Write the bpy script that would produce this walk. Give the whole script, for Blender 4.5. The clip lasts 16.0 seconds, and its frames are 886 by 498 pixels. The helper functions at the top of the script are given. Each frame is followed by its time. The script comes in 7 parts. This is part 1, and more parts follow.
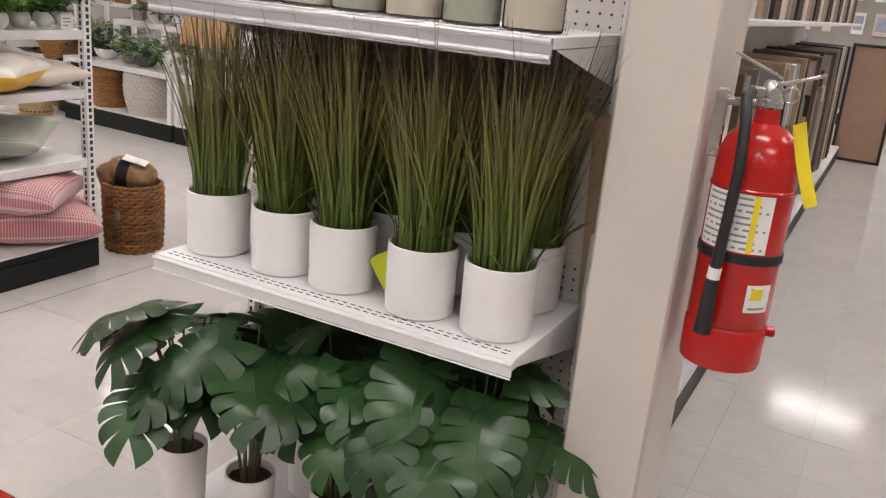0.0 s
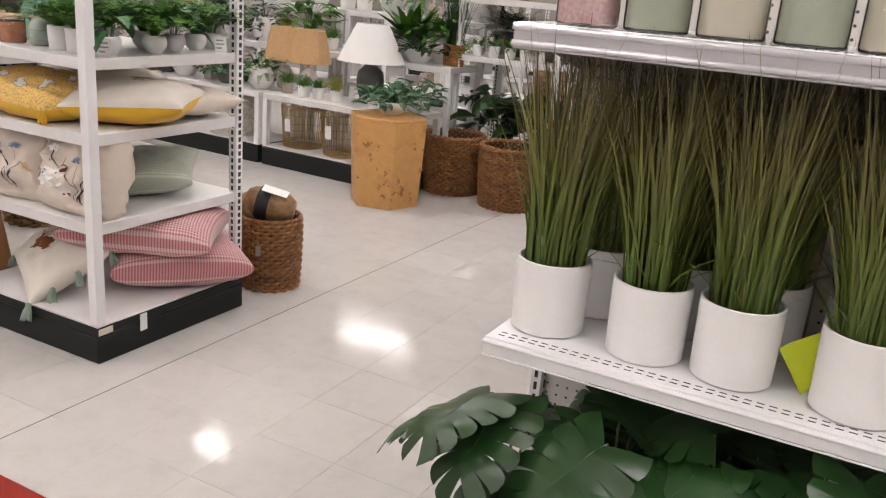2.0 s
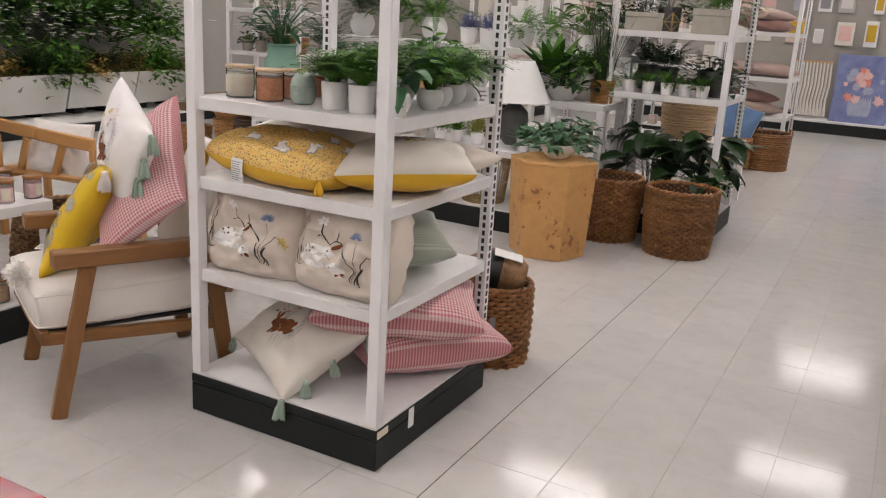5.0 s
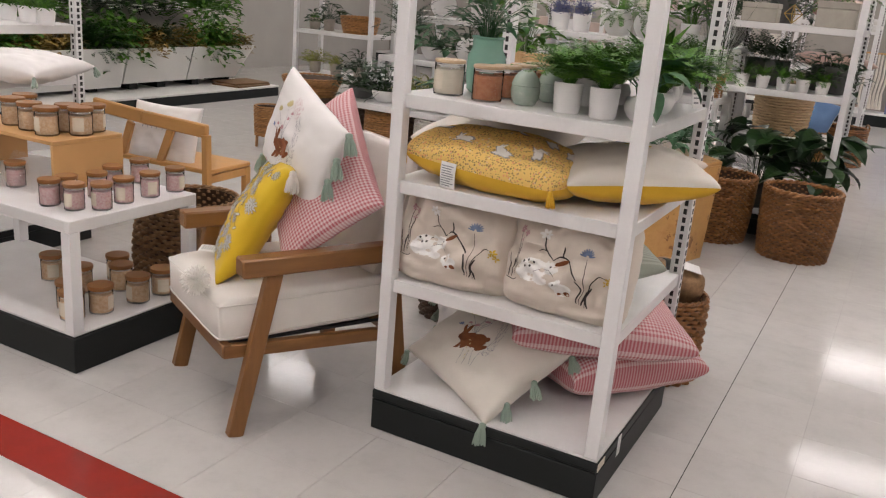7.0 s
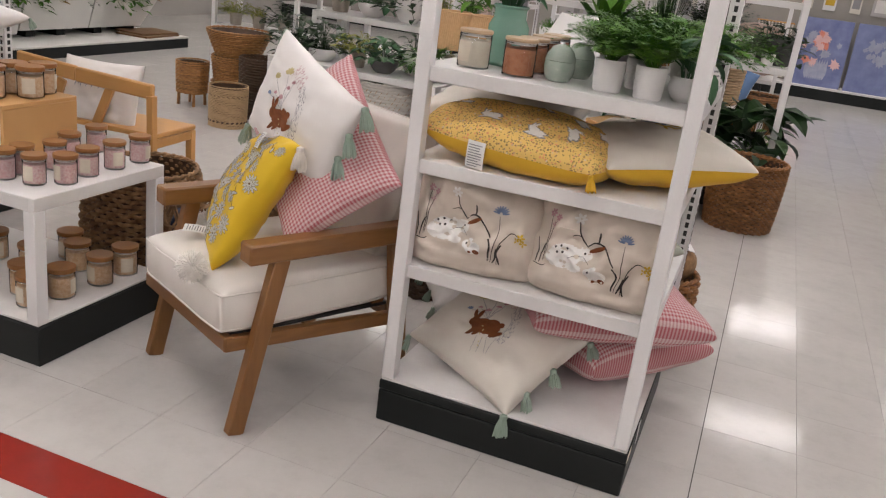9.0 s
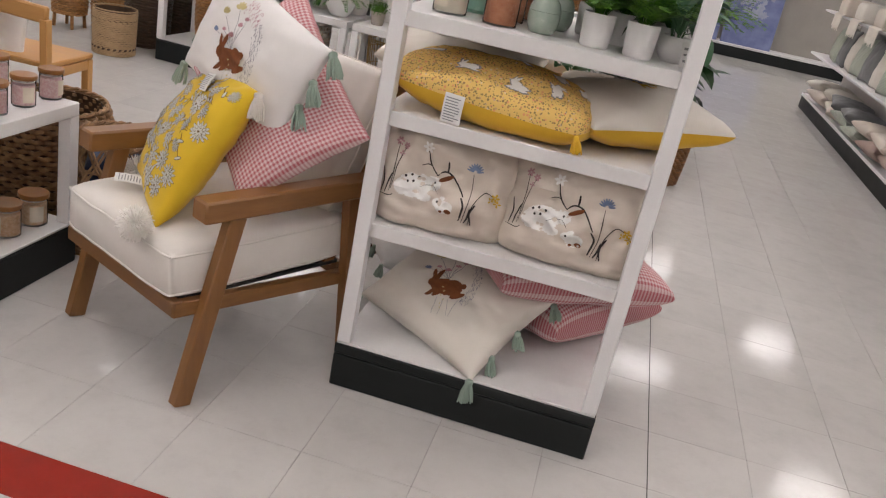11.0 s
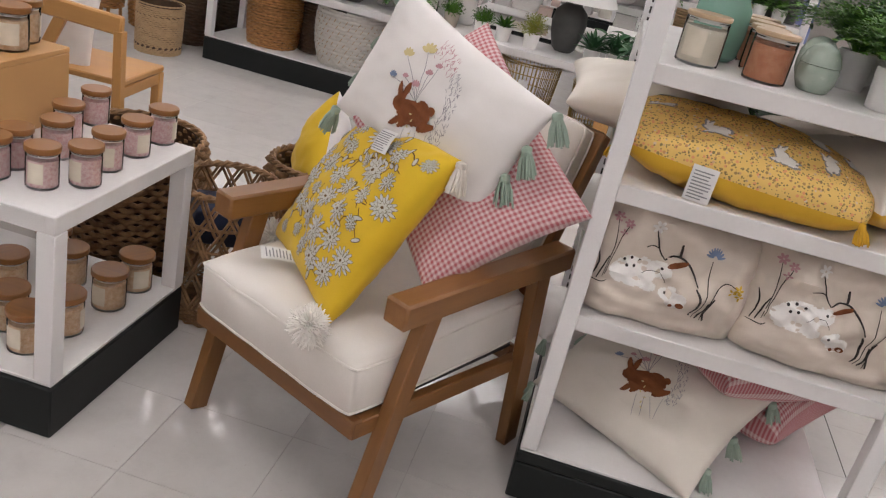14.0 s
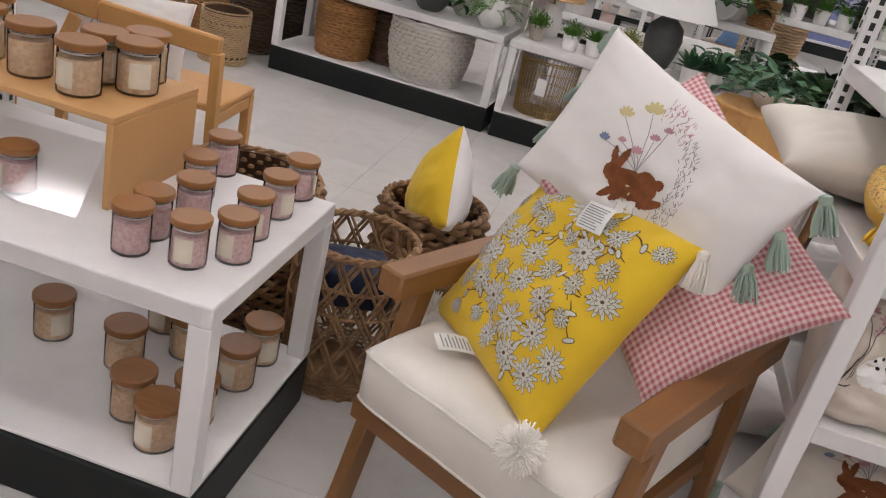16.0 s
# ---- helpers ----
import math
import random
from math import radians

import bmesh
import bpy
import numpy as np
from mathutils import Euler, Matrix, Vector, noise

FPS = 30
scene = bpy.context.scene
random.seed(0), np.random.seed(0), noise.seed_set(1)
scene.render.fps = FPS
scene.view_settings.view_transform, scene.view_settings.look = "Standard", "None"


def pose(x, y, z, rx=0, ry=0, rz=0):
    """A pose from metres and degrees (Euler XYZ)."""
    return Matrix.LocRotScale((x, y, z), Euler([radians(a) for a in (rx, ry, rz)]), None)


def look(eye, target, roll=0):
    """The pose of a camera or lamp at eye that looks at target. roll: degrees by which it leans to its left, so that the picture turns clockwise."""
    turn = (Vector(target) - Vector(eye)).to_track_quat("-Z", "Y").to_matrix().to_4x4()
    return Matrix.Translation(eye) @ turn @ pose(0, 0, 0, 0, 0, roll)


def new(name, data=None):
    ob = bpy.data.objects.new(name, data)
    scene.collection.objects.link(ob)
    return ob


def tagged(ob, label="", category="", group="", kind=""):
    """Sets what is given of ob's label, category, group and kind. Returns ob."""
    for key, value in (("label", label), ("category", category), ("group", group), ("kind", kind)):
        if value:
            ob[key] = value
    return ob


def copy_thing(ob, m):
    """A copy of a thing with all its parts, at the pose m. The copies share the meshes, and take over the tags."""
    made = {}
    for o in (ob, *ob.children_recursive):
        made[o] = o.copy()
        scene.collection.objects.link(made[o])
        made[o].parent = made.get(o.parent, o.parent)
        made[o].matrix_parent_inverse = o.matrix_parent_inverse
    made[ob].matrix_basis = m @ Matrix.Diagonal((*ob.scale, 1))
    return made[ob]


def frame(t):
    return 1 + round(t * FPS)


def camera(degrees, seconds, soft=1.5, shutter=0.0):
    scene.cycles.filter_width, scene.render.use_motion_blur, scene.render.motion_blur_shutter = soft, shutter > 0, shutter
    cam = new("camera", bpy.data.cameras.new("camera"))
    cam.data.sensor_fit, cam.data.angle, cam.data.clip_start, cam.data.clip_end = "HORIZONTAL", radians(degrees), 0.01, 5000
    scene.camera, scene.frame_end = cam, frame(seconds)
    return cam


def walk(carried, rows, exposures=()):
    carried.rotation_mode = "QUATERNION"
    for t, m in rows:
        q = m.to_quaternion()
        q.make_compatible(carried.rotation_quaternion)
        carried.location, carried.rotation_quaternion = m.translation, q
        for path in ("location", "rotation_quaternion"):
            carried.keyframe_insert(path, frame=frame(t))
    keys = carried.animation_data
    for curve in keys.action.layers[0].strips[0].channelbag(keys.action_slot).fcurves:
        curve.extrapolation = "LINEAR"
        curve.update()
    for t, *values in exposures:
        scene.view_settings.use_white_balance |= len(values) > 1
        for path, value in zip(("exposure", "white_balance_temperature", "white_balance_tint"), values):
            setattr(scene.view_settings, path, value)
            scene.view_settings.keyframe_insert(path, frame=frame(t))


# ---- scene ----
cam = camera(55.0, 16.0, soft=1.2)
PATH = [
    (0, (0.167, 0.075, 1.469), (-0.696, 1.778, 0.872), 5.4),
    (0.5, (-0.048, 0.072, 1.454), (-0.911, 1.776, 0.862), 5.9),
    (1, (-0.259, 0.05, 1.422), (-1.129, 1.749, 0.825), 6.2),
    (1.5, (-0.468, 0.029, 1.444), (-1.34, 1.725, 0.844), 5.2),
    (2, (-0.663, 0.041, 1.447), (-1.541, 1.739, 0.857), 4.7),
    (2.5, (-0.85, 0.074, 1.451), (-1.746, 1.772, 0.89), 3.4),
    (3, (-1.028, 0.075, 1.479), (-1.928, 1.773, 0.927), 1.6),
    (3.5, (-1.242, 0.039, 1.456), (-2.13, 1.747, 0.914), 1.8),
    (4, (-1.458, 0.02, 1.442), (-2.334, 1.735, 0.902), 2.6),
    (4.5, (-1.636, -0.017, 1.443), (-2.521, 1.694, 0.905), 2.7),
    (5, (-1.801, -0.043, 1.427), (-2.698, 1.663, 0.892), 3.3),
    (7.5, (-2.652, -0.167, 1.427), (-3.508, 1.539, 0.831), 5.6),
    (8, (-2.757, -0.16, 1.418), (-3.55, 1.578, 0.826), 5.9),
    (8.5, (-2.861, -0.165, 1.436), (-3.586, 1.593, 0.815), 6.4),
    (9, (-2.948, -0.167, 1.42), (-3.574, 1.615, 0.763), 7.4),
    (11.5, (-3.335, -0.052, 1.394), (-3.602, 1.777, 0.631), 11.8),
    (12, (-3.419, 0.019, 1.411), (-3.681, 1.845, 0.64), 11.4),
    (12.5, (-3.572, 0.067, 1.415), (-3.827, 1.894, 0.641), 11.7),
    (13, (-3.685, 0.132, 1.401), (-3.942, 1.954, 0.618), 12.7),
    (13.5, (-3.798, 0.204, 1.377), (-4.044, 2.026, 0.59), 13.2),
    (14, (-3.92, 0.256, 1.374), (-4.17, 2.075, 0.58), 13.0),
    (14.5, (-4.025, 0.34, 1.37), (-4.265, 2.158, 0.571), 13.0),
    (15, (-4.132, 0.404, 1.364), (-4.373, 2.221, 0.563), 12.8),
    (15.5, (-4.252, 0.472, 1.356), (-4.509, 2.282, 0.546), 12.3),
    (16, (-4.38, 0.51, 1.342), (-4.651, 2.317, 0.528), 13.8),
]
walk(cam, [(t, look(eye, target, roll)) for t, eye, target, roll in PATH], [(0, 0.30, 6500, 10), (3, 0.33, 6480, 10), (4, 0.08, 6470, 10), (5, 0.02, 6460, 10), (9, -0.03, 6430, 10), (16, -0.12, 6270, 10)])

# ---- world, lamps ----
world = bpy.data.worlds.new("store_air")
scene.world = world
world.use_nodes = True
world.node_tree.nodes["Background"].inputs[0].default_value = (0.9, 0.93, 1.0, 1)
world.node_tree.nodes["Background"].inputs[1].default_value = 0.05
LAMP_POWER = 21.7

# ---- materials ----
def nodes_of(name):
    m = bpy.data.materials.new(name)
    m.use_nodes = True
    nt = m.node_tree
    return m, nt, nt.nodes["Principled BSDF"]


def nd(nt, kind, **vals):
    n = nt.nodes.new(kind)
    for k, v in vals.items():
        if k in n.inputs:
            n.inputs[k].default_value = v
    return n


def ramp(nt, fac, stops):
    r = nt.nodes.new("ShaderNodeValToRGB")
    el = r.color_ramp.elements
    while len(el) < len(stops):
        el.new(0.5)
    for e, (p, c) in zip(el, stops):
        e.position, e.color = p, (*c, 1)
    nt.links.new(fac, r.inputs[0])
    return r.outputs[0]


def math_node(nt, op, a, b=None):
    n = nt.nodes.new("ShaderNodeMath")
    n.operation = op
    for i, v in enumerate((a, b)):
        if v is None:
            continue
        if isinstance(v, (int, float)):
            n.inputs[i].default_value = v
        else:
            nt.links.new(v, n.inputs[i])
    return n.outputs[0]


def mix_col(nt, fac, a, b, blend="MIX"):
    n = nt.nodes.new("ShaderNodeMix")
    n.data_type, n.blend_type = "RGBA", blend
    for i, v in ((0, fac), (6, a), (7, b)):
        if isinstance(v, (int, float)):
            n.inputs[i].default_value = v
        elif isinstance(v, tuple):
            n.inputs[i].default_value = (*v, 1)
        else:
            nt.links.new(v, n.inputs[i])
    return n.outputs[2]


def coords(nt, uv=False, stretch=(1, 1, 1)):
    tc = nt.nodes.new("ShaderNodeTexCoord")
    mp = nt.nodes.new("ShaderNodeMapping")
    mp.inputs["Scale"].default_value = stretch
    nt.links.new(tc.outputs["UV" if uv else "Object"], mp.inputs[0])
    return mp.outputs[0]


def noise_tex(nt, vec, scale, detail=4.0, rough=0.55):
    n = nd(nt, "ShaderNodeTexNoise", Scale=scale, Detail=detail, Roughness=rough)
    nt.links.new(vec, n.inputs["Vector"])
    return n.outputs["Fac"]


def bump(nt, bsdf, height, strength, dist=0.002):
    b = nd(nt, "ShaderNodeBump", Strength=strength, Distance=dist)
    nt.links.new(height, b.inputs["Height"])
    nt.links.new(b.outputs[0], bsdf.inputs["Normal"])


def mat(name, c1, c2=None, scale=8.0, rough=0.5, metal=0.0, grain=60.0, relief=0.15, dist=0.002, stretch=(1, 1, 1),
        spec=0.5, sheen=0.0, vary=0.0, rough_vary=0.08, isle=0.0):
    """A surface with broad blotches between two colours and a fine grain that also gives relief."""
    m, nt, b = nodes_of(name)
    vec = coords(nt, stretch=stretch)
    big, fine = noise_tex(nt, vec, scale, 5), noise_tex(nt, vec, grain, 3)
    c2 = c2 or tuple(v * 0.88 for v in c1)
    col = ramp(nt, big, [(0.32, c1), (0.7, c2)])
    col = mix_col(nt, math_node(nt, "MULTIPLY", fine, 0.22), col, tuple(v * 0.7 for v in c2))
    if vary:
        info = nt.nodes.new("ShaderNodeObjectInfo")
        hs = nd(nt, "ShaderNodeHueSaturation")
        nt.links.new(math_node(nt, "ADD", math_node(nt, "MULTIPLY", info.outputs["Random"], vary), 1 - vary / 2), hs.inputs["Value"])
        nt.links.new(col, hs.inputs["Color"])
        col = hs.outputs[0]
    if isle:
        geo = nt.nodes.new("ShaderNodeNewGeometry")
        hs = nd(nt, "ShaderNodeHueSaturation")
        nt.links.new(math_node(nt, "ADD", math_node(nt, "MULTIPLY", geo.outputs["Random Per Island"], isle), 1 - isle / 2), hs.inputs["Value"])
        nt.links.new(col, hs.inputs["Color"])
        col = hs.outputs[0]
    nt.links.new(col, b.inputs["Base Color"])
    nt.links.new(math_node(nt, "ADD", math_node(nt, "MULTIPLY", big, 2 * rough_vary), rough - rough_vary), b.inputs["Roughness"])
    b.inputs["Metallic"].default_value = metal
    b.inputs["Specular IOR Level"].default_value = spec
    b.inputs["Sheen Weight"].default_value = sheen
    if relief:
        bump(nt, b, fine, relief, dist)
    return m


def leaf_mat(name, c1, c2, rough=0.45):
    """Plastic leaves: each leaf a little different, with light passing through."""
    m, nt, b = nodes_of(name)
    geo = nt.nodes.new("ShaderNodeNewGeometry")
    col = ramp(nt, geo.outputs["Random Per Island"], [(0.0, c1), (1.0, c2)])
    n = noise_tex(nt, coords(nt), 14, 3)
    col = mix_col(nt, math_node(nt, "MULTIPLY", n, 0.4), col, tuple(v * 0.55 for v in c1))
    nt.links.new(col, b.inputs["Base Color"])
    b.inputs["Roughness"].default_value = rough
    b.inputs["Specular IOR Level"].default_value = 0.3
    return m


def wood_mat(name, c1, c2, along="x", rough=0.42, scale=6.0):
    m, nt, b = nodes_of(name)
    st = {"x": (0.12, 1, 1), "y": (1, 0.12, 1), "z": (1, 1, 0.12)}[along]
    vec = coords(nt, stretch=st)
    n1, n2 = noise_tex(nt, vec, scale * 6, 6, 0.65), noise_tex(nt, vec, scale, 3)
    col = mix_col(nt, n2, ramp(nt, n1, [(0.3, c1), (0.72, c2)]), c1)
    nt.links.new(col, b.inputs["Base Color"])
    nt.links.new(math_node(nt, "ADD", math_node(nt, "MULTIPLY", n1, 0.2), rough - 0.1), b.inputs["Roughness"])
    bump(nt, b, n1, 0.12, 0.001)
    return m


def cloth_mat(name, c1, c2=None, weave=420.0, rough=0.9):
    m, nt, b = nodes_of(name)
    vec = coords(nt)
    n1, n2 = noise_tex(nt, vec, 7, 4), noise_tex(nt, vec, weave, 2)
    c2 = c2 or tuple(v * 0.9 for v in c1)
    col = mix_col(nt, math_node(nt, "MULTIPLY", n2, 0.25), ramp(nt, n1, [(0.35, c1), (0.7, c2)]), tuple(v * 0.75 for v in c2))
    nt.links.new(col, b.inputs["Base Color"])
    b.inputs["Roughness"].default_value = rough
    b.inputs["Sheen Weight"].default_value = 0.15
    b.inputs["Specular IOR Level"].default_value = 0.2
    bump(nt, b, n2, 0.3, 0.0008)
    return m


def gingham_mat(name, light, dark, pitch=0.0135, stripe_only=False):
    m, nt, b = nodes_of(name)
    sep = nt.nodes.new("ShaderNodeSeparateXYZ")
    nt.links.new(coords(nt, uv=True), sep.inputs[0])
    sx = math_node(nt, "GREATER_THAN", math_node(nt, "FRACT", math_node(nt, "DIVIDE", sep.outputs[0], pitch)), 0.5)
    sy = math_node(nt, "GREATER_THAN", math_node(nt, "FRACT", math_node(nt, "DIVIDE", sep.outputs[1], pitch)), 0.5)
    fac = sy if stripe_only else math_node(nt, "MULTIPLY", math_node(nt, "ADD", sx, sy), 0.5)
    n = noise_tex(nt, coords(nt), 260, 2)
    col = mix_col(nt, fac, light, dark)
    col = mix_col(nt, math_node(nt, "MULTIPLY", n, 0.25), col, tuple(v * 0.7 for v in dark))
    nt.links.new(col, b.inputs["Base Color"])
    b.inputs["Roughness"].default_value = 0.9
    b.inputs["Sheen Weight"].default_value = 0.15
    b.inputs["Specular IOR Level"].default_value = 0.2
    bump(nt, b, math_node(nt, "ADD", fac, n), 0.35, 0.001)
    return m


def speckle_mat(name, base, flecks, scale=70.0):
    """A ditsy print: a plain ground strewn with small flecks of several colours."""
    m, nt, b = nodes_of(name)
    vec = coords(nt)
    vo = nd(nt, "ShaderNodeTexVoronoi", Scale=scale)
    nt.links.new(vec, vo.inputs["Vector"])
    sep = nt.nodes.new("ShaderNodeSeparateColor")
    nt.links.new(vo.outputs["Color"], sep.inputs[0])
    step = 1.0 / len(flecks)
    col = ramp(nt, sep.outputs[0], [(i * step, c) for i, c in enumerate(flecks)])
    near = math_node(nt, "LESS_THAN", vo.outputs["Distance"], 0.36)
    some = math_node(nt, "MULTIPLY", near, math_node(nt, "GREATER_THAN", sep.outputs[1], 0.15))
    col = mix_col(nt, some, base, col)
    vo2 = nd(nt, "ShaderNodeTexVoronoi", Scale=scale * 1.7)
    nt.links.new(vec, vo2.inputs["Vector"])
    sep2 = nt.nodes.new("ShaderNodeSeparateColor")
    nt.links.new(vo2.outputs["Color"], sep2.inputs[0])
    tiny = math_node(nt, "MULTIPLY", math_node(nt, "LESS_THAN", vo2.outputs["Distance"], 0.34), math_node(nt, "GREATER_THAN", sep2.outputs[1], 0.45))
    col = mix_col(nt, tiny, col, flecks[2])
    nt.links.new(col, b.inputs["Base Color"])
    b.inputs["Roughness"].default_value = 0.9
    b.inputs["Specular IOR Level"].default_value = 0.2
    bump(nt, b, noise_tex(nt, vec, 500, 2), 0.25, 0.0008)
    return m


def glass_mat(name, tint=(0.97, 0.98, 0.98)):
    """Thin clear glass: straight through, with a mirror gloss that grows towards the edge."""
    m, nt, b = nodes_of(name)
    out = nt.nodes["Material Output"]
    tr, gl, mx = nt.nodes.new("ShaderNodeBsdfTransparent"), nt.nodes.new("ShaderNodeBsdfGlossy"), nt.nodes.new("ShaderNodeMixShader")
    tr.inputs[0].default_value = (*tint, 1)
    gl.inputs["Roughness"].default_value = 0.04
    fr = nt.nodes.new("ShaderNodeFresnel")
    fr.inputs[0].default_value = 1.45
    nt.links.new(fr.outputs[0], mx.inputs[0])
    nt.links.new(tr.outputs[0], mx.inputs[1])
    nt.links.new(gl.outputs[0], mx.inputs[2])
    nt.links.new(mx.outputs[0], out.inputs[0])
    nt.nodes.remove(b)
    return m


def sheet_mat(name, gloss=0.10):
    """A thin clear plastic sheet: straight through, with an even slight shine."""
    m, nt, b = nodes_of(name)
    tr, gl, mx = nt.nodes.new("ShaderNodeBsdfTransparent"), nd(nt, "ShaderNodeBsdfGlossy", Roughness=0.12), nd(nt, "ShaderNodeMixShader", Fac=gloss)
    for k, n in ((1, tr), (2, gl)):
        nt.links.new(n.outputs[0], mx.inputs[k])
    nt.links.new(mx.outputs[0], nt.nodes["Material Output"].inputs["Surface"])
    nt.nodes.remove(b)
    return m


def glow_mat(name, colour, power):
    m, nt, b = nodes_of(name)
    b.inputs["Base Color"].default_value = (0.8, 0.8, 0.8, 1)
    b.inputs["Emission Color"].default_value = (*colour, 1)
    b.inputs["Emission Strength"].default_value = power
    return m


def pegboard_mat(name, c):
    m, nt, b = nodes_of(name)
    sep = nt.nodes.new("ShaderNodeSeparateXYZ")
    nt.links.new(coords(nt), sep.inputs[0])
    d = []
    for axis in (0, 2):
        f = math_node(nt, "SUBTRACT", math_node(nt, "FRACT", math_node(nt, "DIVIDE", sep.outputs[axis], 0.0254)), 0.5)
        d.append(math_node(nt, "MULTIPLY", f, f))
    hole = math_node(nt, "LESS_THAN", math_node(nt, "ADD", d[0], d[1]), 0.016)
    n = noise_tex(nt, coords(nt), 20, 3)
    col = mix_col(nt, hole, ramp(nt, n, [(0.3, c), (0.7, tuple(v * 0.92 for v in c))]), (0.05, 0.045, 0.04))
    nt.links.new(col, b.inputs["Base Color"])
    b.inputs["Roughness"].default_value = 0.5
    bump(nt, b, math_node(nt, "SUBTRACT", 1.0, hole), 0.6, 0.002)
    return m


def tile_mat(name):
    """Waxed vinyl tile: warm off-white with soft grey streaks and scuffs."""
    m, nt, b = nodes_of(name)
    geo = nt.nodes.new("ShaderNodeNewGeometry")
    v1 = noise_tex(nt, geo.outputs["Position"], 9, 6, 0.7)
    v2 = noise_tex(nt, geo.outputs["Position"], 90, 3)
    v3 = noise_tex(nt, geo.outputs["Position"], 0.7, 3)
    col = ramp(nt, v1, [(0.25, (0.475, 0.452, 0.430)), (0.5, (0.520, 0.497, 0.474)), (0.75, (0.545, 0.522, 0.498))])
    col = mix_col(nt, math_node(nt, "MULTIPLY", math_node(nt, "GREATER_THAN", v2, 0.70), 0.45), col, (0.42, 0.39, 0.36))
    info = nt.nodes.new("ShaderNodeObjectInfo")
    isl = math_node(nt, "FRACT", math_node(nt, "ADD", info.outputs["Random"], geo.outputs["Random Per Island"]))
    hs = nd(nt, "ShaderNodeHueSaturation")
    nt.links.new(math_node(nt, "ADD", math_node(nt, "MULTIPLY", isl, 0.05), 0.975), hs.inputs["Value"])
    nt.links.new(col, hs.inputs["Color"])
    nt.links.new(hs.outputs[0], b.inputs["Base Color"])
    nt.links.new(math_node(nt, "ADD", math_node(nt, "MULTIPLY", v1, 0.06), math_node(nt, "ADD", math_node(nt, "MULTIPLY", v3, 0.08), 0.03)), b.inputs["Roughness"])
    b.inputs["Coat Weight"].default_value = 0.04
    b.inputs["Coat Roughness"].default_value = 0.1
    b.inputs["Specular IOR Level"].default_value = 0.14
    ripple = noise_tex(nt, geo.outputs["Position"], 26, 2)
    bump(nt, b, math_node(nt, "ADD", math_node(nt, "ADD", v1, ripple), math_node(nt, "MULTIPLY", v3, 3.0)), 0.16, 0.002)
    return m


def grass_mat(name):
    """Faux grass that goes from fresh green at the pot to a brownish olive at the tips."""
    m, nt, b = nodes_of(name)
    sep = nt.nodes.new("ShaderNodeSeparateXYZ")
    nt.links.new(coords(nt), sep.inputs[0])
    geo = nt.nodes.new("ShaderNodeNewGeometry")
    h = math_node(nt, "ADD", math_node(nt, "MULTIPLY", sep.outputs[2], 1.55), math_node(nt, "MULTIPLY", geo.outputs["Random Per Island"], 0.22))
    col = ramp(nt, h, [(0.18, (0.04, 0.11, 0.014)), (0.5, (0.15, 0.19, 0.03)), (0.74, (0.20, 0.17, 0.05)), (1.0, (0.10, 0.07, 0.035))])
    col = mix_col(nt, math_node(nt, "MULTIPLY", geo.outputs["Random Per Island"], 0.5), col, (0.05, 0.06, 0.015))
    nt.links.new(col, b.inputs["Base Color"])
    b.inputs["Roughness"].default_value = 0.5
    return m


def burl_mat(name):
    m, nt, b = nodes_of(name)
    vec = coords(nt)
    n1 = noise_tex(nt, vec, 5, 6, 0.7)
    n2 = noise_tex(nt, vec, 22, 4, 0.6)
    col = ramp(nt, n1, [(0.25, (0.50, 0.26, 0.085)), (0.5, (0.60, 0.33, 0.115)), (0.75, (0.44, 0.20, 0.06))])
    knots = math_node(nt, "GREATER_THAN", math_node(nt, "MULTIPLY", n1, n2), 0.34)
    col = mix_col(nt, math_node(nt, "MULTIPLY", knots, 0.6), col, (0.13, 0.045, 0.012))
    nt.links.new(col, b.inputs["Base Color"])
    b.inputs["Roughness"].default_value = 0.45
    bump(nt, b, n2, 0.1, 0.001)
    return m


WHITE = mat("white_powder_coat", (0.80, 0.79, 0.79), (0.74, 0.73, 0.73), 3, 0.42, grain=220, relief=0.05)
WHITE_EDGE = mat("white_worn_deck", (0.78, 0.77, 0.76), (0.68, 0.66, 0.65), 5, 0.35, grain=90, relief=0.04)
BLACK = mat("black_laminate", (0.010, 0.012, 0.012), (0.015, 0.017, 0.017), 4, 0.5, grain=120, relief=0.06, spec=0.25)
SLOT = mat("slot_shadow_steel", (0.02, 0.02, 0.02), rough=0.6, relief=0)
STEEL = mat("brushed_rail", (0.74, 0.72, 0.76), (0.66, 0.64, 0.68), 4, 0.25, metal=0.6, grain=200, relief=0.05)
CHROME = mat("valve_metal", (0.65, 0.63, 0.6), (0.5, 0.49, 0.47), 20, 0.28, metal=1.0, relief=0.05)
TILE = tile_mat("waxed_tile")
GROUT = mat("grey_seam", (0.41, 0.385, 0.36), rough=0.8)
SEAM = mat("dark_seam", (0.05, 0.045, 0.04), rough=0.8)
RED_TILE = mat("red_tile", (0.32, 0.022, 0.014), (0.27, 0.02, 0.012), 10, 0.16, grain=90, relief=0.03)
WALL = mat("greige_wall_paint", (0.42, 0.40, 0.37), (0.38, 0.36, 0.33), 2, 0.7, grain=120)
SLATWALL = mat("grey_back_panel", (0.36, 0.335, 0.30), (0.32, 0.30, 0.27), 3, 0.6, grain=60)
CEILING = mat("white_ceiling_board", (0.78, 0.77, 0.75), (0.72, 0.71, 0.69), 3, 0.9, grain=40)
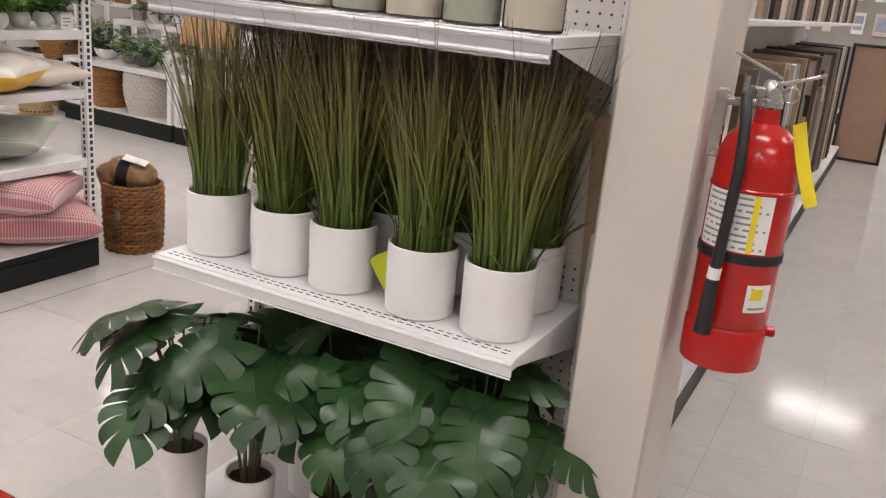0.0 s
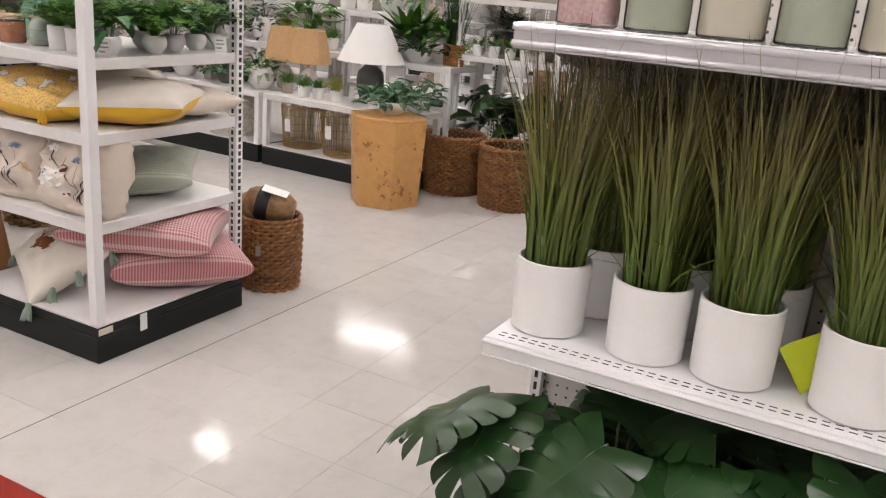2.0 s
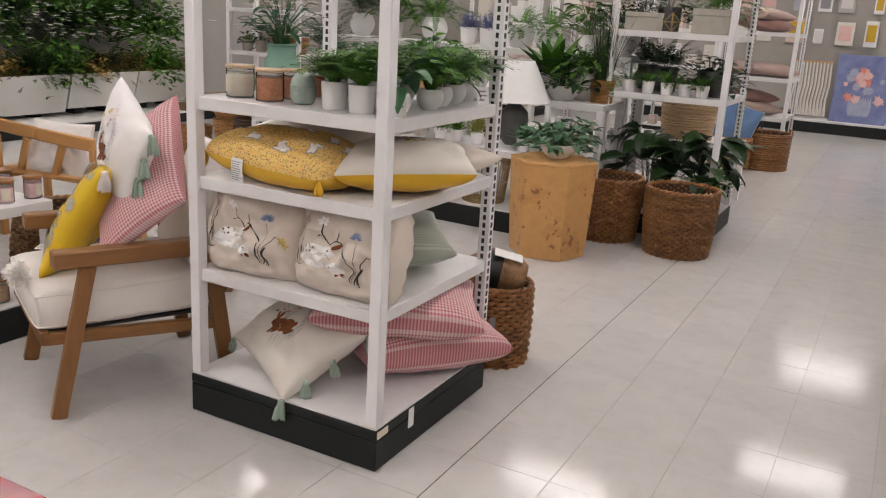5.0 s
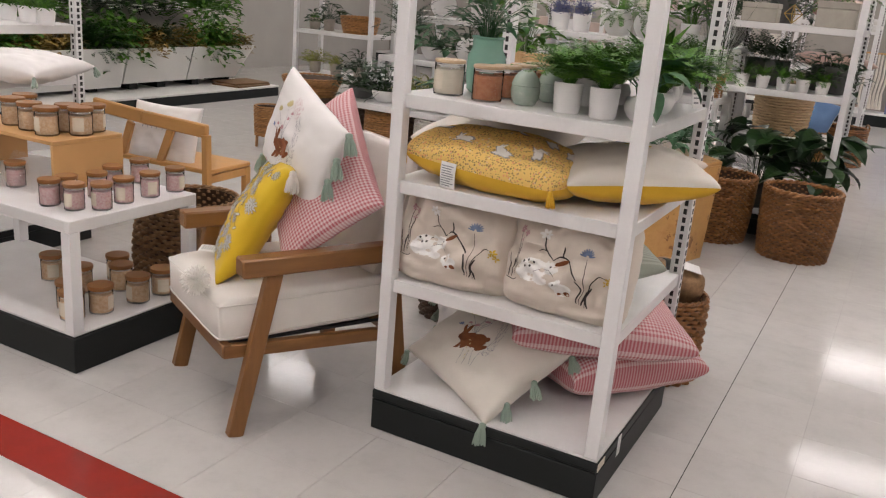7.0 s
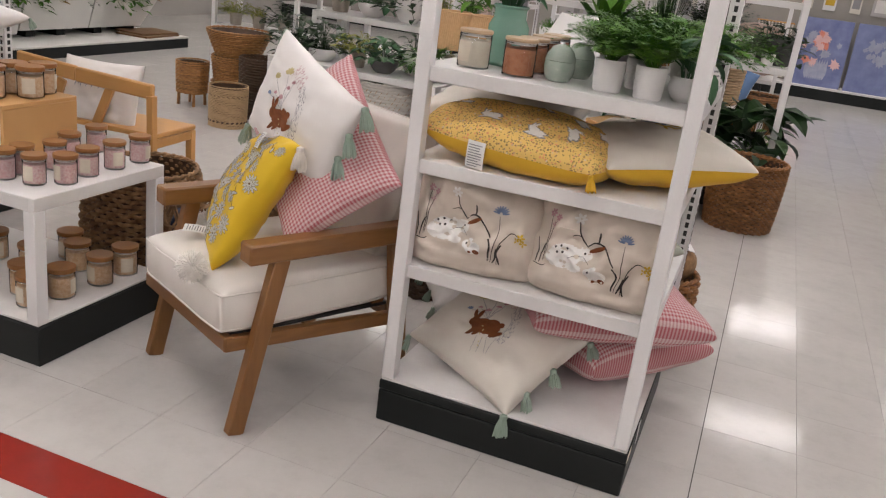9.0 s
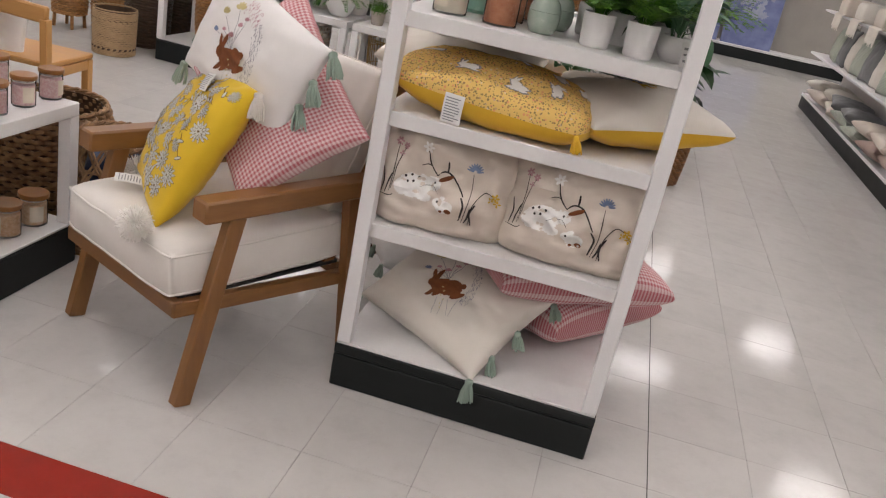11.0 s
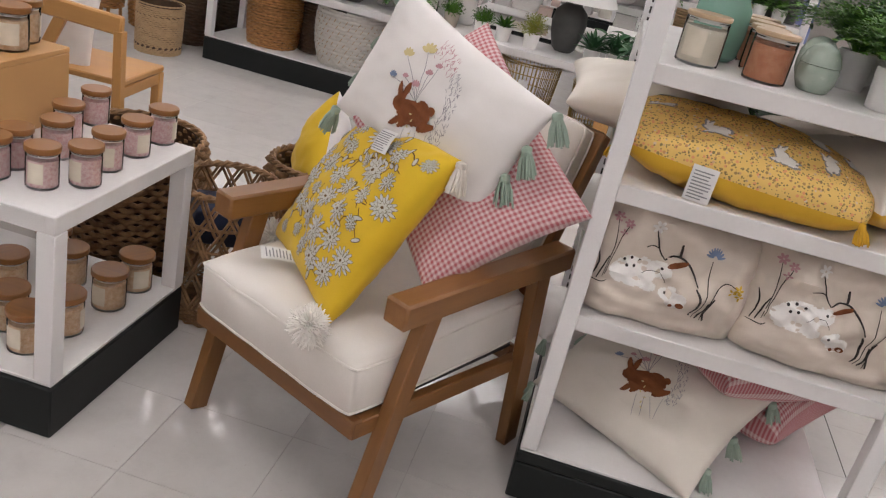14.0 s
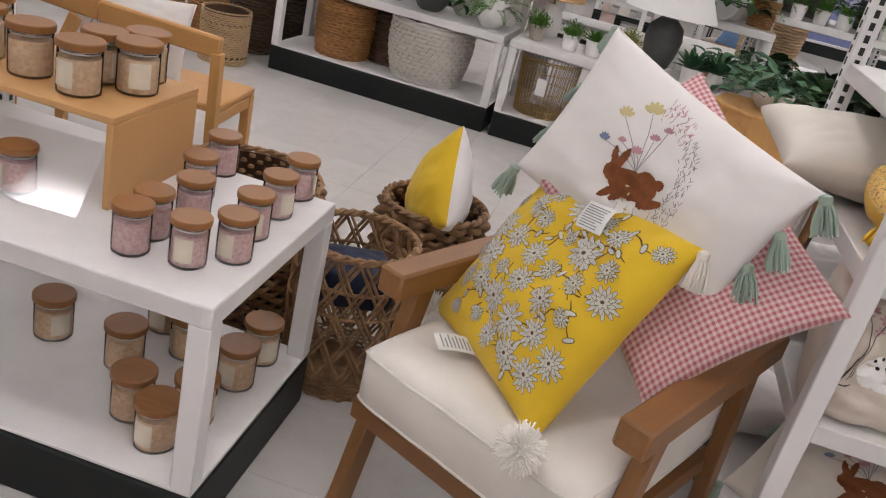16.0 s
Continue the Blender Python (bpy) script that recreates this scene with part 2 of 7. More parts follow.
COLUMN = mat("cream_column_paint", (0.63, 0.575, 0.52), (0.58, 0.53, 0.48), 3, 0.5, grain=90, relief=0.1)
PEG = pegboard_mat("pegboard_cream", (0.60, 0.57, 0.54))
POT = mat("matte_white_ceramic", (0.84, 0.82, 0.81), (0.80, 0.78, 0.77), 10, 0.5, grain=160, relief=0.04)
POT_GREY = mat("grey_ceramic", (0.10, 0.10, 0.095), (0.07, 0.07, 0.068), 12, 0.55, grain=90, relief=0.2)
POT_TAUPE = mat("taupe_stoneware", (0.42, 0.37, 0.31), (0.33, 0.29, 0.24), 12, 0.6, grain=90, relief=0.2)
SOIL = mat("preserved_moss_soil", (0.16, 0.10, 0.045), (0.09, 0.055, 0.025), 40, 0.95, grain=150, relief=1.0, dist=0.006)
GRASS = grass_mat("faux_grass")
MONSTERA = mat("monstera_leaf", (0.009, 0.038, 0.009), (0.026, 0.076, 0.017), 9, 0.34, grain=70, relief=0.1, vary=0.7)
STEM = mat("leaf_stem", (0.05, 0.065, 0.03), (0.09, 0.085, 0.05), 20, 0.5)
LEAF = leaf_mat("leaf_fresh", (0.022, 0.085, 0.006), (0.105, 0.255, 0.018), 0.6)
LEAF_DARK = leaf_mat("leaf_dark", (0.007, 0.026, 0.007), (0.028, 0.068, 0.016), 0.4)
LEAF_BLUE = leaf_mat("leaf_bluegreen", (0.03, 0.10, 0.04), (0.075, 0.16, 0.075), 0.45)
LEAF_YELLOW = leaf_mat("leaf_yellowgreen", (0.20, 0.24, 0.03), (0.32, 0.30, 0.06))
LEAF_RUST = leaf_mat("leaf_rust", (0.22, 0.14, 0.03), (0.30, 0.20, 0.05))
PETAL = leaf_mat("white_petal", (0.75, 0.73, 0.66), (0.85, 0.84, 0.80), 0.7)
LAVENDER = leaf_mat("lavender_bloom", (0.10, 0.11, 0.24), (0.16, 0.17, 0.32), 0.7)
RED = mat("extinguisher_enamel", (0.52, 0.012, 0.010), (0.44, 0.010, 0.009), 5, 0.2, grain=200, relief=0.03)
RUBBER = mat("black_rubber", (0.012, 0.012, 0.013), rough=0.5)
PAPER = mat("white_paper", (0.82, 0.81, 0.79), (0.76, 0.75, 0.73), 10, 0.7, relief=0.05)
PRINT = mat("grey_print", (0.28, 0.28, 0.29), rough=0.7, relief=0)
DARK_PRINT = mat("dark_thread", (0.035, 0.028, 0.025), rough=0.85, grain=300)
TAG_YELLOW = mat("yellow_plastic_tag", (0.85, 0.68, 0.02), (0.8, 0.62, 0.02), 12, 0.5)
TAG_LIME = mat("lime_paper", (0.55, 0.62, 0.02), (0.48, 0.55, 0.02), 8, 0.6)
WALNUT = wood_mat("acacia_arm", (0.200, 0.088, 0.027), (0.330, 0.158, 0.052), "y")
WALNUT_Z = wood_mat("acacia_leg", (0.200, 0.088, 0.027), (0.330, 0.158, 0.052), "z")
WALNUT_X = wood_mat("acacia_rail", (0.165, 0.070, 0.021), (0.260, 0.118, 0.038), "x")
HONEY = wood_mat("honey_oak", (0.50, 0.25, 0.075), (0.60, 0.33, 0.115), "x")
HONEY_Z = wood_mat("honey_oak_upright", (0.50, 0.25, 0.075), (0.60, 0.33, 0.115), "z")
CRATE = wood_mat("kraft_riser", (0.52, 0.29, 0.11), (0.57, 0.33, 0.135), "x", 0.55, 2.0)
LID = wood_mat("bamboo_lid", (0.215, 0.088, 0.022), (0.335, 0.150, 0.042), "x", 0.4, 10)
LID_PALE = wood_mat("pale_wood_lid", (0.50, 0.36, 0.22), (0.62, 0.47, 0.31), "x", 0.5, 10)
BURL = burl_mat("burl_veneer")
GLASS = glass_mat("clear_glass")
ACRYLIC = sheet_mat("clear_acrylic")
WAX_PINK = mat("pink_patterned_wax", (0.60, 0.33, 0.32), (0.76, 0.62, 0.60), 130, 0.6, grain=300)
WAX_PEACH = mat("peach_wax", (0.58, 0.36, 0.20), (0.76, 0.58, 0.40), 90, 0.6)
WAX_CREAM = mat("cream_wax", (0.72, 0.66, 0.55), (0.66, 0.60, 0.49), 20, 0.6)
WAX_SAGE = mat("pale_sage_wax", (0.52, 0.55, 0.44), (0.46, 0.49, 0.39), 20, 0.6)
WAX_RUST = mat("rust_patterned_wax", (0.42, 0.16, 0.08), (0.55, 0.27, 0.15), 60, 0.6)
LABEL_CREAM = mat("cream_label", (0.74, 0.67, 0.55), (0.70, 0.63, 0.51), 30, 0.6)
SAGE = mat("sage_glaze", (0.34, 0.42, 0.35), (0.42, 0.48, 0.41), 45, 0.25, grain=90, relief=0.3)
TEAL = mat("teal_glaze", (0.20, 0.40, 0.31), (0.26, 0.45, 0.36), 8, 0.25)
CREAM = cloth_mat("cream_canvas", (0.74, 0.69, 0.62), (0.68, 0.63, 0.56))
SEAT = cloth_mat("ivory_boucle", (0.76, 0.72, 0.67), (0.70, 0.66, 0.61), 260)
LINEN = cloth_mat("natural_linen", (0.68, 0.60, 0.52), (0.62, 0.545, 0.47), 300)
SNOW = cloth_mat("white_cotton", (0.80, 0.77, 0.75), (0.75, 0.72, 0.70))
MUSTARD = cloth_mat("mustard_cotton", (0.70, 0.42, 0.035), (0.62, 0.36, 0.03))
SUN = cloth_mat("sun_yellow_cotton", (0.74, 0.50, 0.03), (0.68, 0.44, 0.025))
DITSY = speckle_mat("yellow_ditsy_print", (0.74, 0.50, 0.16), [(0.70, 0.60, 0.45), (0.55, 0.30, 0.12), (0.22, 0.18, 0.08), (0.72, 0.33, 0.16)], 105)
PINK = gingham_mat("pink_gingham", (0.73, 0.59, 0.58), (0.47, 0.135, 0.155), 0.0118)
SAGE_STRIPE = gingham_mat("sage_stripe", (0.50, 0.52, 0.44), (0.38, 0.41, 0.34), 0.012, True)
BLUE_CLOTH = cloth_mat("denim_blue", (0.14, 0.23, 0.40), (0.11, 0.19, 0.34))
NAVY = cloth_mat("navy_knit", (0.012, 0.018, 0.045), (0.02, 0.028, 0.06), 120)
BLUSH = cloth_mat("blush_linen", (0.46, 0.34, 0.29), (0.40, 0.29, 0.25), 200)
MAUVE = cloth_mat("mauve_velvet", (0.28, 0.16, 0.135), (0.23, 0.13, 0.11), 200)
GREY_CLOTH = cloth_mat("grey_linen", (0.22, 0.22, 0.22), (0.17, 0.17, 0.175), 200)
TASSEL = cloth_mat("sage_tassel", (0.28, 0.36, 0.29), (0.34, 0.42, 0.35), 500)
POMPOM = cloth_mat("ivory_wool_pompom", (0.90, 0.87, 0.82), (0.86, 0.83, 0.78), 500)
TASSEL_WHITE = cloth_mat("ivory_tassel", (0.78, 0.73, 0.66), (0.72, 0.67, 0.60), 500)
THREAD_BROWN = mat("rust_felt", (0.23, 0.075, 0.022), (0.17, 0.05, 0.016), 60, 0.95, grain=400, relief=0.8)
THREAD_WHITE = mat("white_felt", (0.84, 0.82, 0.79), (0.78, 0.76, 0.73), 60, 0.95, grain=400, relief=0.6)
THREAD_BLUE = mat("blue_thread", (0.20, 0.26, 0.40), rough=0.9, grain=400)
THREAD_GOLD = mat("gold_thread", (0.62, 0.40, 0.04), rough=0.9, grain=400)
THREAD_ROSE = mat("rose_thread", (0.56, 0.31, 0.34), rough=0.9, grain=400)
THREAD_PALE = mat("pale_gold_thread", (0.62, 0.52, 0.26), rough=0.9, grain=400)
THREAD_STEM = mat("grey_violet_thread", (0.33, 0.31, 0.34), (0.24, 0.23, 0.26), 200, 0.9)
THREAD_GREY = mat("grey_bloom_print", (0.60, 0.58, 0.52), (0.50, 0.49, 0.45), 300, 0.9)
WICKER = mat("water_hyacinth", (0.34, 0.150, 0.048), (0.17, 0.068, 0.020), 34, 0.5, grain=220, relief=0.9, vary=0.2, isle=0.5)
WICKER_PALE = mat("natural_palm", (0.50, 0.345, 0.19), (0.42, 0.28, 0.15), 30, 0.65, grain=160, relief=0.5)
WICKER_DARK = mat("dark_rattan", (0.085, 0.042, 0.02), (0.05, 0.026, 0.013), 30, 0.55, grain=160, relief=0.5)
WICKER_GOLD = mat("honey_rattan", (0.46, 0.225, 0.075), (0.27, 0.12, 0.036), 40, 0.5, grain=200, relief=0.6, isle=0.45)
SEAGRASS = mat("seagrass_braid", (0.36, 0.205, 0.095), (0.15, 0.078, 0.034), 30, 0.65, grain=240, relief=0.9, isle=0.5)
WHITE_ROPE = mat("white_rope", (0.66, 0.63, 0.58), (0.58, 0.55, 0.50), 40, 0.8, grain=200, relief=0.5)
BRASS = mat("antique_gold_wire", (0.42, 0.29, 0.10), (0.34, 0.23, 0.08), 40, 0.35, metal=0.7)
RATTAN_SHADE = mat("rattan_shade", (0.66, 0.43, 0.22), (0.58, 0.37, 0.18), 50, 0.6, grain=200, relief=0.4)
LAMPSHADE = cloth_mat("white_linen_shade", (0.80, 0.79, 0.77), (0.77, 0.76, 0.74), 300)
PLANTER = mat("white_planter_panel", (0.66, 0.65, 0.62), (0.60, 0.59, 0.56), 2, 0.45)
MAT_BROWN = mat("coir_mat", (0.20, 0.11, 0.05), (0.15, 0.085, 0.04), 60, 0.95, grain=200, relief=1.0)
FRAME_MATS = [wood_mat("frame_oak", (0.38, 0.27, 0.17), (0.46, 0.34, 0.22), "z"), mat("frame_black", (0.02, 0.02, 0.02), rough=0.4),
              mat("frame_white", (0.7, 0.68, 0.65), rough=0.4), wood_mat("frame_grey", (0.22, 0.2, 0.18), (0.3, 0.28, 0.25), "z"),
              wood_mat("frame_walnut", (0.12, 0.07, 0.04), (0.18, 0.11, 0.06), "z")]
PACK_MATS = [mat("pack_cream", (0.7, 0.66, 0.58)), mat("pack_grey", (0.45, 0.43, 0.42)), mat("pack_white", (0.78, 0.77, 0.76)), mat("pack_blush", (0.66, 0.52, 0.46))]
CANVAS_BLUE = mat("painted_indigo", (0.12, 0.14, 0.30), (0.22, 0.26, 0.45), 5, 0.7)
PAINT_CORAL = mat("painted_coral", (0.68, 0.16, 0.10), (0.75, 0.35, 0.26), 12, 0.7)
PAINT_PINK = mat("painted_blush", (0.75, 0.50, 0.47), (0.70, 0.42, 0.40), 12, 0.7)
PAINT_GREY = mat("painted_vase", (0.40, 0.42, 0.52), (0.30, 0.32, 0.44), 12, 0.7)
FELT_BOX = mat("greige_box", (0.42, 0.39, 0.33), (0.38, 0.35, 0.30), 20, 0.8)
TAN_PANEL = mat("tan_board", (0.42, 0.27, 0.19), (0.38, 0.24, 0.17), 6, 0.55)


# ---- mesh helpers ----
class Mesh:
    """Collects vertices and faces, and turns them into one mesh."""

    def __init__(self):
        self.v, self.f, self.mi, self.uv = [], [], [], []

    def add(self, verts, faces, mi=0):
        n = len(self.v)
        self.v += [tuple(p) for p in verts]
        self.f += [tuple(n + i for i in f) for f in faces]
        self.mi += [mi] * len(faces)
        return self

    def box(self, x0, x1, y0, y1, z0, z1, b=0.003, mi=0, m=None):
        """A box with chamfered edges."""
        c, h = ((x0 + x1) / 2, (y0 + y1) / 2, (z0 + z1) / 2), (abs(x1 - x0) / 2, abs(y1 - y0) / 2, abs(z1 - z0) / 2)
        b = min(b, 0.45 * min(h))
        vs, idx = [], {}
        for sx in (-1, 1):
            for sy in (-1, 1):
                for sz in (-1, 1):
                    for a in range(3):
                        s = (sx, sy, sz)
                        idx[s, a] = len(vs)
                        vs.append(tuple(c[k] + s[k] * (h[k] - (0 if k == a else b)) for k in range(3)))
        fs = []
        for a in range(3):
            o = [k for k in range(3) if k != a]
            for sa in (-1, 1):
                q = []
                for p, r in ((-1, -1), (1, -1), (1, 1), (-1, 1)):
                    s = [0, 0, 0]
                    s[a], s[o[0]], s[o[1]] = sa, p, r
                    q.append(idx[tuple(s), a])
                fs.append(q)
            for p in (-1, 1):
                for r in (-1, 1):
                    lo, hi = [0, 0, 0], [0, 0, 0]
                    lo[a], hi[a] = -1, 1
                    for s in (lo, hi):
                        s[o[0]], s[o[1]] = p, r
                    lo, hi = tuple(lo), tuple(hi)
                    fs.append((idx[lo, o[0]], idx[hi, o[0]], idx[hi, o[1]], idx[lo, o[1]]))
        for sx in (-1, 1):
            for sy in (-1, 1):
                for sz in (-1, 1):
                    fs.append([idx[(sx, sy, sz), a] for a in range(3)])
        if m is not None:
            vs = [m @ Vector(p) for p in vs]
        return self.add(vs, fs, mi)

    def lathe(self, profile, n=28, mi=0, m=None, cap=True):
        """Turns a profile of (radius, height) round the z axis."""
        vs, fs = [], []
        for r, z in profile:
            vs += [(r * math.cos(2 * math.pi * k / n), r * math.sin(2 * math.pi * k / n), z) for k in range(n)]
        for i in range(len(profile) - 1):
            for k in range(n):
                fs.append((i * n + k, i * n + (k + 1) % n, (i + 1) * n + (k + 1) % n, (i + 1) * n + k))
        if cap:
            fs.append(tuple(reversed(range(n))))
            fs.append(tuple((len(profile) - 1) * n + k for k in range(n)))
        if m is not None:
            vs = [m @ Vector(p) for p in vs]
        return self.add(vs, fs, mi)

    def tube(self, pts, r, n=6, mi=0, closed=False):
        """A round bar along points; r is one radius or one for each point."""
        pts = [Vector(p) for p in pts]
        rs = r if isinstance(r, (list, tuple)) else [r] * len(pts)
        vs, fs, last = [], [], None
        count = len(pts)
        for i, p in enumerate(pts):
            a = pts[(i - 1) % count] if closed or i else p
            b = pts[(i + 1) % count] if closed or i < count - 1 else p
            d = (b - a).normalized()
            side = d.cross(Vector((0, 0, 1)) if last is None else last)
            if side.length < 1e-3:
                side = d.cross(Vector((1, 0, 0)))
            side.normalize()
            up = side.cross(d)
            last = up
            for k in range(n):
                t = 2 * math.pi * k / n
                vs.append(p + rs[i] * (math.cos(t) * side + math.sin(t) * up))
        for i in range(count if closed else count - 1):
            j = (i + 1) % count
            for k in range(n):
                fs.append((i * n + k, i * n + (k + 1) % n, j * n + (k + 1) % n, j * n + k))
        if not closed:
            fs += [tuple(reversed(range(n))), tuple((count - 1) * n + k for k in range(n))]
        return self.add(vs, fs, mi)

    def bar(self, a, b, w, h, mi=0, bev=0.003, up=(0, 0, 1)):
        """A squared bar from a to b, w across and h along up."""
        a, b = Vector(a), Vector(b)
        y = (b - a).normalized()
        x = y.cross(Vector(up)).normalized()
        z = x.cross(y)
        m = Matrix((x, y, z)).transposed().to_4x4()
        m.translation = (a + b) / 2
        L = (b - a).length / 2
        return self.box(-w / 2, w / 2, -L, L, -h / 2, h / 2, bev, mi, m)

    def mesh(self, name, materials, smooth=None):
        me = bpy.data.meshes.new(name)
        me.from_pydata(self.v, [], self.f)
        for x in materials:
            me.materials.append(x)
        me.polygons.foreach_set("material_index", self.mi)
        me.update()
        bm = bmesh.new()
        bm.from_mesh(me)
        bmesh.ops.recalc_face_normals(bm, faces=bm.faces)
        bm.to_mesh(me)
        bm.free()
        if smooth:
            me.polygons.foreach_set("use_smooth", [True] * len(me.polygons))
            me.set_sharp_from_angle(angle=radians(smooth))
        if self.uv:
            lay = me.uv_layers.new(name="cloth")
            co = np.array(self.uv, dtype=np.float32)
            loops = np.zeros(len(me.loops), dtype=np.int32)
            me.loops.foreach_get("vertex_index", loops)
            lay.data.foreach_set("uv", co[loops].ravel())
        return me


def thing(name, label, category, m=None, group="", kind=""):
    ob = new(name)
    ob.empty_display_size = 0.1
    if m is not None:
        ob.matrix_basis = m
    return tagged(ob, label, category, group, kind)


def part(name, mesh, materials, parent, label="", smooth=40, m=None, kind=""):
    """One mesh object under a thing or under a part."""
    if not isinstance(materials, (list, tuple)):
        materials = [materials]
    me = mesh if isinstance(mesh, bpy.types.Mesh) else mesh.mesh(name, materials, smooth)
    ob = new(name, me)
    ob.parent = parent
    if m is not None:
        ob.matrix_basis = m
    return tagged(ob, label, kind=kind)


def solid(name, mesh, materials, label, category, m=None, smooth=40, group="", kind=""):
    """A thing that is one mesh."""
    if not isinstance(materials, (list, tuple)):
        materials = [materials]
    me = mesh if isinstance(mesh, bpy.types.Mesh) else mesh.mesh(name, materials, smooth)
    ob = new(name, me)
    if m is not None:
        ob.matrix_basis = m
    return tagged(ob, label, category, group, kind)


def axes(centre, xdir, ydir):
    """A pose from a centre and two directions along the thing's x and y."""
    x = Vector(xdir).normalized()
    y = Vector(ydir)
    y = (y - x * y.dot(x)).normalized()
    m = Matrix((x, y, x.cross(y))).transposed().to_4x4()
    m.translation = centre
    return m


# ---- kinds of things ----
class Cushion:
    """The surface of a stuffed cushion, in its own plane: x and y across, z out of the front."""

    def __init__(self, w, h, t, pinch=0.07, seed=0, wrinkle=0.005, flat=0.36, pleats=0.0, corner=0.0):
        self.round = corner
        self.w, self.h, self.t, self.pinch, self.seed, self.wrinkle, self.flat, self.pleats = w, h, t, pinch, seed, wrinkle, flat, pleats

    def at(self, u, v, side=1, off=0.0):
        k = 1 - self.round * abs(u * v) ** 5
        x = self.w / 2 * u * k * (1 - self.pinch * (1 - v * v))
        y = self.h / 2 * v * k * (1 - self.pinch * (1 - u * u))
        f = max(0.0, (1 - u * u) * (1 - v * v))
        q = noise.noise(Vector((u * 2.2, v * 2.2, self.seed * 3.1 + side * 9)))
        q2 = noise.noise(Vector((u * 6, v * 6, self.seed * 5.7 + side * 4)))
        z = self.t / 2 * f ** self.flat + f ** 0.3 * (self.wrinkle * (1.6 * q + 0.7 * q2)) if f > 0 else 0
        if f > 0:
            q3 = noise.noise(Vector((u * 2.6 + 1.7 * v, 3.4 * v - 0.8 * u, self.seed * 2.3 + side * 5)))
            q4 = noise.noise(Vector((4.6 * u - 2.2 * v, 4.2 * v + u, self.seed * 7.3 + side)))
            z += f ** 0.3 * self.wrinkle * (0.9 * (0.25 - abs(q3)) + 0.5 * (0.25 - abs(q4)))
        if self.pleats and f > 0:
            z += self.pleats * math.sin(v * 26 + 5 * q) * f ** 0.3 * max(0, abs(v) - 0.45)
        return Vector((x, y, side * (z + off)))

    def mesh(self, n=40, back=1):
        g = Mesh()
        s = [math.sin(math.pi / 2 * (2 * i / n - 1)) for i in range(n + 1)]
        idx = {}
        for side in (1, -1):
            for i in range(n + 1):
                for j in range(n + 1):
                    rim = i in (0, n) or j in (0, n)
                    if side < 0 and rim:
                        continue
                    idx[side, i, j] = len(g.v)
                    if rim:
                        idx[-1, i, j] = len(g.v)
                    g.v.append(tuple(self.at(s[i], s[j], side)))
                    g.uv.append((s[i] * self.w / 2, s[j] * self.h / 2))
        for side in (1, -1):
            for i in range(n):
                for j in range(n):
                    q = [idx[side, i, j], idx[side, i + 1, j], idx[side, i + 1, j + 1], idx[side, i, j + 1]]
                    g.f.append(tuple(q if side > 0 else reversed(q)))
                    g.mi.append(0 if side > 0 else back)
        return g

    def patch(self, g, x, y, rx, ry, ang=0, off=0.0015, n=14, mi=0):
        """An oval of felt or print lying on the front."""
        ca, sa = math.cos(radians(ang)), math.sin(radians(ang))
        vs = [self.at(2 * x / self.w, 2 * y / self.h, 1, off)]
        for ring in (0.55, 1.0):
            for k in range(n):
                a = 2 * math.pi * k / n
                px, py = rx * ring * math.cos(a), ry * ring * math.sin(a)
                vs.append(self.at(2 * (x + ca * px - sa * py) / self.w, 2 * (y + sa * px + ca * py) / self.h, 1, off))
        fs = [(0, 1 + k, 1 + (k + 1) % n) for k in range(n)]
        fs += [(1 + k, 1 + n + k, 1 + n + (k + 1) % n, 1 + (k + 1) % n) for k in range(n)]
        g.add(vs, fs, mi)

    def stroke(self, g, pts, width, off=0.002, mi=0, steps=5):
        """A stitched line lying on the front, through points."""
        pts = [Vector((*p, 0)) for p in pts]
        fine = []
        for i in range(len(pts) - 1):
            p0, p1, p2, p3 = pts[max(i - 1, 0)], pts[i], pts[i + 1], pts[min(i + 2, len(pts) - 1)]
            for k in range(steps):
                t = k / steps
                fine.append(0.5 * ((2 * p1) + (p2 - p0) * t + (2 * p0 - 5 * p1 + 4 * p2 - p3) * t * t + (3 * p1 - p0 - 3 * p2 + p3) * t ** 3))
        fine.append(pts[-1])
        vs, fs = [], []
        for i, p in enumerate(fine):
            d = (fine[min(i + 1, len(fine) - 1)] - fine[max(i - 1, 0)]).normalized()
            s = Vector((-d.y, d.x, 0)) * width / 2 * (0.6 + 0.4 * math.sin(math.pi * i / max(1, len(fine) - 1)))
            for q in (p + s, p - s):
                vs.append(self.at(2 * q.x / self.w, 2 * q.y / self.h, 1, off))
        fs = [(2 * i, 2 * i + 1, 2 * i + 3, 2 * i + 2) for i in range(len(fine) - 1)]
        g.add(vs, fs, mi)


def tassel_mesh(length=0.075, r=0.014, seed=0, threads=34):
    g, rnd = Mesh(), random.Random(seed)
    g.lathe([(0.002, 0.0), (r * 0.55, -0.004), (r * 0.62, -0.012), (r * 0.45, -0.02)], 10)
    for k in range(threads):
        a, rr = rnd.uniform(0, 6.28), r * math.sqrt(rnd.random())
        e = rnd.uniform(0.8, 1.0)
        x, y = math.cos(a), math.sin(a)
        g.tube([(0.4 * rr * x, 0.4 * rr * y, -0.012), (0.9 * rr * x, 0.9 * rr * y, -length * 0.5), (1.15 * rr * x, 1.15 * rr * y, -length * e)], 0.0022, 4)
    return g


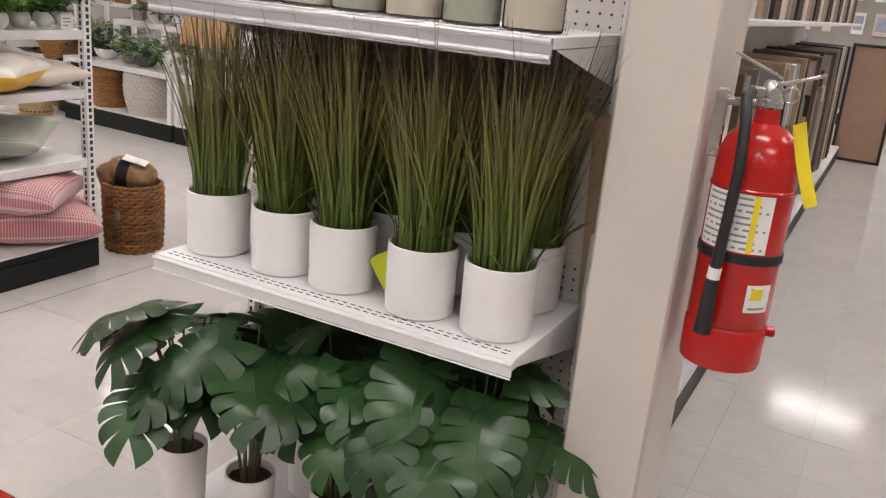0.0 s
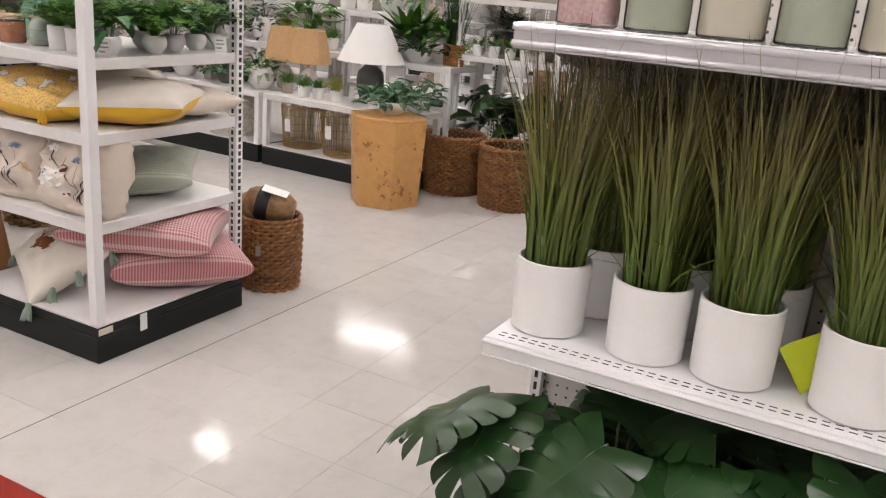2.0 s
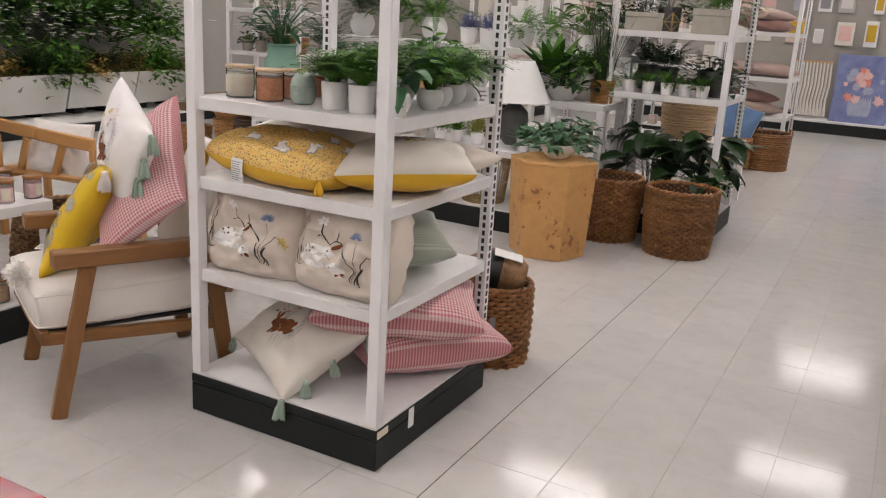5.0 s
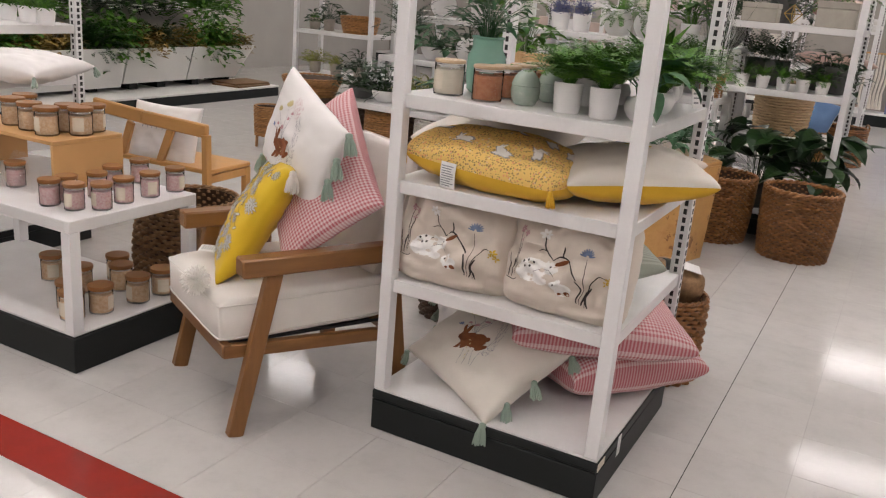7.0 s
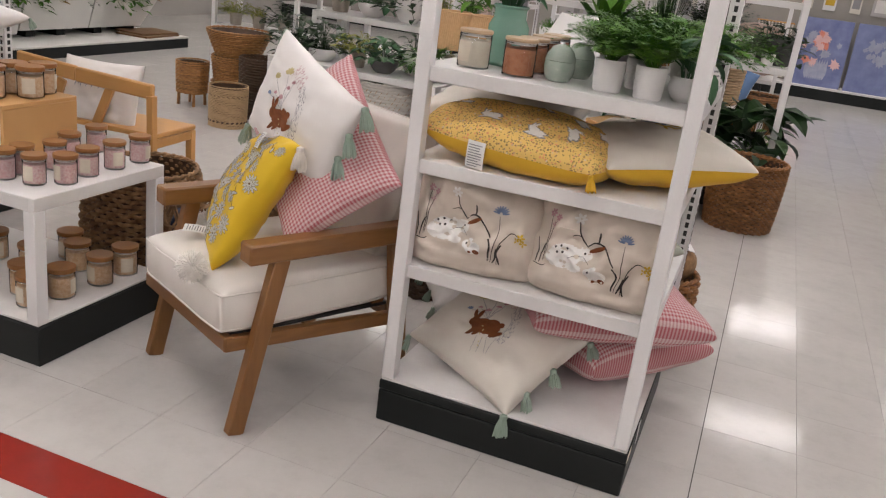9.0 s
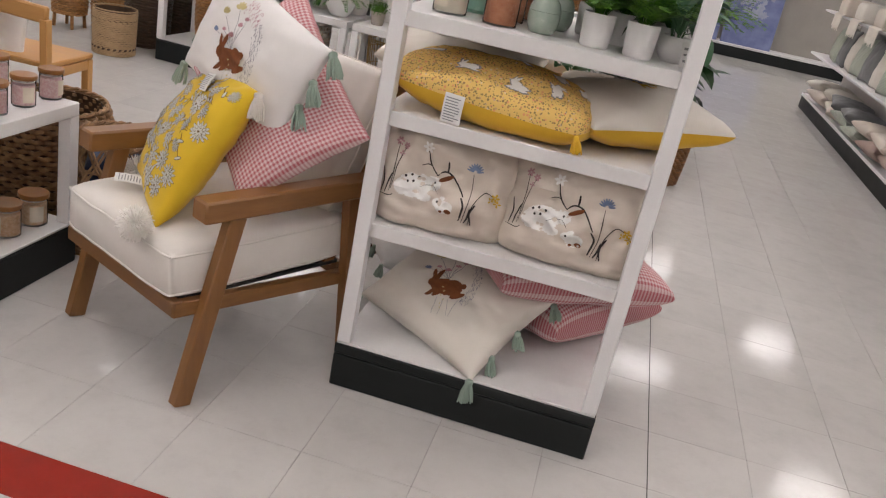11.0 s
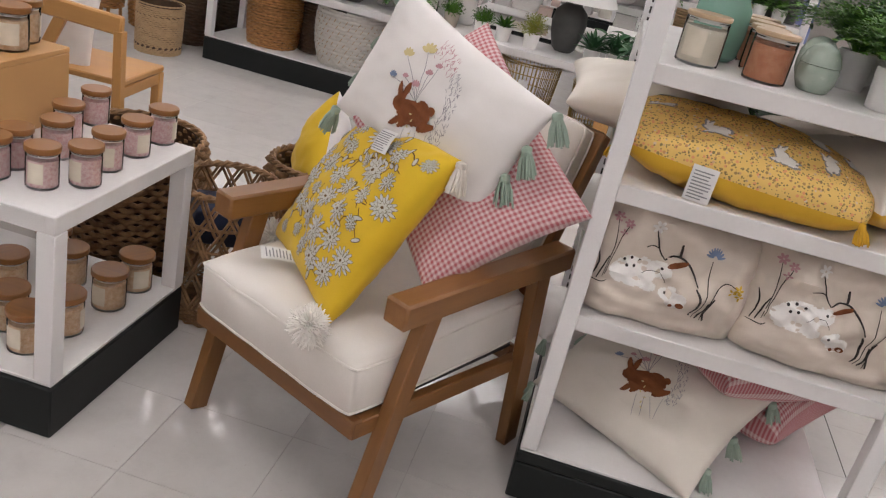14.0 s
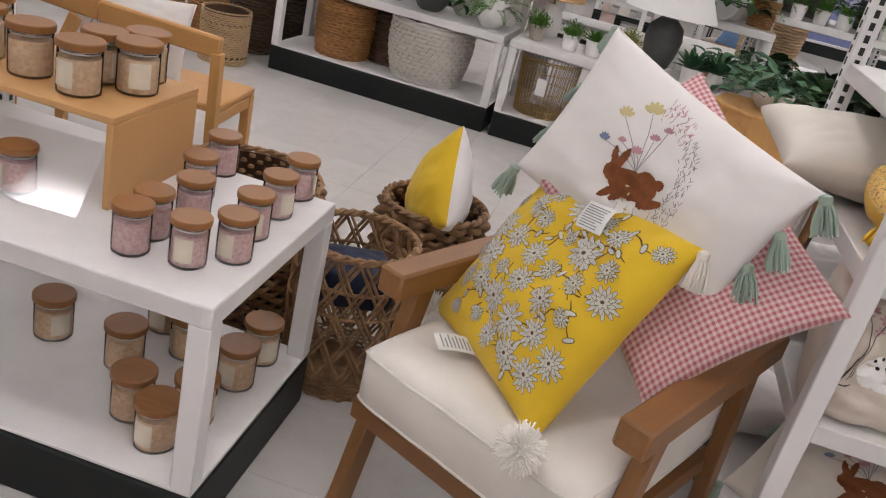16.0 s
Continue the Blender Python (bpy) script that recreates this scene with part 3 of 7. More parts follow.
def pompom_mesh(r=0.03, seed=0):
    g, rnd = Mesh(), random.Random(seed)
    for k in range(420):
        d = Vector((rnd.gauss(0, 1), rnd.gauss(0, 1), rnd.gauss(0, 1))).normalized()
        e = Vector((rnd.gauss(0, 1), rnd.gauss(0, 1), rnd.gauss(0, 1))).normalized()
        g.tube([d * r * 0.15, d * r * 0.7 + e * 0.002, d * r * rnd.uniform(0.85, 1.05) + e * 0.006], [0.003, 0.003, 0.0012], 4)
    return g


def cushion(label, m, size, front, back=None, seed=0, pinch=0.07, tassels=(), tassel_mat=None, wrinkle=0.006, piping=None, flat=0.36, pleats=0.0, corner=0.0, name="throw_pillow"):
    root = thing(name, label, "pillow", m)
    c = Cushion(*size, pinch=pinch, seed=seed, wrinkle=wrinkle, flat=flat, pleats=pleats, corner=corner)
    part("cover", c.mesh(), [front, back or front], root, smooth=70)
    if piping:
        g = Mesh()
        s = [math.sin(math.pi / 2 * (2 * i / 20 - 1)) for i in range(21)]
        ring = [(a, -1) for a in s] + [(1, a) for a in s[1:]] + [(a, 1) for a in reversed(s[:-1])] + [(-1, a) for a in reversed(s[1:-1])]
        g.tube([c.at(u, v) for u, v in ring], 0.0025, 5, closed=True)
        part("piping", g, piping, root)
    inv = m.to_3x3().inverted()
    for k, (u, v, ln) in enumerate(tassels):
        p = c.at(u, v)
        down = (inv @ Vector((0, 0, -1))).normalized()
        down = (down + 0.35 * Vector((u, v, 0.3)).normalized()).normalized()
        q = Vector((0, 0, -1)).rotation_difference(down).to_matrix().to_4x4()
        q.translation = p
        part("tassel", tassel_mesh(ln, 0.27 * ln, seed * 7 + k, 46), tassel_mat, root, m=q)
    return root, c


def care_tag(root, c, u, v, w, h, ang=0, drop=None):
    """A sewn-in paper tag with lines of print too small to read."""
    g, gp = Mesh(), Mesh()
    if drop is None:
        drop = axes(c.at(u, v, 1, 0.006), (math.cos(radians(ang)), math.sin(radians(ang)), 0), (-math.sin(radians(ang)), math.cos(radians(ang)), 0))
    n = 8
    for side in (0.0, -0.0008):
        vs = [(x, y, side + 0.004 * math.sin(3 * y / h) + 0.002 * math.sin(5 * x / w)) for y in np.linspace(0, h, n) for x in (-w / 2, 0, w / 2)]
        g.add(vs, [(3 * i + j, 3 * i + j + 1, 3 * i + j + 4, 3 * i + j + 3) for i in range(n - 1) for j in range(2)])
    rnd = random.Random(int(1000 * w))
    for i in range(9):
        y = h * (0.08 + 0.095 * i)
        x1 = w * rnd.uniform(0.15, 0.42)
        zz = 0.0012 + 0.004 * math.sin(3 * y / h)
        gp.add([(-w * 0.4, y, zz), (x1, y, zz), (x1, y + h * 0.035, zz), (-w * 0.4, y + h * 0.035, zz)], [(0, 1, 2, 3)])
    t = part("care_tag", g, PAPER, root, "white sewn-in care tag", m=drop)
    part("print", gp, PRINT, t)


RABBIT = ((0, 0, 0.5, 0.3, 8), (-0.34, 0.02, 0.3, 0.32, 0), (0.42, 0.16, 0.22, 0.19, 10), (0.27, 0.45, 0.085, 0.27, 24), (0.45, 0.44, 0.075, 0.25, -6),
          (0.42, -0.24, 0.24, 0.085, -35), (-0.52, -0.27, 0.28, 0.10, -18), (-0.64, 0.14, 0.12, 0.11, 0), (0.2, -0.26, 0.2, 0.085, -40))


def felt(c, g, ovals, off=0.002, res=46):
    """One piece of felt in the shape of several ovals run together, lying on the front. ovals: x, y, rx, ry, angle."""
    x0, x1 = min(o[0] - max(o[2:4]) for o in ovals), max(o[0] + max(o[2:4]) for o in ovals)
    y0, y1 = min(o[1] - max(o[2:4]) for o in ovals), max(o[1] + max(o[2:4]) for o in ovals)
    s = max(x1 - x0, y1 - y0) / res
    tri = [(o[0], o[1], o[2], o[3], math.cos(radians(o[4])), math.sin(radians(o[4]))) for o in ovals]
    idx, vs, fs = {}, [], []

    def vert(i, j):
        if (i, j) not in idx:
            idx[i, j] = len(vs)
            vs.append(c.at(2 * (x0 + i * s) / c.w, 2 * (y0 + j * s) / c.h, 1, off))
        return idx[i, j]

    for i in range(int((x1 - x0) / s) + 1):
        for j in range(int((y1 - y0) / s) + 1):
            px, py = x0 + (i + 0.5) * s, y0 + (j + 0.5) * s
            for ox, oy, rx, ry, ca, sa in tri:
                dx, dy = px - ox, py - oy
                if ((ca * dx + sa * dy) / rx) ** 2 + ((ca * dy - sa * dx) / ry) ** 2 < 1:
                    fs.append((vert(i, j), vert(i + 1, j), vert(i + 1, j + 1), vert(i, j + 1)))
                    break
    g.add(vs, fs)


def bunny(c, g, x, y, s, off=0.002, flip=1, res=46):
    """A hopping rabbit cut from one piece."""
    felt(c, g, [(x + flip * dx * s, y + dy * s, rx * s, ry * s, flip * a) for dx, dy, rx, ry, a in RABBIT], off, res)


class Turned(Cushion):
    """The same surface, with what is drawn on it turned about a point."""

    def __init__(self, base, cx, cy, ang):
        self.round = 0.0
        self.base, self.w, self.h, self.cx, self.cy = base, base.w, base.h, cx, cy
        self.ca, self.sa = math.cos(radians(ang)), math.sin(radians(ang))

    def at(self, u, v, side=1, off=0.0):
        x, y = u * self.w / 2 - self.cx, v * self.h / 2 - self.cy
        return self.base.at(2 * (self.cx + self.ca * x - self.sa * y) / self.w, 2 * (self.cy + self.sa * x + self.ca * y) / self.h, side, off)


def bunny_motif(root, c, cx, cy, s, flip=-1, ang=24):
    """A brown felt rabbit under a wreath of stitched flowers."""
    c = Turned(c, cx, cy, ang)
    g = Mesh()
    bunny(c, g, cx, cy - 0.28 * s, s * 0.66, 0.0025, flip, 64)
    part("felt_rabbit", g, THREAD_BROWN, root, "rust-brown felt rabbit applique")
    st, gold, rose, grey = Mesh(), Mesh(), Mesh(), Mesh()
    rnd = random.Random(3)
    for a, L, gg, r in ((116, 0.95, gold, 0.075), (88, 1.0, gold, 0.09), (150, 0.8, grey, 0.055), (128, 0.55, rose, 0.04), (70, 0.62, rose, 0.05), (95, 0.3, rose, 0.06), (62, 0.85, rose, 0.045)):
        L *= 0.78
        e = (cx + L * s * math.cos(radians(a)), cy - 0.10 * s + L * s * math.sin(radians(a)))
        c.stroke(st, [(cx + 0.05 * s, cy - 0.1 * s), (cx + 0.5 * (e[0] - cx) + 0.05 * s, cy + 0.45 * (e[1] - cy)), e], 0.0017, 0.002)
        for k in range(5):
            b = 30 + 30 * k
            c.patch(gg, e[0] + r * s * math.cos(radians(b)), e[1] + r * s * math.sin(radians(b)), r * 0.85 * s, r * 0.40 * s, b, 0.002, 8)
    for k in range(190):
        a = radians(86 - 140 * k / 190)
        r = s * (0.80 + 0.14 * rnd.uniform(-1, 1))
        x, y = cx + 0.12 * s + r * math.cos(a) * 0.72, cy - 0.05 * s + r * math.sin(a)
        d = rnd.uniform(0.5, 2.2)
        c.stroke(rose if k < 70 else st, [(x, y), (x + 0.03 * s * math.cos(d), y + 0.03 * s * math.sin(d)), (x + 0.06 * s * math.cos(d), y + 0.06 * s * math.sin(d))], 0.0013, 0.002, steps=2)
    for x0, x1 in ((0.05, 0.0), (0.15, 0.2), (-0.1, -0.15), (0.4, 0.25)):
        c.stroke(st, [(cx + x0 * s, cy - 0.55 * s), (cx + 0.5 * (x0 + x1) * s, cy - 0.75 * s), (cx + x1 * s, cy - 0.98 * s)], 0.0014, 0.0018)
    for k in range(6):
        c.patch(gold, cx + s * (0.05 * rnd.uniform(-1, 1)), cy - s * (0.3 + 0.1 * k), 0.03 * s, 0.013 * s, 60 * k, 0.0045, 7)
    for nm, gg, mm in (("stem_stitching", st, THREAD_STEM), ("gold_blossom", gold, THREAD_PALE), ("rose_blossom", rose, THREAD_ROSE), ("grey_blossom", grey, THREAD_BLUE)):
        part(nm, gg, mm, root, kind="stuff")


def meadow_motif(root, c):
    """A white spotted rabbit and its young in a stitched meadow."""
    w, h = c.w, c.h
    big, young, dark, blue, gold, rose, brown, cream = (Mesh() for _ in range(8))
    felt(c, big, [(x * w, y * h, rx * w, ry * h, a) for x, y, rx, ry, a in ((-0.19, -0.12, 0.125, 0.105, 10), (-0.27, -0.15, 0.06, 0.075, 0), (-0.06, -0.07, 0.065, 0.06, 0), (-0.10, -0.20, 0.05, 0.035, 0))])
    felt(c, young, [(x * w, y * h, rx * w, ry * h, a) for x, y, rx, ry, a in ((0.06, -0.24, 0.06, 0.055, 10), (0.0, -0.215, 0.035, 0.035, 0), (0.025, -0.18, 0.03, 0.02, 30))], res=34)
    for x, y, rx, ry, a in ((0.03, -0.005, 0.06, 0.02, 28), (0.09, -0.27, 0.025, 0.02, -10), (0.04, -0.28, 0.012, 0.012, 0)):
        c.patch(brown, x * w, y * h, rx * w, ry * h, a, 0.0034)
    for x, y in ((-0.26, -0.06), (-0.22, -0.04), (-0.17, -0.05), (-0.24, -0.10), (-0.20, -0.09)):
        c.patch(dark, x * w, y * h, 0.009 * w, 0.012 * h, 0, 0.0034, 8)
    for x, y in ((-0.045, -0.06), (0.0, -0.21)):
        c.patch(dark, x * w, y * h, 0.008 * w, 0.010 * h, 0, 0.004, 8)
    sprays = (([(-0.42, -0.24), (-0.40, -0.12), (-0.42, -0.02)], 0.005), ([(-0.39, -0.24), (-0.37, -0.14), (-0.35, -0.06)], 0.005), ([(-0.36, -0.22), (-0.34, 0.02), (-0.35, 0.20)], 0.0022),
              ([(-0.35, -0.2), (-0.32, 0.05), (-0.29, 0.17)], 0.0022), ([(-0.04, 0.0), (-0.09, 0.07), (-0.13, 0.19)], 0.0045), ([(-0.09, 0.07), (-0.12, 0.08), (-0.16, 0.06)], 0.003),
              ([(-0.04, 0.0), (0.0, 0.045), (0.06, 0.04), (0.12, -0.03), (0.17, -0.12)], 0.0065), ([(0.03, 0.045), (0.03, 0.09), (0.025, 0.14)], 0.008),
              ([(0.19, -0.34), (0.22, -0.15), (0.21, 0.08)], 0.0026), ([(0.17, -0.33), (0.19, -0.2), (0.16, -0.13)], 0.008), ([(0.24, -0.35), (0.25, -0.18), (0.31, -0.05), (0.37, -0.06)], 0.003),
              ([(0.26, -0.35), (0.24, -0.25), (0.27, -0.16)], 0.008), ([(0.21, -0.34), (0.23, -0.28), (0.24, -0.2)], 0.007), ([(-0.05, -0.09), (-0.11, -0.10), (-0.15, -0.13)], 0.001), ([(-0.05, -0.09), (-0.02, -0.13), (-0.01, -0.15)], 0.001),
              ([(-0.44, -0.25), (-0.36, -0.26), (-0.33, -0.24)], 0.003))
    for pts, wd in sprays:
        c.stroke(dark, [(x * w, y * h) for x, y in pts], 0.0006 + 0.62 * wd, 0.003)
    for k in range(9):
        a = 15 + 150 * k / 8
        c.patch(blue, (0.215 + 0.035 * math.cos(radians(a))) * w, (0.10 + 0.05 * math.sin(radians(a))) * h, 0.010, 0.0026, a, 0.003, 8)
    for gg, x, y, n, r in ((rose, -0.35, 0.22, 6, 0.007), (rose, -0.29, 0.19, 6, 0.006), (rose, -0.31, 0.12, 4, 0.005), (cream, -0.13, 0.22, 6, 0.009), (gold, 0.39, -0.07, 5, 0.007), (gold, 0.41, -0.12, 4, 0.006), (gold, 0.36, -0.10, 3, 0.005)):
        for k in range(n):
            a = 360 * k / n
            c.patch(gg, x * w + r * math.cos(radians(a)), y * h + r * math.sin(radians(a)), r * 0.8, r * 0.45, a, 0.003, 8)
    for nm, gg, mm in (("felt_rabbit", big, THREAD_WHITE), ("felt_young_rabbit", young, THREAD_WHITE), ("dark_stitching", dark, DARK_PRINT), ("blue_blossom", blue, THREAD_BLUE), ("gold_blossom", gold, THREAD_GOLD), ("rose_blossom", rose, THREAD_ROSE), ("cream_blossom", cream, THREAD_WHITE), ("brown_patch", brown, THREAD_BROWN)):
        part(nm, gg, mm, root, kind="stuff" if nm in ("dark_stitching", "rose_blossom", "gold_blossom", "brown_patch", "blue_blossom") else "")


def bloom_print(root, c, seed=4):
    """White-grey chrysanthemums on curling stems, printed all over the front."""
    rnd = random.Random(seed)
    pet, line, cen = Mesh(), Mesh(), Mesh()
    w, h = c.w, c.h
    spots = []
    for iy in range(6):
        for ix in range(6):
            spots.append(((ix - 2.5 + 0.5 * (iy % 2) - 0.25) * 0.073 + rnd.uniform(-0.012, 0.012), (iy - 2.5) * 0.066 + rnd.uniform(-0.012, 0.012), rnd.choice((0.016, 0.021, 0.027, 0.034))))
    for x, y, r in spots:
        if abs(x) > w / 2 - r or abs(y) > h / 2 - r:
            continue
        for ring, (rr, n, ln) in enumerate(((1.0, 13, 0.45), (0.66, 10, 0.36), (0.33, 7, 0.26))):
            for k in range(n):
                a = 360 * k / n + 14 * ring + rnd.uniform(-6, 6)
                px, py = x + r * rr * 0.75 * math.cos(radians(a)), y + r * rr * 0.75 * math.sin(radians(a))
                c.patch(line, px, py, r * ln + 0.001, r * 0.13 + 0.001, a, 0.0012 + 0.0006 * ring, 8)
                c.patch(pet, px, py, r * ln, r * 0.13, a, 0.0015 + 0.0006 * ring, 8)
        c.patch(cen, x, y, r * 0.14, r * 0.14, 0, 0.0035, 8)
    for k in range(34):
        x, y = rnd.uniform(-0.42, 0.42) * w, rnd.uniform(-0.42, 0.42) * h
        a = rnd.uniform(0, 6.28)
        pts = [(x, y)]
        for i in range(4):
            a += rnd.uniform(-0.7, 0.9)
            x, y = x + 0.025 * math.cos(a), y + 0.025 * math.sin(a)
            if abs(x) < 0.46 * w and abs(y) < 0.46 * h:
                pts.append((x, y))
        if len(pts) > 2:
            c.stroke(cen, pts, 0.0028, 0.0008)
            for p in pts[1::2]:
                b = rnd.uniform(0, 360)
                c.patch(line, *p, 0.013, 0.006, b, 0.0010, 8)
                c.patch(pet, *p, 0.0105, 0.0042, b, 0.0014, 8)
    part("printed_petal", pet, THREAD_GREY, root, kind="stuff")
    part("printed_outline", line, mat("sepia_print", (0.16, 0.12, 0.05), rough=0.9), root, kind="stuff")
    part("printed_stem", cen, mat("umber_print", (0.14, 0.075, 0.02), rough=0.9), root, kind="stuff")


def pot_mesh(r0, r1, h, wall=0.005, n=32, belly=0.0):
    prof = [(r0 * 0.92, 0.0), (r0, 0.004)]
    for k in range(1, 8):
        t = k / 8
        prof.append((r0 + (r1 - r0) * t + belly * math.sin(math.pi * t), h * t))
    prof += [(r1 - 0.001, h - 0.002), (r1 - wall / 2, h), (r1 - wall, h - 0.002), (r1 - wall - 0.001, h * 0.75)]
    return Mesh().lathe(prof, n)


def soil_mesh(r, z, seed=0):
    g = Mesh()
    vs, fs, n = [(0, 0, z + 0.004)], [], 18
    for i, q in enumerate((0.35, 0.7, 1.0)):
        for k in range(n):
            a = 2 * math.pi * k / n
            vs.append((r * q * math.cos(a), r * q * math.sin(a), z + 0.006 * noise.noise(Vector((q * 9, k * 1.7, seed)))))
    fs += [(0, 1 + k, 1 + (k + 1) % n) for k in range(n)]
    for i in range(2):
        fs += [(1 + i * n + k, 1 + (i + 1) * n + k, 1 + (i + 1) * n + (k + 1) % n, 1 + i * n + (k + 1) % n) for k in range(n)]
    return g.add(vs, fs)


def leaf_blade(g, base, d, up, length, width, bend=0.3, fold=0.25, n=5, mi=0, tip=0.5):
    """One pointed leaf from a base along d, bending down."""
    d, up = Vector(d).normalized(), Vector(up).normalized()
    side = d.cross(up).normalized()
    up = side.cross(d)
    p, vs = Vector(base), []
    for i in range(n + 1):
        t = i / n
        wv = width / 2 * (math.sin(math.pi * min(1, t ** (tip + 0.15) * 0.96 + 0.04)) ** 0.8)
        vs += [p - side * wv + up * fold * wv, p, p + side * wv + up * fold * wv]
        q = Matrix.Rotation(-bend / n, 3, side)
        d, up = q @ d, q @ up
        p = p + d * (length / n)
    fs = []
    for i in range(n):
        a = 3 * i
        fs += [(a, a + 1, a + 4, a + 3), (a + 1, a + 2, a + 5, a + 4)]
    g.add(vs, fs, mi)


def fern_mesh(r=0.13, h=0.15, fronds=34, z0=0.07, seed=0, leaflets=11, width=0.022, low=0.35):
    g, rnd = Mesh(), random.Random(seed)
    for k in range(fronds):
        a = rnd.uniform(0, 6.28)
        rise = rnd.uniform(low, 1.48)
        L = rnd.uniform(0.75, 1.1) * math.hypot(r, h) * (0.8 if rise < 0.6 else 1)
        d = Vector((math.cos(a) * math.cos(rise), math.sin(a) * math.cos(rise), math.sin(rise)))
        p = Vector((0.012 * math.cos(a), 0.012 * math.sin(a), z0))
        side = d.cross(Vector((0, 0, 1))).normalized()
        step = L / (leaflets + 3)
        for i in range(leaflets + 3):
            q = Matrix.Rotation(-0.09, 3, side)
            d2 = q @ d
            up = side.cross(d2)
            if i > 2:
                s = width * (1.05 - 0.75 * (i - 2) / (leaflets + 1)) * rnd.uniform(0.8, 1.2)
                for sg in (-1, 1):
                    o = (side * sg + d2 * 0.55 + up * rnd.uniform(-0.15, 0.3)).normalized() * s
                    wv = d2 * step * 0.42
                    g.add([p - wv * 0.4, p + o * 0.55 - wv * 0.8, p + o, p + o * 0.5 + wv], [(0, 1, 2, 3)])
            nx = p + d2 * step
            g.add([p - side * 0.0012, p + side * 0.0012, nx + side * 0.0009, nx - side * 0.0009], [(0, 1, 2, 3)])
            p, d = nx, d2
    return g


def leafy_mesh(n=40, r=0.10, h=0.16, z0=0.07, leaf=0.07, width=0.04, seed=0, droop=0.8, trail=0.0):
    """A bushy plant of plain leaves on thin stems."""
    g, rnd = Mesh(), random.Random(seed)
    for k in range(n):
        a, q = rnd.uniform(0, 6.28), math.sqrt(rnd.random())
        top = Vector((r * q * math.cos(a), r * q * math.sin(a), z0 + h * rnd.uniform(0.25, 1.0) * (1.1 - 0.5 * q) - trail * q * rnd.random()))
        mid = Vector((0.35 * top.x, 0.35 * top.y, z0 + 0.55 * max(0.01, top.z - z0)))
        g.tube([(0.2 * top.x, 0.2 * top.y, z0 - 0.005), mid, top], 0.0016, 3)
        b = a + rnd.uniform(-0.9, 0.9)
        e = rnd.uniform(-0.2, 0.7)
        d = Vector((math.cos(b) * math.cos(e), math.sin(b) * math.cos(e), math.sin(e)))
        up = Vector((rnd.uniform(-0.3, 0.3), rnd.uniform(-0.3, 0.3), 1))
        leaf_blade(g, top, d, up, leaf * rnd.uniform(0.7, 1.2), width * rnd.uniform(0.75, 1.15), droop * rnd.uniform(0.5, 1.3))
    return g


def tuft_mesh(n=140, r=0.07, h=0.14, z0=0.07, seed=0, w=0.006):
    """A dense tuft of short sprigs, as boxwood or heather."""
    g, rnd = Mesh(), random.Random(seed)
    for k in range(n):
        d = Vector((rnd.gauss(0, 0.75), rnd.gauss(0, 0.75), abs(rnd.gauss(0.75, 0.5)))).normalized()
        p = Vector((0, 0, z0)) + d * rnd.uniform(0.15, 0.55) * h
        p.x, p.y = p.x * r / h * 1.3, p.y * r / h * 1.3
        for i in range(4):
            o = Vector((rnd.gauss(0, 1), rnd.gauss(0, 1), rnd.gauss(0.6, 1))).normalized()
            leaf_blade(g, p + d * i * 0.012, o, d, 0.022, w, 0.4, n=2)
    return g


def succulent_mesh(n=26, r=0.06, z0=0.07, leaf=0.075, seed=0, width=0.02):
    g, rnd = Mesh(), random.Random(seed)
    for k in range(n):
        a, e = k * 2.4, 0.25 + 1.1 * k / n
        d = Vector((math.cos(a) * math.cos(e), math.sin(a) * math.cos(e), math.sin(e)))
        leaf_blade(g, (0.008 * math.cos(a), 0.008 * math.sin(a), z0), d, (0, 0, 1), leaf * rnd.uniform(0.85, 1.1), width, 0.25, 0.35)
    return g


FOLIAGE = {}


def potted(label, m, pot, pot_mat, foliage, leaf_material, name="potted_plant", group="", pot_label=""):
    """A small artificial plant: pot, soil and foliage. pot: base radius, rim radius, height, belly."""
    root = thing(name, label, "plant", m, group)
    key = ("pot", pot, pot_mat.name)
    if key not in FOLIAGE:
        FOLIAGE[key] = pot_mesh(*pot[:3], belly=pot[3]).mesh("pot", [pot_mat], 40)
        FOLIAGE["soil", pot] = soil_mesh(pot[1] - 0.005, pot[2] * 0.86).mesh("soil", [SOIL], 60)
    part("pot", FOLIAGE[key], [pot_mat], root, pot_label)
    part("soil", FOLIAGE["soil", pot], [SOIL], root)
    part("foliage", foliage, [leaf_material], root)
    return root


def leaves(kind, leaf_material, **kw):
    key = (kind, leaf_material.name, tuple(sorted(kw.items())))
    if key not in FOLIAGE:
        FOLIAGE[key] = {"fern": fern_mesh, "leafy": leafy_mesh, "tuft": tuft_mesh, "succulent": succulent_mesh}[kind](**kw).mesh("foliage", [leaf_material], None)
    return FOLIAGE[key]


def weave_mesh(r0, r1, h, rows=22, waves=20, amp=0.004, belly=0.0, thick=None, z0=0.0, skew=0.0):
    """Rows of strands going in and out round upright stakes."""
    g = Mesh()
    t = thick or h / rows * 0.50
    n = waves * 4
    for k in range(rows):
        q = (k + 0.5) / rows
        r = r0 + (r1 - r0) * q + belly * math.sin(math.pi * q)
        pts = []
        for i in range(n):
            a = 2 * math.pi * i / n + skew * k
            rr = r + 1.25 * amp * math.cos(waves * 2 * math.pi * i / n + math.pi * k)
            pts.append((rr * math.cos(a), rr * math.sin(a), z0 + h * q + 0.0012 * math.sin(3 * a + k)))
        g.tube(pts, t, 5, closed=True)
    return g


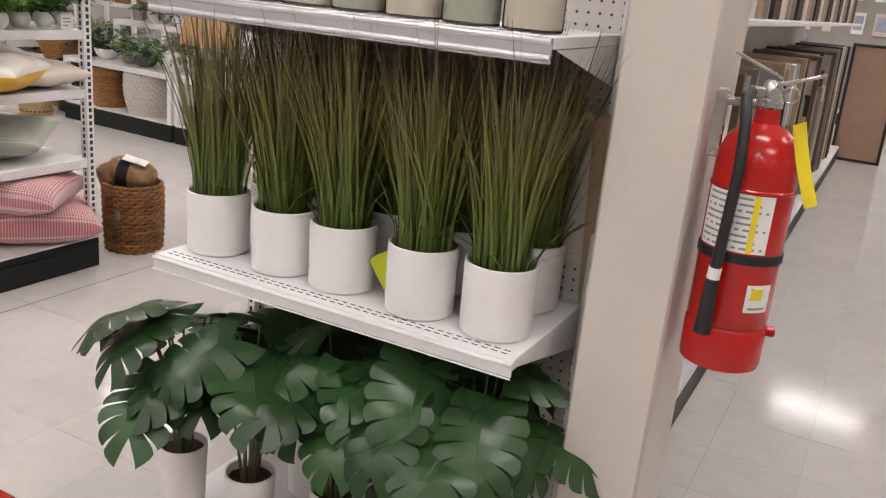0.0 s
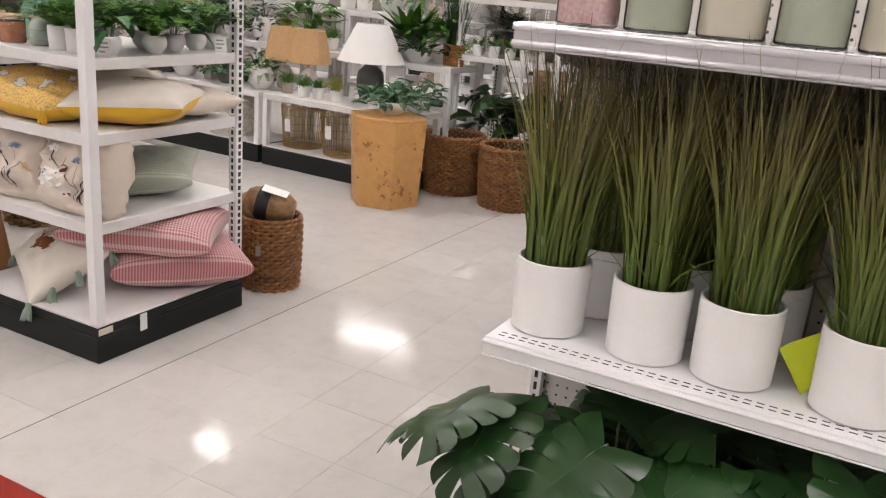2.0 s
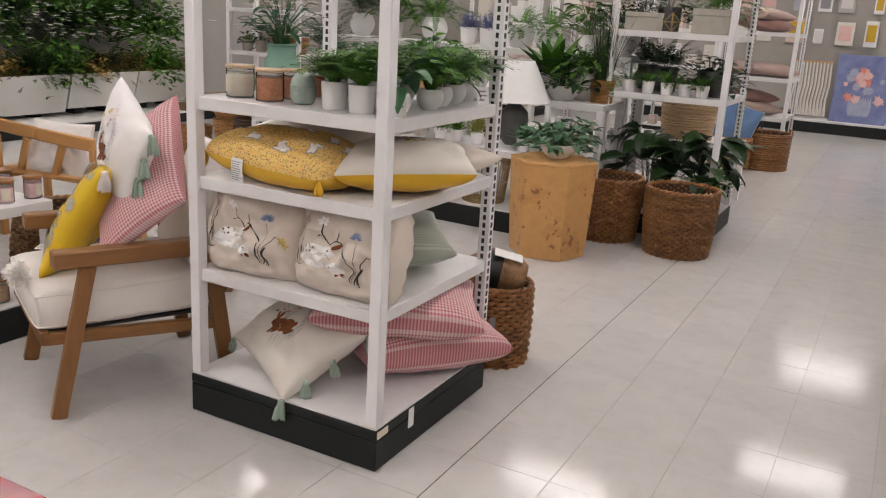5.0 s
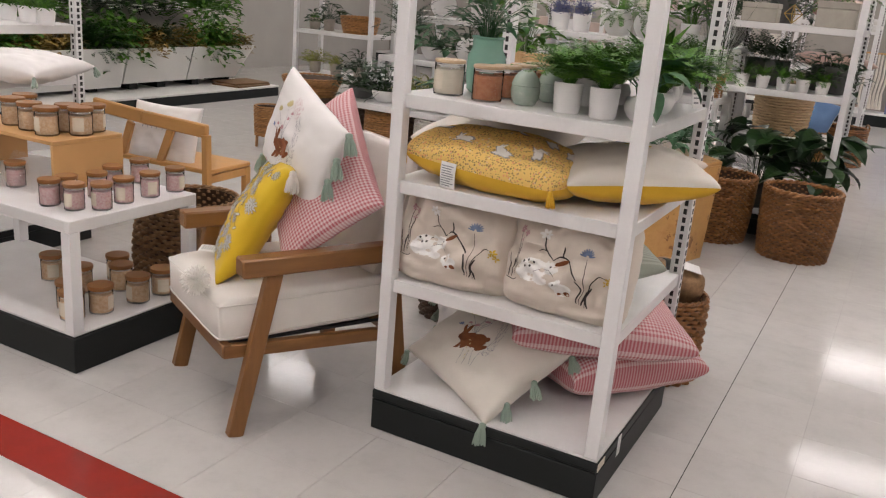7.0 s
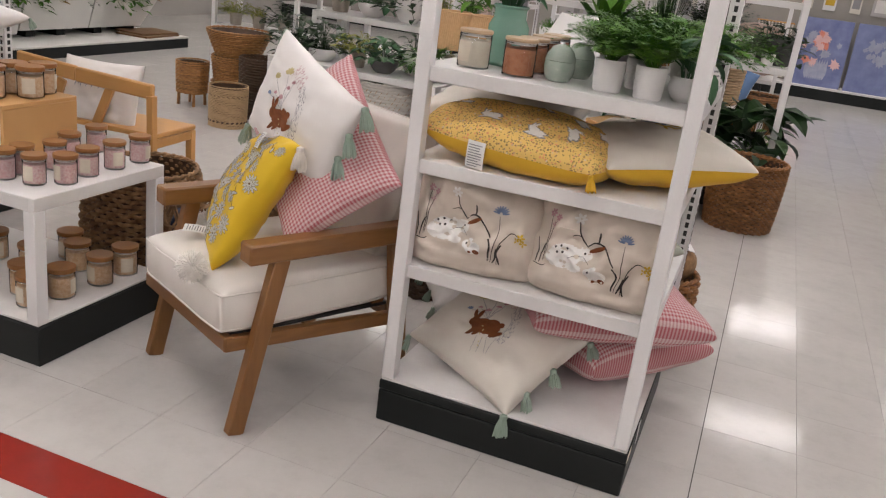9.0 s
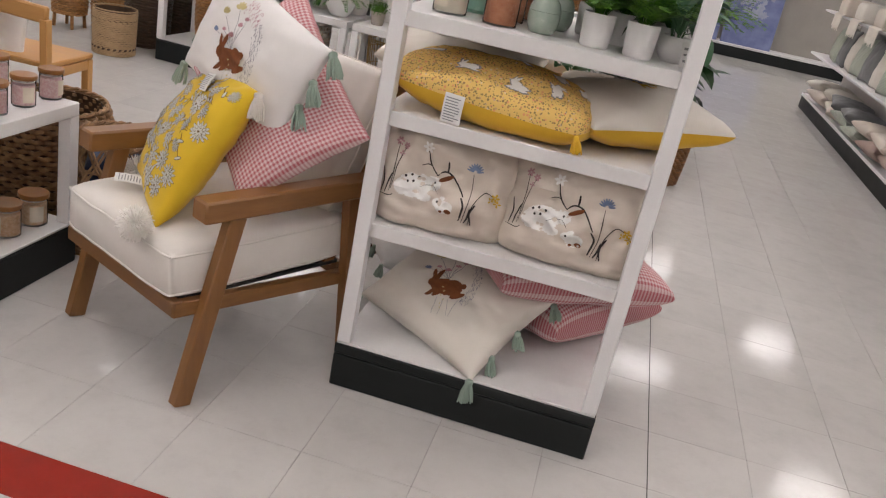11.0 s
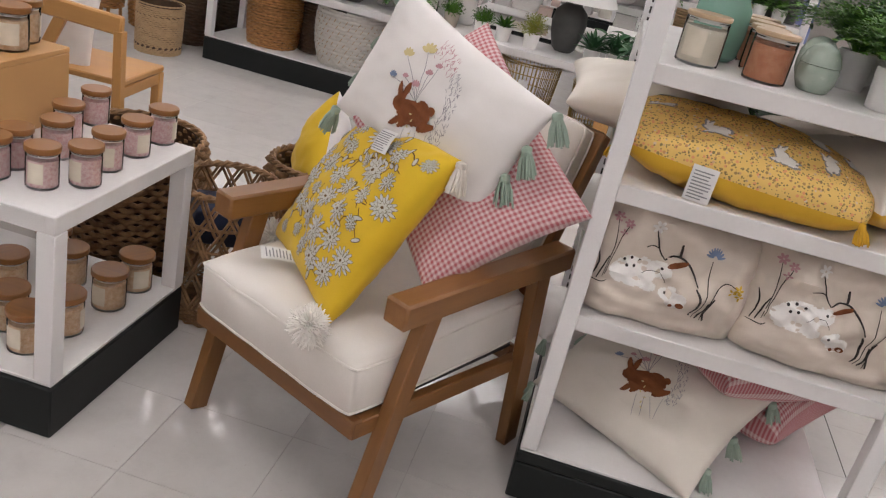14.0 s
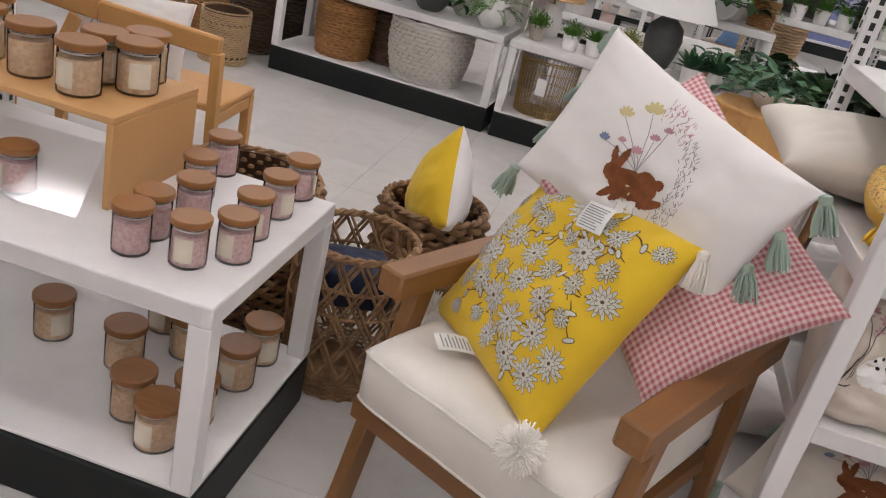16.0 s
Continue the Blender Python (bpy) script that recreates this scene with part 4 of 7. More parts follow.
def ring_pts(r, z, n=40, wob=0.0):
    return [((r + wob * math.sin(7 * k)) * math.cos(2 * math.pi * k / n), (r + wob * math.sin(5 * k)) * math.sin(2 * math.pi * k / n), z) for k in range(n)]


def braid(g, r, z, thick, n=64, twist=16):
    for ph in (0, math.pi):
        g.tube([((r + 0.5 * thick * math.cos(twist * 2 * math.pi * k / n + ph)) * math.cos(2 * math.pi * k / n),
                 (r + 0.5 * thick * math.cos(twist * 2 * math.pi * k / n + ph)) * math.sin(2 * math.pi * k / n),
                 z + 0.5 * thick * math.sin(twist * 2 * math.pi * k / n + ph)) for k in range(n)], thick * 0.62, 6, closed=True)


def woven_basket(label, m, r0, r1, h, strand, rows=22, waves=20, belly=0.0, rim=0.011, handles=True, amp=0.004, name="woven_basket", group=""):
    root = thing(name, label, "basket", m, group)
    part("weave", weave_mesh(r0, r1, h - 0.01, rows, waves, amp, belly), strand, root, smooth=70)
    # Inner wall coloured dark so the strand gaps look shaded; white rope stays white.
    backing_profile = [(r0 * 0.97 - 0.006, 0.003)] + [(r0 + (r1 - r0) * q + belly * math.sin(math.pi * q) - 0.011, 0.004 + (h - 0.012) * q) for q in (0.25, 0.5, 0.75, 1.0)]
    part("lining", Mesh().lathe(backing_profile, 32, cap=False).add([(0.0, 0.0, 0.004)] + ring_pts(r0 * 0.96, 0.004, 24), [(0, 1 + k, 1 + (k + 1) % 24) for k in range(24)]), WICKER_DARK if strand is not WHITE_ROPE else WHITE_ROPE, root)
    if rim:
        g = Mesh()
        braid(g, r1, h, rim)
        part("rim", g, strand, root)
    if handles:
        for a in (20, 200):
            g, ca, sa = Mesh(), math.cos(radians(a)), math.sin(radians(a))
            w = 0.06
            arc = [(-w, -0.01), (-w * 0.9, 0.025), (-w * 0.5, 0.042), (0, 0.046), (w * 0.5, 0.042), (w * 0.9, 0.025), (w, -0.01)]
            g.tube([(r1 * ca - s * sa, r1 * sa + s * ca, h + z) for s, z in arc], 0.009, 7)
            part("handle", g, strand, root)
    return root


def open_basket(label, m, r0, r1, h, strand, n=18, belly=0.03, band=0.35, name="open_weave_basket"):
    """A lattice basket: crossing slanted canes between a close-woven foot and a braided rim."""
    root = thing(name, label, "basket", m)
    part("foot_weave", weave_mesh(r0, r0 + belly * 0.8, h * band, 9, 22, 0.004), strand, root, smooth=70)
    g = Mesh()
    for k in range(n):
        for sg in (1, -1):
            for dd in (0.0, 0.09):
                pts = []
                for i in range(12):
                    q = i / 11
                    z = h * band + (h * (1 - band)) * q
                    t = z / h
                    r = r0 + (r1 - r0) * t + belly * math.sin(math.pi * min(1, t * 0.9)) + 0.003 * sg * math.cos(6 * math.pi * q)
                    a = 2 * math.pi * k / n + sg * q * 1.25 + dd
                    pts.append((r * math.cos(a), r * math.sin(a), z))
                g.tube(pts, 0.0048, 5)
    part("lattice", g, strand, root, smooth=70)
    g = Mesh()
    for q in (0.55, 0.75):
        t = band + (1 - band) * q
        r = r0 + (r1 - r0) * t + belly * math.sin(math.pi * min(1, t * 0.9))
        g.tube(ring_pts(r, h * t), 0.005, 5, closed=True)
    part("hoop", g, strand, root, smooth=70)
    g = Mesh()
    braid(g, r1 + 0.002, h, 0.012)
    part("rim", g, SEAGRASS, root)
    g = Mesh()
    g.lathe([(r0 * 0.95, 0.0), (r0 * 0.97, 0.008), (0.002, 0.009)], 28, cap=False)
    part("bottom", g, strand, root)
    return root


def wire_basket(label, m, r0, r1, h, name="wire_basket"):
    root = thing(name, label, "basket", m)
    for k in range(46):
        a = 2 * math.pi * k / 46
        g = Mesh().tube([(r0 * math.cos(a), r0 * math.sin(a), 0.003), (r1 * 0.99 * math.cos(a), r1 * 0.99 * math.sin(a), h)], 0.0026, 5)
        part("wire", g, BRASS, root)
    for z, r, t in ((0.004, r0, 0.004), (h * 0.12, r0 + 0.12 * (r1 - r0), 0.003), (h * 0.45, r0 + 0.45 * (r1 - r0), 0.003), (h * 0.8, r0 + 0.8 * (r1 - r0), 0.003), (h, r1, 0.005), (h * 0.96, r1, 0.003)):
        part("hoop", Mesh().tube(ring_pts(r, z), t, 6, closed=True), BRASS, root)
    g = Mesh().lathe([(0.002, 0.002), (r0, 0.002)], 24, cap=False)
    part("bottom", g, BRASS, root)
    g = Mesh().box(-0.028, 0.028, -0.001, 0.001, h * 0.42, h * 0.72, 0.0004)
    part("price_tag", g, PAPER, root, "white hang tag", m=pose(0, -(r0 + 0.7 * (r1 - r0)) - 0.006, 0, 4))
    return root


def jar_candle(label, wax, r=0.037, h=0.075, lid=None, lid_h=0.016, lid_r=None, group="", name="candle_jar", label_mat=None, fill=0.82):
    """A candle in a straight glass with a flat wooden lid."""
    root = thing(name, label, "candle", None, group)
    g = Mesh().lathe([(0.001, 0.0), (r * 0.9, 0), (r * 0.99, 0.003), (r, 0.01), (r, h - 0.002), (r - 0.0012, h), (r - 0.0022, h - 0.002)], 28, cap=False)
    glass = part("glass", g, GLASS, root)
    glass.visible_shadow = False
    part("wax", Mesh().lathe([(r - 0.004, 0.006), (r - 0.003, 0.009), (r - 0.003, h * fill), (0.001, h * fill + 0.001)], 24), wax, root)
    if label_mat:
        gl, n = Mesh(), 8
        vs = [((r + 0.0006) * math.cos(t), (r + 0.0006) * math.sin(t), z) for z in (h * 0.2, h * 0.78) for t in np.linspace(-2.25, -1.25, n)]
        gl.add(vs, [(i, i + 1, n + i + 1, n + i) for i in range(n - 1)])
        part("label", gl, label_mat, root, "small paper label")
    if lid:
        lr = lid_r or r * 1.08
        part("seal", Mesh().lathe([(r * 0.9, h - 0.006), (r * 0.93, h + 0.004), (0.001, h + 0.004)], 20), PAPER, root)
        part("lid", Mesh().lathe([(lr * 0.96, h + 0.002), (lr, h + 0.004), (lr, h + lid_h - 0.002), (lr * 0.96, h + lid_h), (0.001, h + lid_h)], 28), lid, root, "turned wooden lid")
    return root


def display_unit(label, m, w, d, shelves, top, deck=0.15, slots_rear=True, post=0.042):
    """A free-standing shop unit: black plinth, white deck, four white posts and white shelves."""
    root = thing("display_shelf", label, "display shelf", m)
    g = Mesh().box(0, w, 0, d, 0.0, deck * 0.72, 0.004).box(0.0, w, 0.0, d, deck * 0.735, deck - 0.008, 0.003)
    part("plinth", g, BLACK, root, "black laminate plinth")
    part("deck", Mesh().box(0.004, w - 0.004, 0.004, d - 0.004, deck - 0.008, deck, 0.002), WHITE_EDGE, root)
    for x in (0.003, w - post - 0.003):
        for y in (0.003, d - post - 0.003):
            p = part("post", Mesh().box(x, x + post, y, y + post, deck, top, 0.0025), WHITE, root)
            if y > d / 2 and slots_rear:
                g = Mesh()
                z = deck + 0.06
                while z < top - 0.03:
                    xs = x + post if x > w / 2 else x
                    g.box(xs - 0.001, xs + 0.001, y + post * 0.32, y + post * 0.68, z, z + 0.019, 0.0002)
                    g.box(x + post * 0.36, x + post * 0.64, y - 0.001, y + 0.001, z, z + 0.019, 0.0002)
                    z += 0.03
                part("slot", g, SLOT, p, "punched bracket slots")
    for z in shelves:
        part("shelf", Mesh().box(0.01, w - 0.01, 0.016, d - 0.016, z - 0.042, z, 0.0025), WHITE_EDGE, root)
    return root


def low_table(label, m, w, d, h, deck=0.15, name="display_table", leg=0.045, top_t=0.045):
    root = thing(name, label, "display table", m)
    part("plinth", Mesh().box(0, w, 0, d, 0, deck - 0.014, 0.004).box(0.003, w - 0.003, 0.003, d - 0.003, deck - 0.014, deck - 0.008, 0.001), BLACK, root, "black laminate plinth")
    part("deck", Mesh().box(0.002, w - 0.002, 0.002, d - 0.002, deck - 0.008, deck, 0.002), WHITE_EDGE, root)
    for x in (0.0, w - leg):
        for y in (0.0, d - leg):
            part("leg", Mesh().box(x, x + leg, y, y + leg, deck, h - top_t, 0.002), WHITE, root)
    part("tabletop", Mesh().box(0, w, 0, d, h - top_t, h, 0.003), WHITE_EDGE, root)
    return root


def bare_table(label, m, w, d, h, leg=0.045, top_t=0.045, name="riser_table"):
    root = thing(name, label, "display table", m)
    for x in (0.0, w - leg):
        for y in (0.0, d - leg):
            part("leg", Mesh().box(x, x + leg, y, y + leg, 0, h - top_t, 0.002), WHITE, root)
    part("tabletop", Mesh().box(0, w, 0, d, h - top_t, h, 0.003), WHITE_EDGE, root)
    part("lower_shelf", Mesh().box(leg, w - leg, 0.01, d - 0.01, 0.5 * h - 0.03, 0.5 * h, 0.002), WHITE_EDGE, root)
    return root


# ---- setting ----
TX, TY, TS = -3.815, 1.372, 0.305           # one joint of the floor grid, and the tile's width
X0, X1, Y0, Y1 = -11.6, 4.0, -7.2, 14.3     # the inside of the store
CEIL = 3.75

floor = thing("floor", "waxed off-white vinyl tile floor", "floor", kind="structure")
part("underlay", Mesh().box(X0 - 0.2, X1 + 0.2, Y0 - 0.2, Y1 + 0.2, -0.2, -0.0025, 0.001), GROUT, floor)
part("red_stripe", Mesh().box(X0, X1, TY - 0.1515, TY - 0.001, -0.0025, 0.0, 0.0006), RED_TILE, floor, "red border stripe in the floor")

part("expansion_seam", Mesh().box(TX + 3 * TS - 0.0015, TX + 3 * TS + 0.0015, TY, 5.6, -0.0025, 0.0006, 0.0001), SEAM, floor, "dark open seam in the floor")

wall_n = thing("wall_north", "greige sales wall with back panels", "wall", kind="structure")
part("panel", Mesh().box(X0 - 0.2, X1 + 0.2, Y1, Y1 + 0.2, 0, CEIL, 0.001), SLATWALL, wall_n)
part("kick_base", Mesh().box(X0, X1, Y1 - 0.45, Y1 - 0.002, 0.0, 0.16, 0.004), BLACK, wall_n, "black kick base")
part("base_deck", Mesh().box(X0, X1, Y1 - 0.455, Y1 - 0.002, 0.16, 0.19, 0.003), WHITE_EDGE, wall_n)
for nm, bx in (("wall_south", (X0 - 0.2, X1 + 0.2, Y0 - 0.2, Y0)), ("wall_west", (X0 - 0.2, X0, Y0, Y1)), ("wall_east", (X1, X1 + 0.2, Y0, Y1))):
    solid(nm, Mesh().box(*bx, 0, CEIL, 0.001), WALL, "plain greige painted store wall", "wall", kind="structure")
ceil = Mesh().box(X0 - 0.2, X1 + 0.2, Y0 - 0.2, Y1 + 0.2, CEIL, CEIL + 0.15, 0.001)
for k in range(27):
    x = X0 + 0.61 * k
    ceil.box(x - 0.012, x + 0.012, Y0, Y1, CEIL - 0.004, CEIL + 0.001, 0.0005)
for k in range(36):
    y = Y0 + 0.61 * k
    ceil.box(X0, X1, y - 0.012, y + 0.012, CEIL - 0.0045, CEIL + 0.001, 0.0005)
solid("ceiling", ceil, CEILING, "white lay-in board ceiling", "ceiling", kind="structure")

GLOW = glow_mat("lamp_diffuser", (1.0, 0.932, 0.915), LAMP_POWER)
troffer = thing("ceiling_light", "white recessed ceiling light with lit diffuser", "ceiling light", pose(-2.25, 10.2, CEIL - 0.02), "ceiling lights")
part("frame", Mesh().box(-0.62, 0.62, -0.21, -0.18, -0.012, 0.016, 0.002).box(-0.62, 0.62, 0.18, 0.21, -0.012, 0.016, 0.002).box(-0.62, -0.59, -0.18, 0.18, -0.012, 0.016, 0.002).box(0.59, 0.62, -0.18, 0.18, -0.012, 0.016, 0.002), WHITE, troffer)
part("diffuser", Mesh().box(-0.59, 0.59, -0.18, 0.18, -0.006, 0.012, 0.001), GLOW, troffer, "lit diffuser")
for i in range(-3, 3):
    for j in range(-9, 3):
        if (i + j) % 2 == 0 and (i, j) != (0, 0):
            copy_thing(troffer, pose(-2.25 + 2.35 * i, 10.2 + 1.85 * j, CEIL - 0.02))

column = thing("column", "cream painted square store column", "column", kind="structure")
part("shaft", Mesh().box(-0.287, -0.122, 1.595, 1.86, 0.0, CEIL - 0.005, 0.006), COLUMN, column)


# ---- end display with grass pots ----
GX0, GX1, GY0, GY1 = -1.287, -0.362, 1.455, 1.85
endcap = thing("endcap_shelf", "white steel end display with pegboard back", "display shelf")
part("pegboard", Mesh().box(GX0 + 0.0, GX1, GY1, GY1 + 0.02, 0.16, 2.1, 0.002), PEG, endcap, "cream pegboard back panel")
part("kick_base", Mesh().box(GX0, GX1, GY0 - 0.03, GY1 + 0.02, 0.0, 0.10, 0.004), BLACK, endcap, "black base")
part("base_deck", Mesh().box(GX0, GX1, GY0 - 0.04, GY1, 0.10, 0.115, 0.003), WHITE, endcap)
for x in (GX0 - 0.03, GX1 + 0.002):
    p = part("upright", Mesh().box(x, x + 0.028, GY1 - 0.03, GY1 + 0.03, 0.0, 2.1, 0.002), WHITE, endcap)
    g = Mesh()
    for k in range(60):
        g.box(x + 0.010, x + 0.018, GY1 - 0.0315, GY1 - 0.029, 0.15 + 0.032 * k, 0.17 + 0.032 * k, 0.0003)
        g.box(x + 0.0275, x + 0.0295, GY1 - 0.012, GY1 - 0.004, 0.15 + 0.032 * k, 0.17 + 0.032 * k, 0.0003)
    part("slot", g, SLOT, p, "bracket slots")
for z, railm in ((0.802, WHITE), (1.398, STEEL)):
    s = part("shelf", Mesh().box(GX0, GX1, GY0, GY1, z - 0.022, z, 0.002), WHITE, endcap)
    part("price_rail", Mesh().box(GX0, GX1, GY0 - 0.006, GY0 - 0.0005, z - 0.034 - (0.012 if z > 1 else 0), z - 0.003, 0.002).tube([(GX0, GY0 - 0.007, z - 0.008), (GX1, GY0 - 0.007, z - 0.008)], 0.007 if z > 1 else 0.004, 10).tube([(GX0, GY0 - 0.007, z - 0.036), (GX1, GY0 - 0.007, z - 0.036)], 0.006 if z > 1 else 0.002, 10), railm, s, "ribbed price rail")
    g = Mesh()
    for k in range(42):
        for y in (GY0 + 0.02, GY0 + 0.035):
            g.box(GX0 + 0.02 + 0.0212 * k, GX0 + 0.033 + 0.0212 * k, y, y + 0.0035, z - 0.001, z + 0.0006, 0.0002)
    part("perforation", g, SLOT, s, "punched divider slots")
    for x in (GX0 + 0.004, GX1 - 0.006):
        g = Mesh()
        g.add([(x, GY1 - 0.001, z - 0.022), (x, GY1 - 0.001, z - 0.11), (x, GY0 + 0.03, z - 0.024), (x + 0.003, GY1 - 0.001, z - 0.022), (x + 0.003, GY1 - 0.001, z - 0.11), (x + 0.003, GY0 + 0.03, z - 0.024)],
              [(0, 1, 2), (3, 5, 4), (0, 3, 4, 1), (1, 4, 5, 2), (2, 5, 3, 0)])
        part("bracket", g, WHITE, s)


def grass_mesh(seed, blades=230, h=0.52):
    g, rnd = Mesh(), random.Random(seed)
    for k in range(blades):
        a, q = rnd.uniform(0, 6.28), math.sqrt(rnd.random())
        base = Vector((0.058 * q * math.cos(a), 0.058 * q * math.sin(a), 0.115))
        stray = rnd.random() < 0.07
        out = (0.03 + 0.10 * q) * rnd.uniform(0.3, 1.5) * (1.5 if stray else 1)
        b = a + rnd.uniform(-1.2, 1.2)
        L = h * rnd.uniform(0.62, 1.0) * (0.45 if stray else 1)
        w = rnd.uniform(0.0016, 0.0036)
        side = Vector((-math.sin(b + rnd.uniform(-1, 1)), math.cos(b), 0)).normalized()
        vs, n = [], 6
        for i in range(n + 1):
            t = i / n
            p = base + Vector((math.cos(b) * out * t ** 1.7, math.sin(b) * out * t ** 1.7, L * (t - (0.35 if stray else 0.02) * t * t)))
            ww = w * (1 - t ** 2.2 * 0.93)
            vs += [p - side * ww, p + side * ww]
        g.add(vs, [(2 * i, 2 * i + 1, 2 * i + 3, 2 * i + 2) for i in range(n)])
    return g


GP = pot_mesh(0.073, 0.0755, 0.150, 0.007, 40).mesh("pot", [POT], 35)
GSOIL = soil_mesh(0.064, 0.118).mesh("soil", [SOIL], 60)
for k, (x, y) in enumerate(((-1.208, 1.582), (-1.006, 1.578), (-0.842, 1.577), (-0.632, 1.564), (-0.456, 1.570), (-1.158, 1.752), (-0.818, 1.758), (-0.470, 1.760), (-0.638, 1.750), (-0.985, 1.756))):
    pg = thing("potted_grass", "tall artificial onion grass in a white ceramic pot", "plant", pose(x, y, 0.802, 0, 0, 40 * k), "grass pots on the shelf")
    part("pot", GP, [POT], pg)
    part("soil", GSOIL, [SOIL], pg)
    part("blades", grass_mesh(k + 11), GRASS, pg, smooth=None)

g = Mesh()
edge = [(0.004, 0.0, 0.0), (-0.046, -0.004, 0.078), (-0.030, -0.003, 0.092), (0.016, 0.006, 0.118), (0.030, 0.012, 0.060), (0.016, 0.006, 0.010)]
g.add(edge + [(x, y + 0.0014, z) for x, y, z in edge], [(0, 1, 2, 3, 4, 5), (11, 10, 9, 8, 7, 6)] + [(k, (k + 1) % 6, 6 + (k + 1) % 6, 6 + k) for k in range(6)])
solid("shelf_flag", g, TAG_LIME, "bent lime-yellow paper price flag between pots", "price tag", pose(-0.722, 1.575, 0.802, -4, 0, 8), 60)

for k in range(7):
    c = jar_candle("large pale candle in a square-shouldered glass", (WAX_PINK, WAX_SAGE, WAX_CREAM, WAX_SAGE, WAX_CREAM, WAX_SAGE, WAX_CREAM)[k], 0.056, 0.11, None, group="candles on the top shelf", fill=0.9)
    c.matrix_basis = pose(-1.19 + 0.125 * k, 1.545, 1.398)


# ---- monstera plants under the grass ----
def monstera_leaf(seed):
    """A heart-shaped split leaf: broad lobes parted by narrow slits, curving down at tip and edge."""
    g, rnd = Mesh(), random.Random(seed)

    def bent(x, y):
        return (x, y, 0.10 * math.sin(y * 2.2) - 0.34 * x * x - 0.25 * max(0, y - 0.4) ** 2 + 0.02 * math.sin(9 * y + 5 * abs(x)))

    def outline(q):
        return 0.54 * (math.sin(math.pi * (0.20 + 0.78 * q)) ** 0.62)

    lobes = 6
    for sg in (-1, 1):
        for i in range(lobes):
            cut = rnd.uniform(0.35, 0.55)
            n = 6
            vs = []
            for k in range(n + 1):
                t = k / n
                gap = 0.0 if t < cut else (0.20 if 0 < i else 0.08) * ((t - cut) / (1 - cut)) ** 0.7
                for j in (0.0, 0.33, 0.67, 1.0):
                    jj = gap / 2 + j * (1 - gap)
                    q = (i + jj) / lobes
                    sweep = -0.34 * (1 - q) ** 2.2 + 0.22 * q
                    rnd_end = 1.0 - (0.07 * (2 * j - 1) ** 2 if k == n else 0)
                    x = outline(min(q, 0.985)) * t * rnd_end
                    vs.append(bent(sg * x, 0.02 + 0.92 * q + sweep * t + 0.06 * t * t))
            fs = []
            for k in range(n):
                for j in range(3):
                    a = 4 * k + j
                    f = (a, a + 4, a + 5, a + 1)
                    fs.append(f if sg > 0 else tuple(reversed(f)))
            g.add(vs, fs)
    rib = [bent(0, y) for y in (-0.02, 0.2, 0.45, 0.7, 0.92)]
    g.tube([(p[0], p[1], p[2] - 0.004) for p in rib], [0.012, 0.010, 0.008, 0.005, 0.003], 5)
    me = g.mesh("leaf", [MONSTERA], 60)
    me.transform(Matrix.Scale(0.205, 4))
    return me


MLEAF = [monstera_leaf(s) for s in (1, 2, 3)]
MPOT = pot_mesh(0.058, 0.066, 0.215, 0.006, 36).mesh("pot", [POT], 35)
MSOIL = soil_mesh(0.059, 0.19).mesh("soil", [SOIL], 60)



def monstera(x, y, z, seed, n=9, reach=0.24, tall=0.62):
    rnd = random.Random(seed)
    root = thing("monstera_plant", "artificial monstera with dark split leaves in a white pot", "plant", pose(x, y, z) @ Matrix.Scale(0.92, 4), "monstera plants under the shelf")
    part("pot", MPOT, [POT], root)
    part("soil", MSOIL, [SOIL], root)
    rim = 0.185
    for k in range(n):
        a = 2 * math.pi * (k + 0.4 * rnd.random()) / n
        q = rnd.uniform(0.25, 1.0)
        top = Vector((reach * 0.42 * q * math.cos(a), reach * 0.42 * q * math.sin(a), tall * (1.10 - 0.24 * q) + 0.03 * rnd.uniform(-1, 1)))
        part("stem", Mesh().tube([(0.02 * math.cos(a), 0.02 * math.sin(a), rim), (0.4 * top.x, 0.4 * top.y, rim + 0.6 * (top.z - rim)), top], [0.0042, 0.0036, 0.003], 6), STEM, root)
        tilt = rnd.uniform(-30, 2) - 8 * q
        m = Matrix.Translation(top) @ pose(0, 0, 0, 0, 0, math.degrees(a) - 90 + rnd.uniform(-25, 25)) @ pose(0, 0, 0, tilt - 12, rnd.uniform(-16, 16), 0) @ Matrix.Scale(rnd.uniform(0.82, 1.08), 4)
        part("leaf", MLEAF[k % 3], [MONSTERA], root, m=m)


for k, (x, y, z) in enumerate(((-1.222, 1.478, 0.115), (-1.005, 1.478, 0.115), (-0.80, 1.54, 0.115), (-0.62, 1.56, 0.115), (-0.465, 1.58, 0.115), (-1.02, 1.74, 0.115), (-0.62, 1.75, 0.115))):
    monstera(x, y, z, 20 + k, 11 if k < 5 else 7, tall=0.60, reach=0.36 if k == 0 else 0.32)


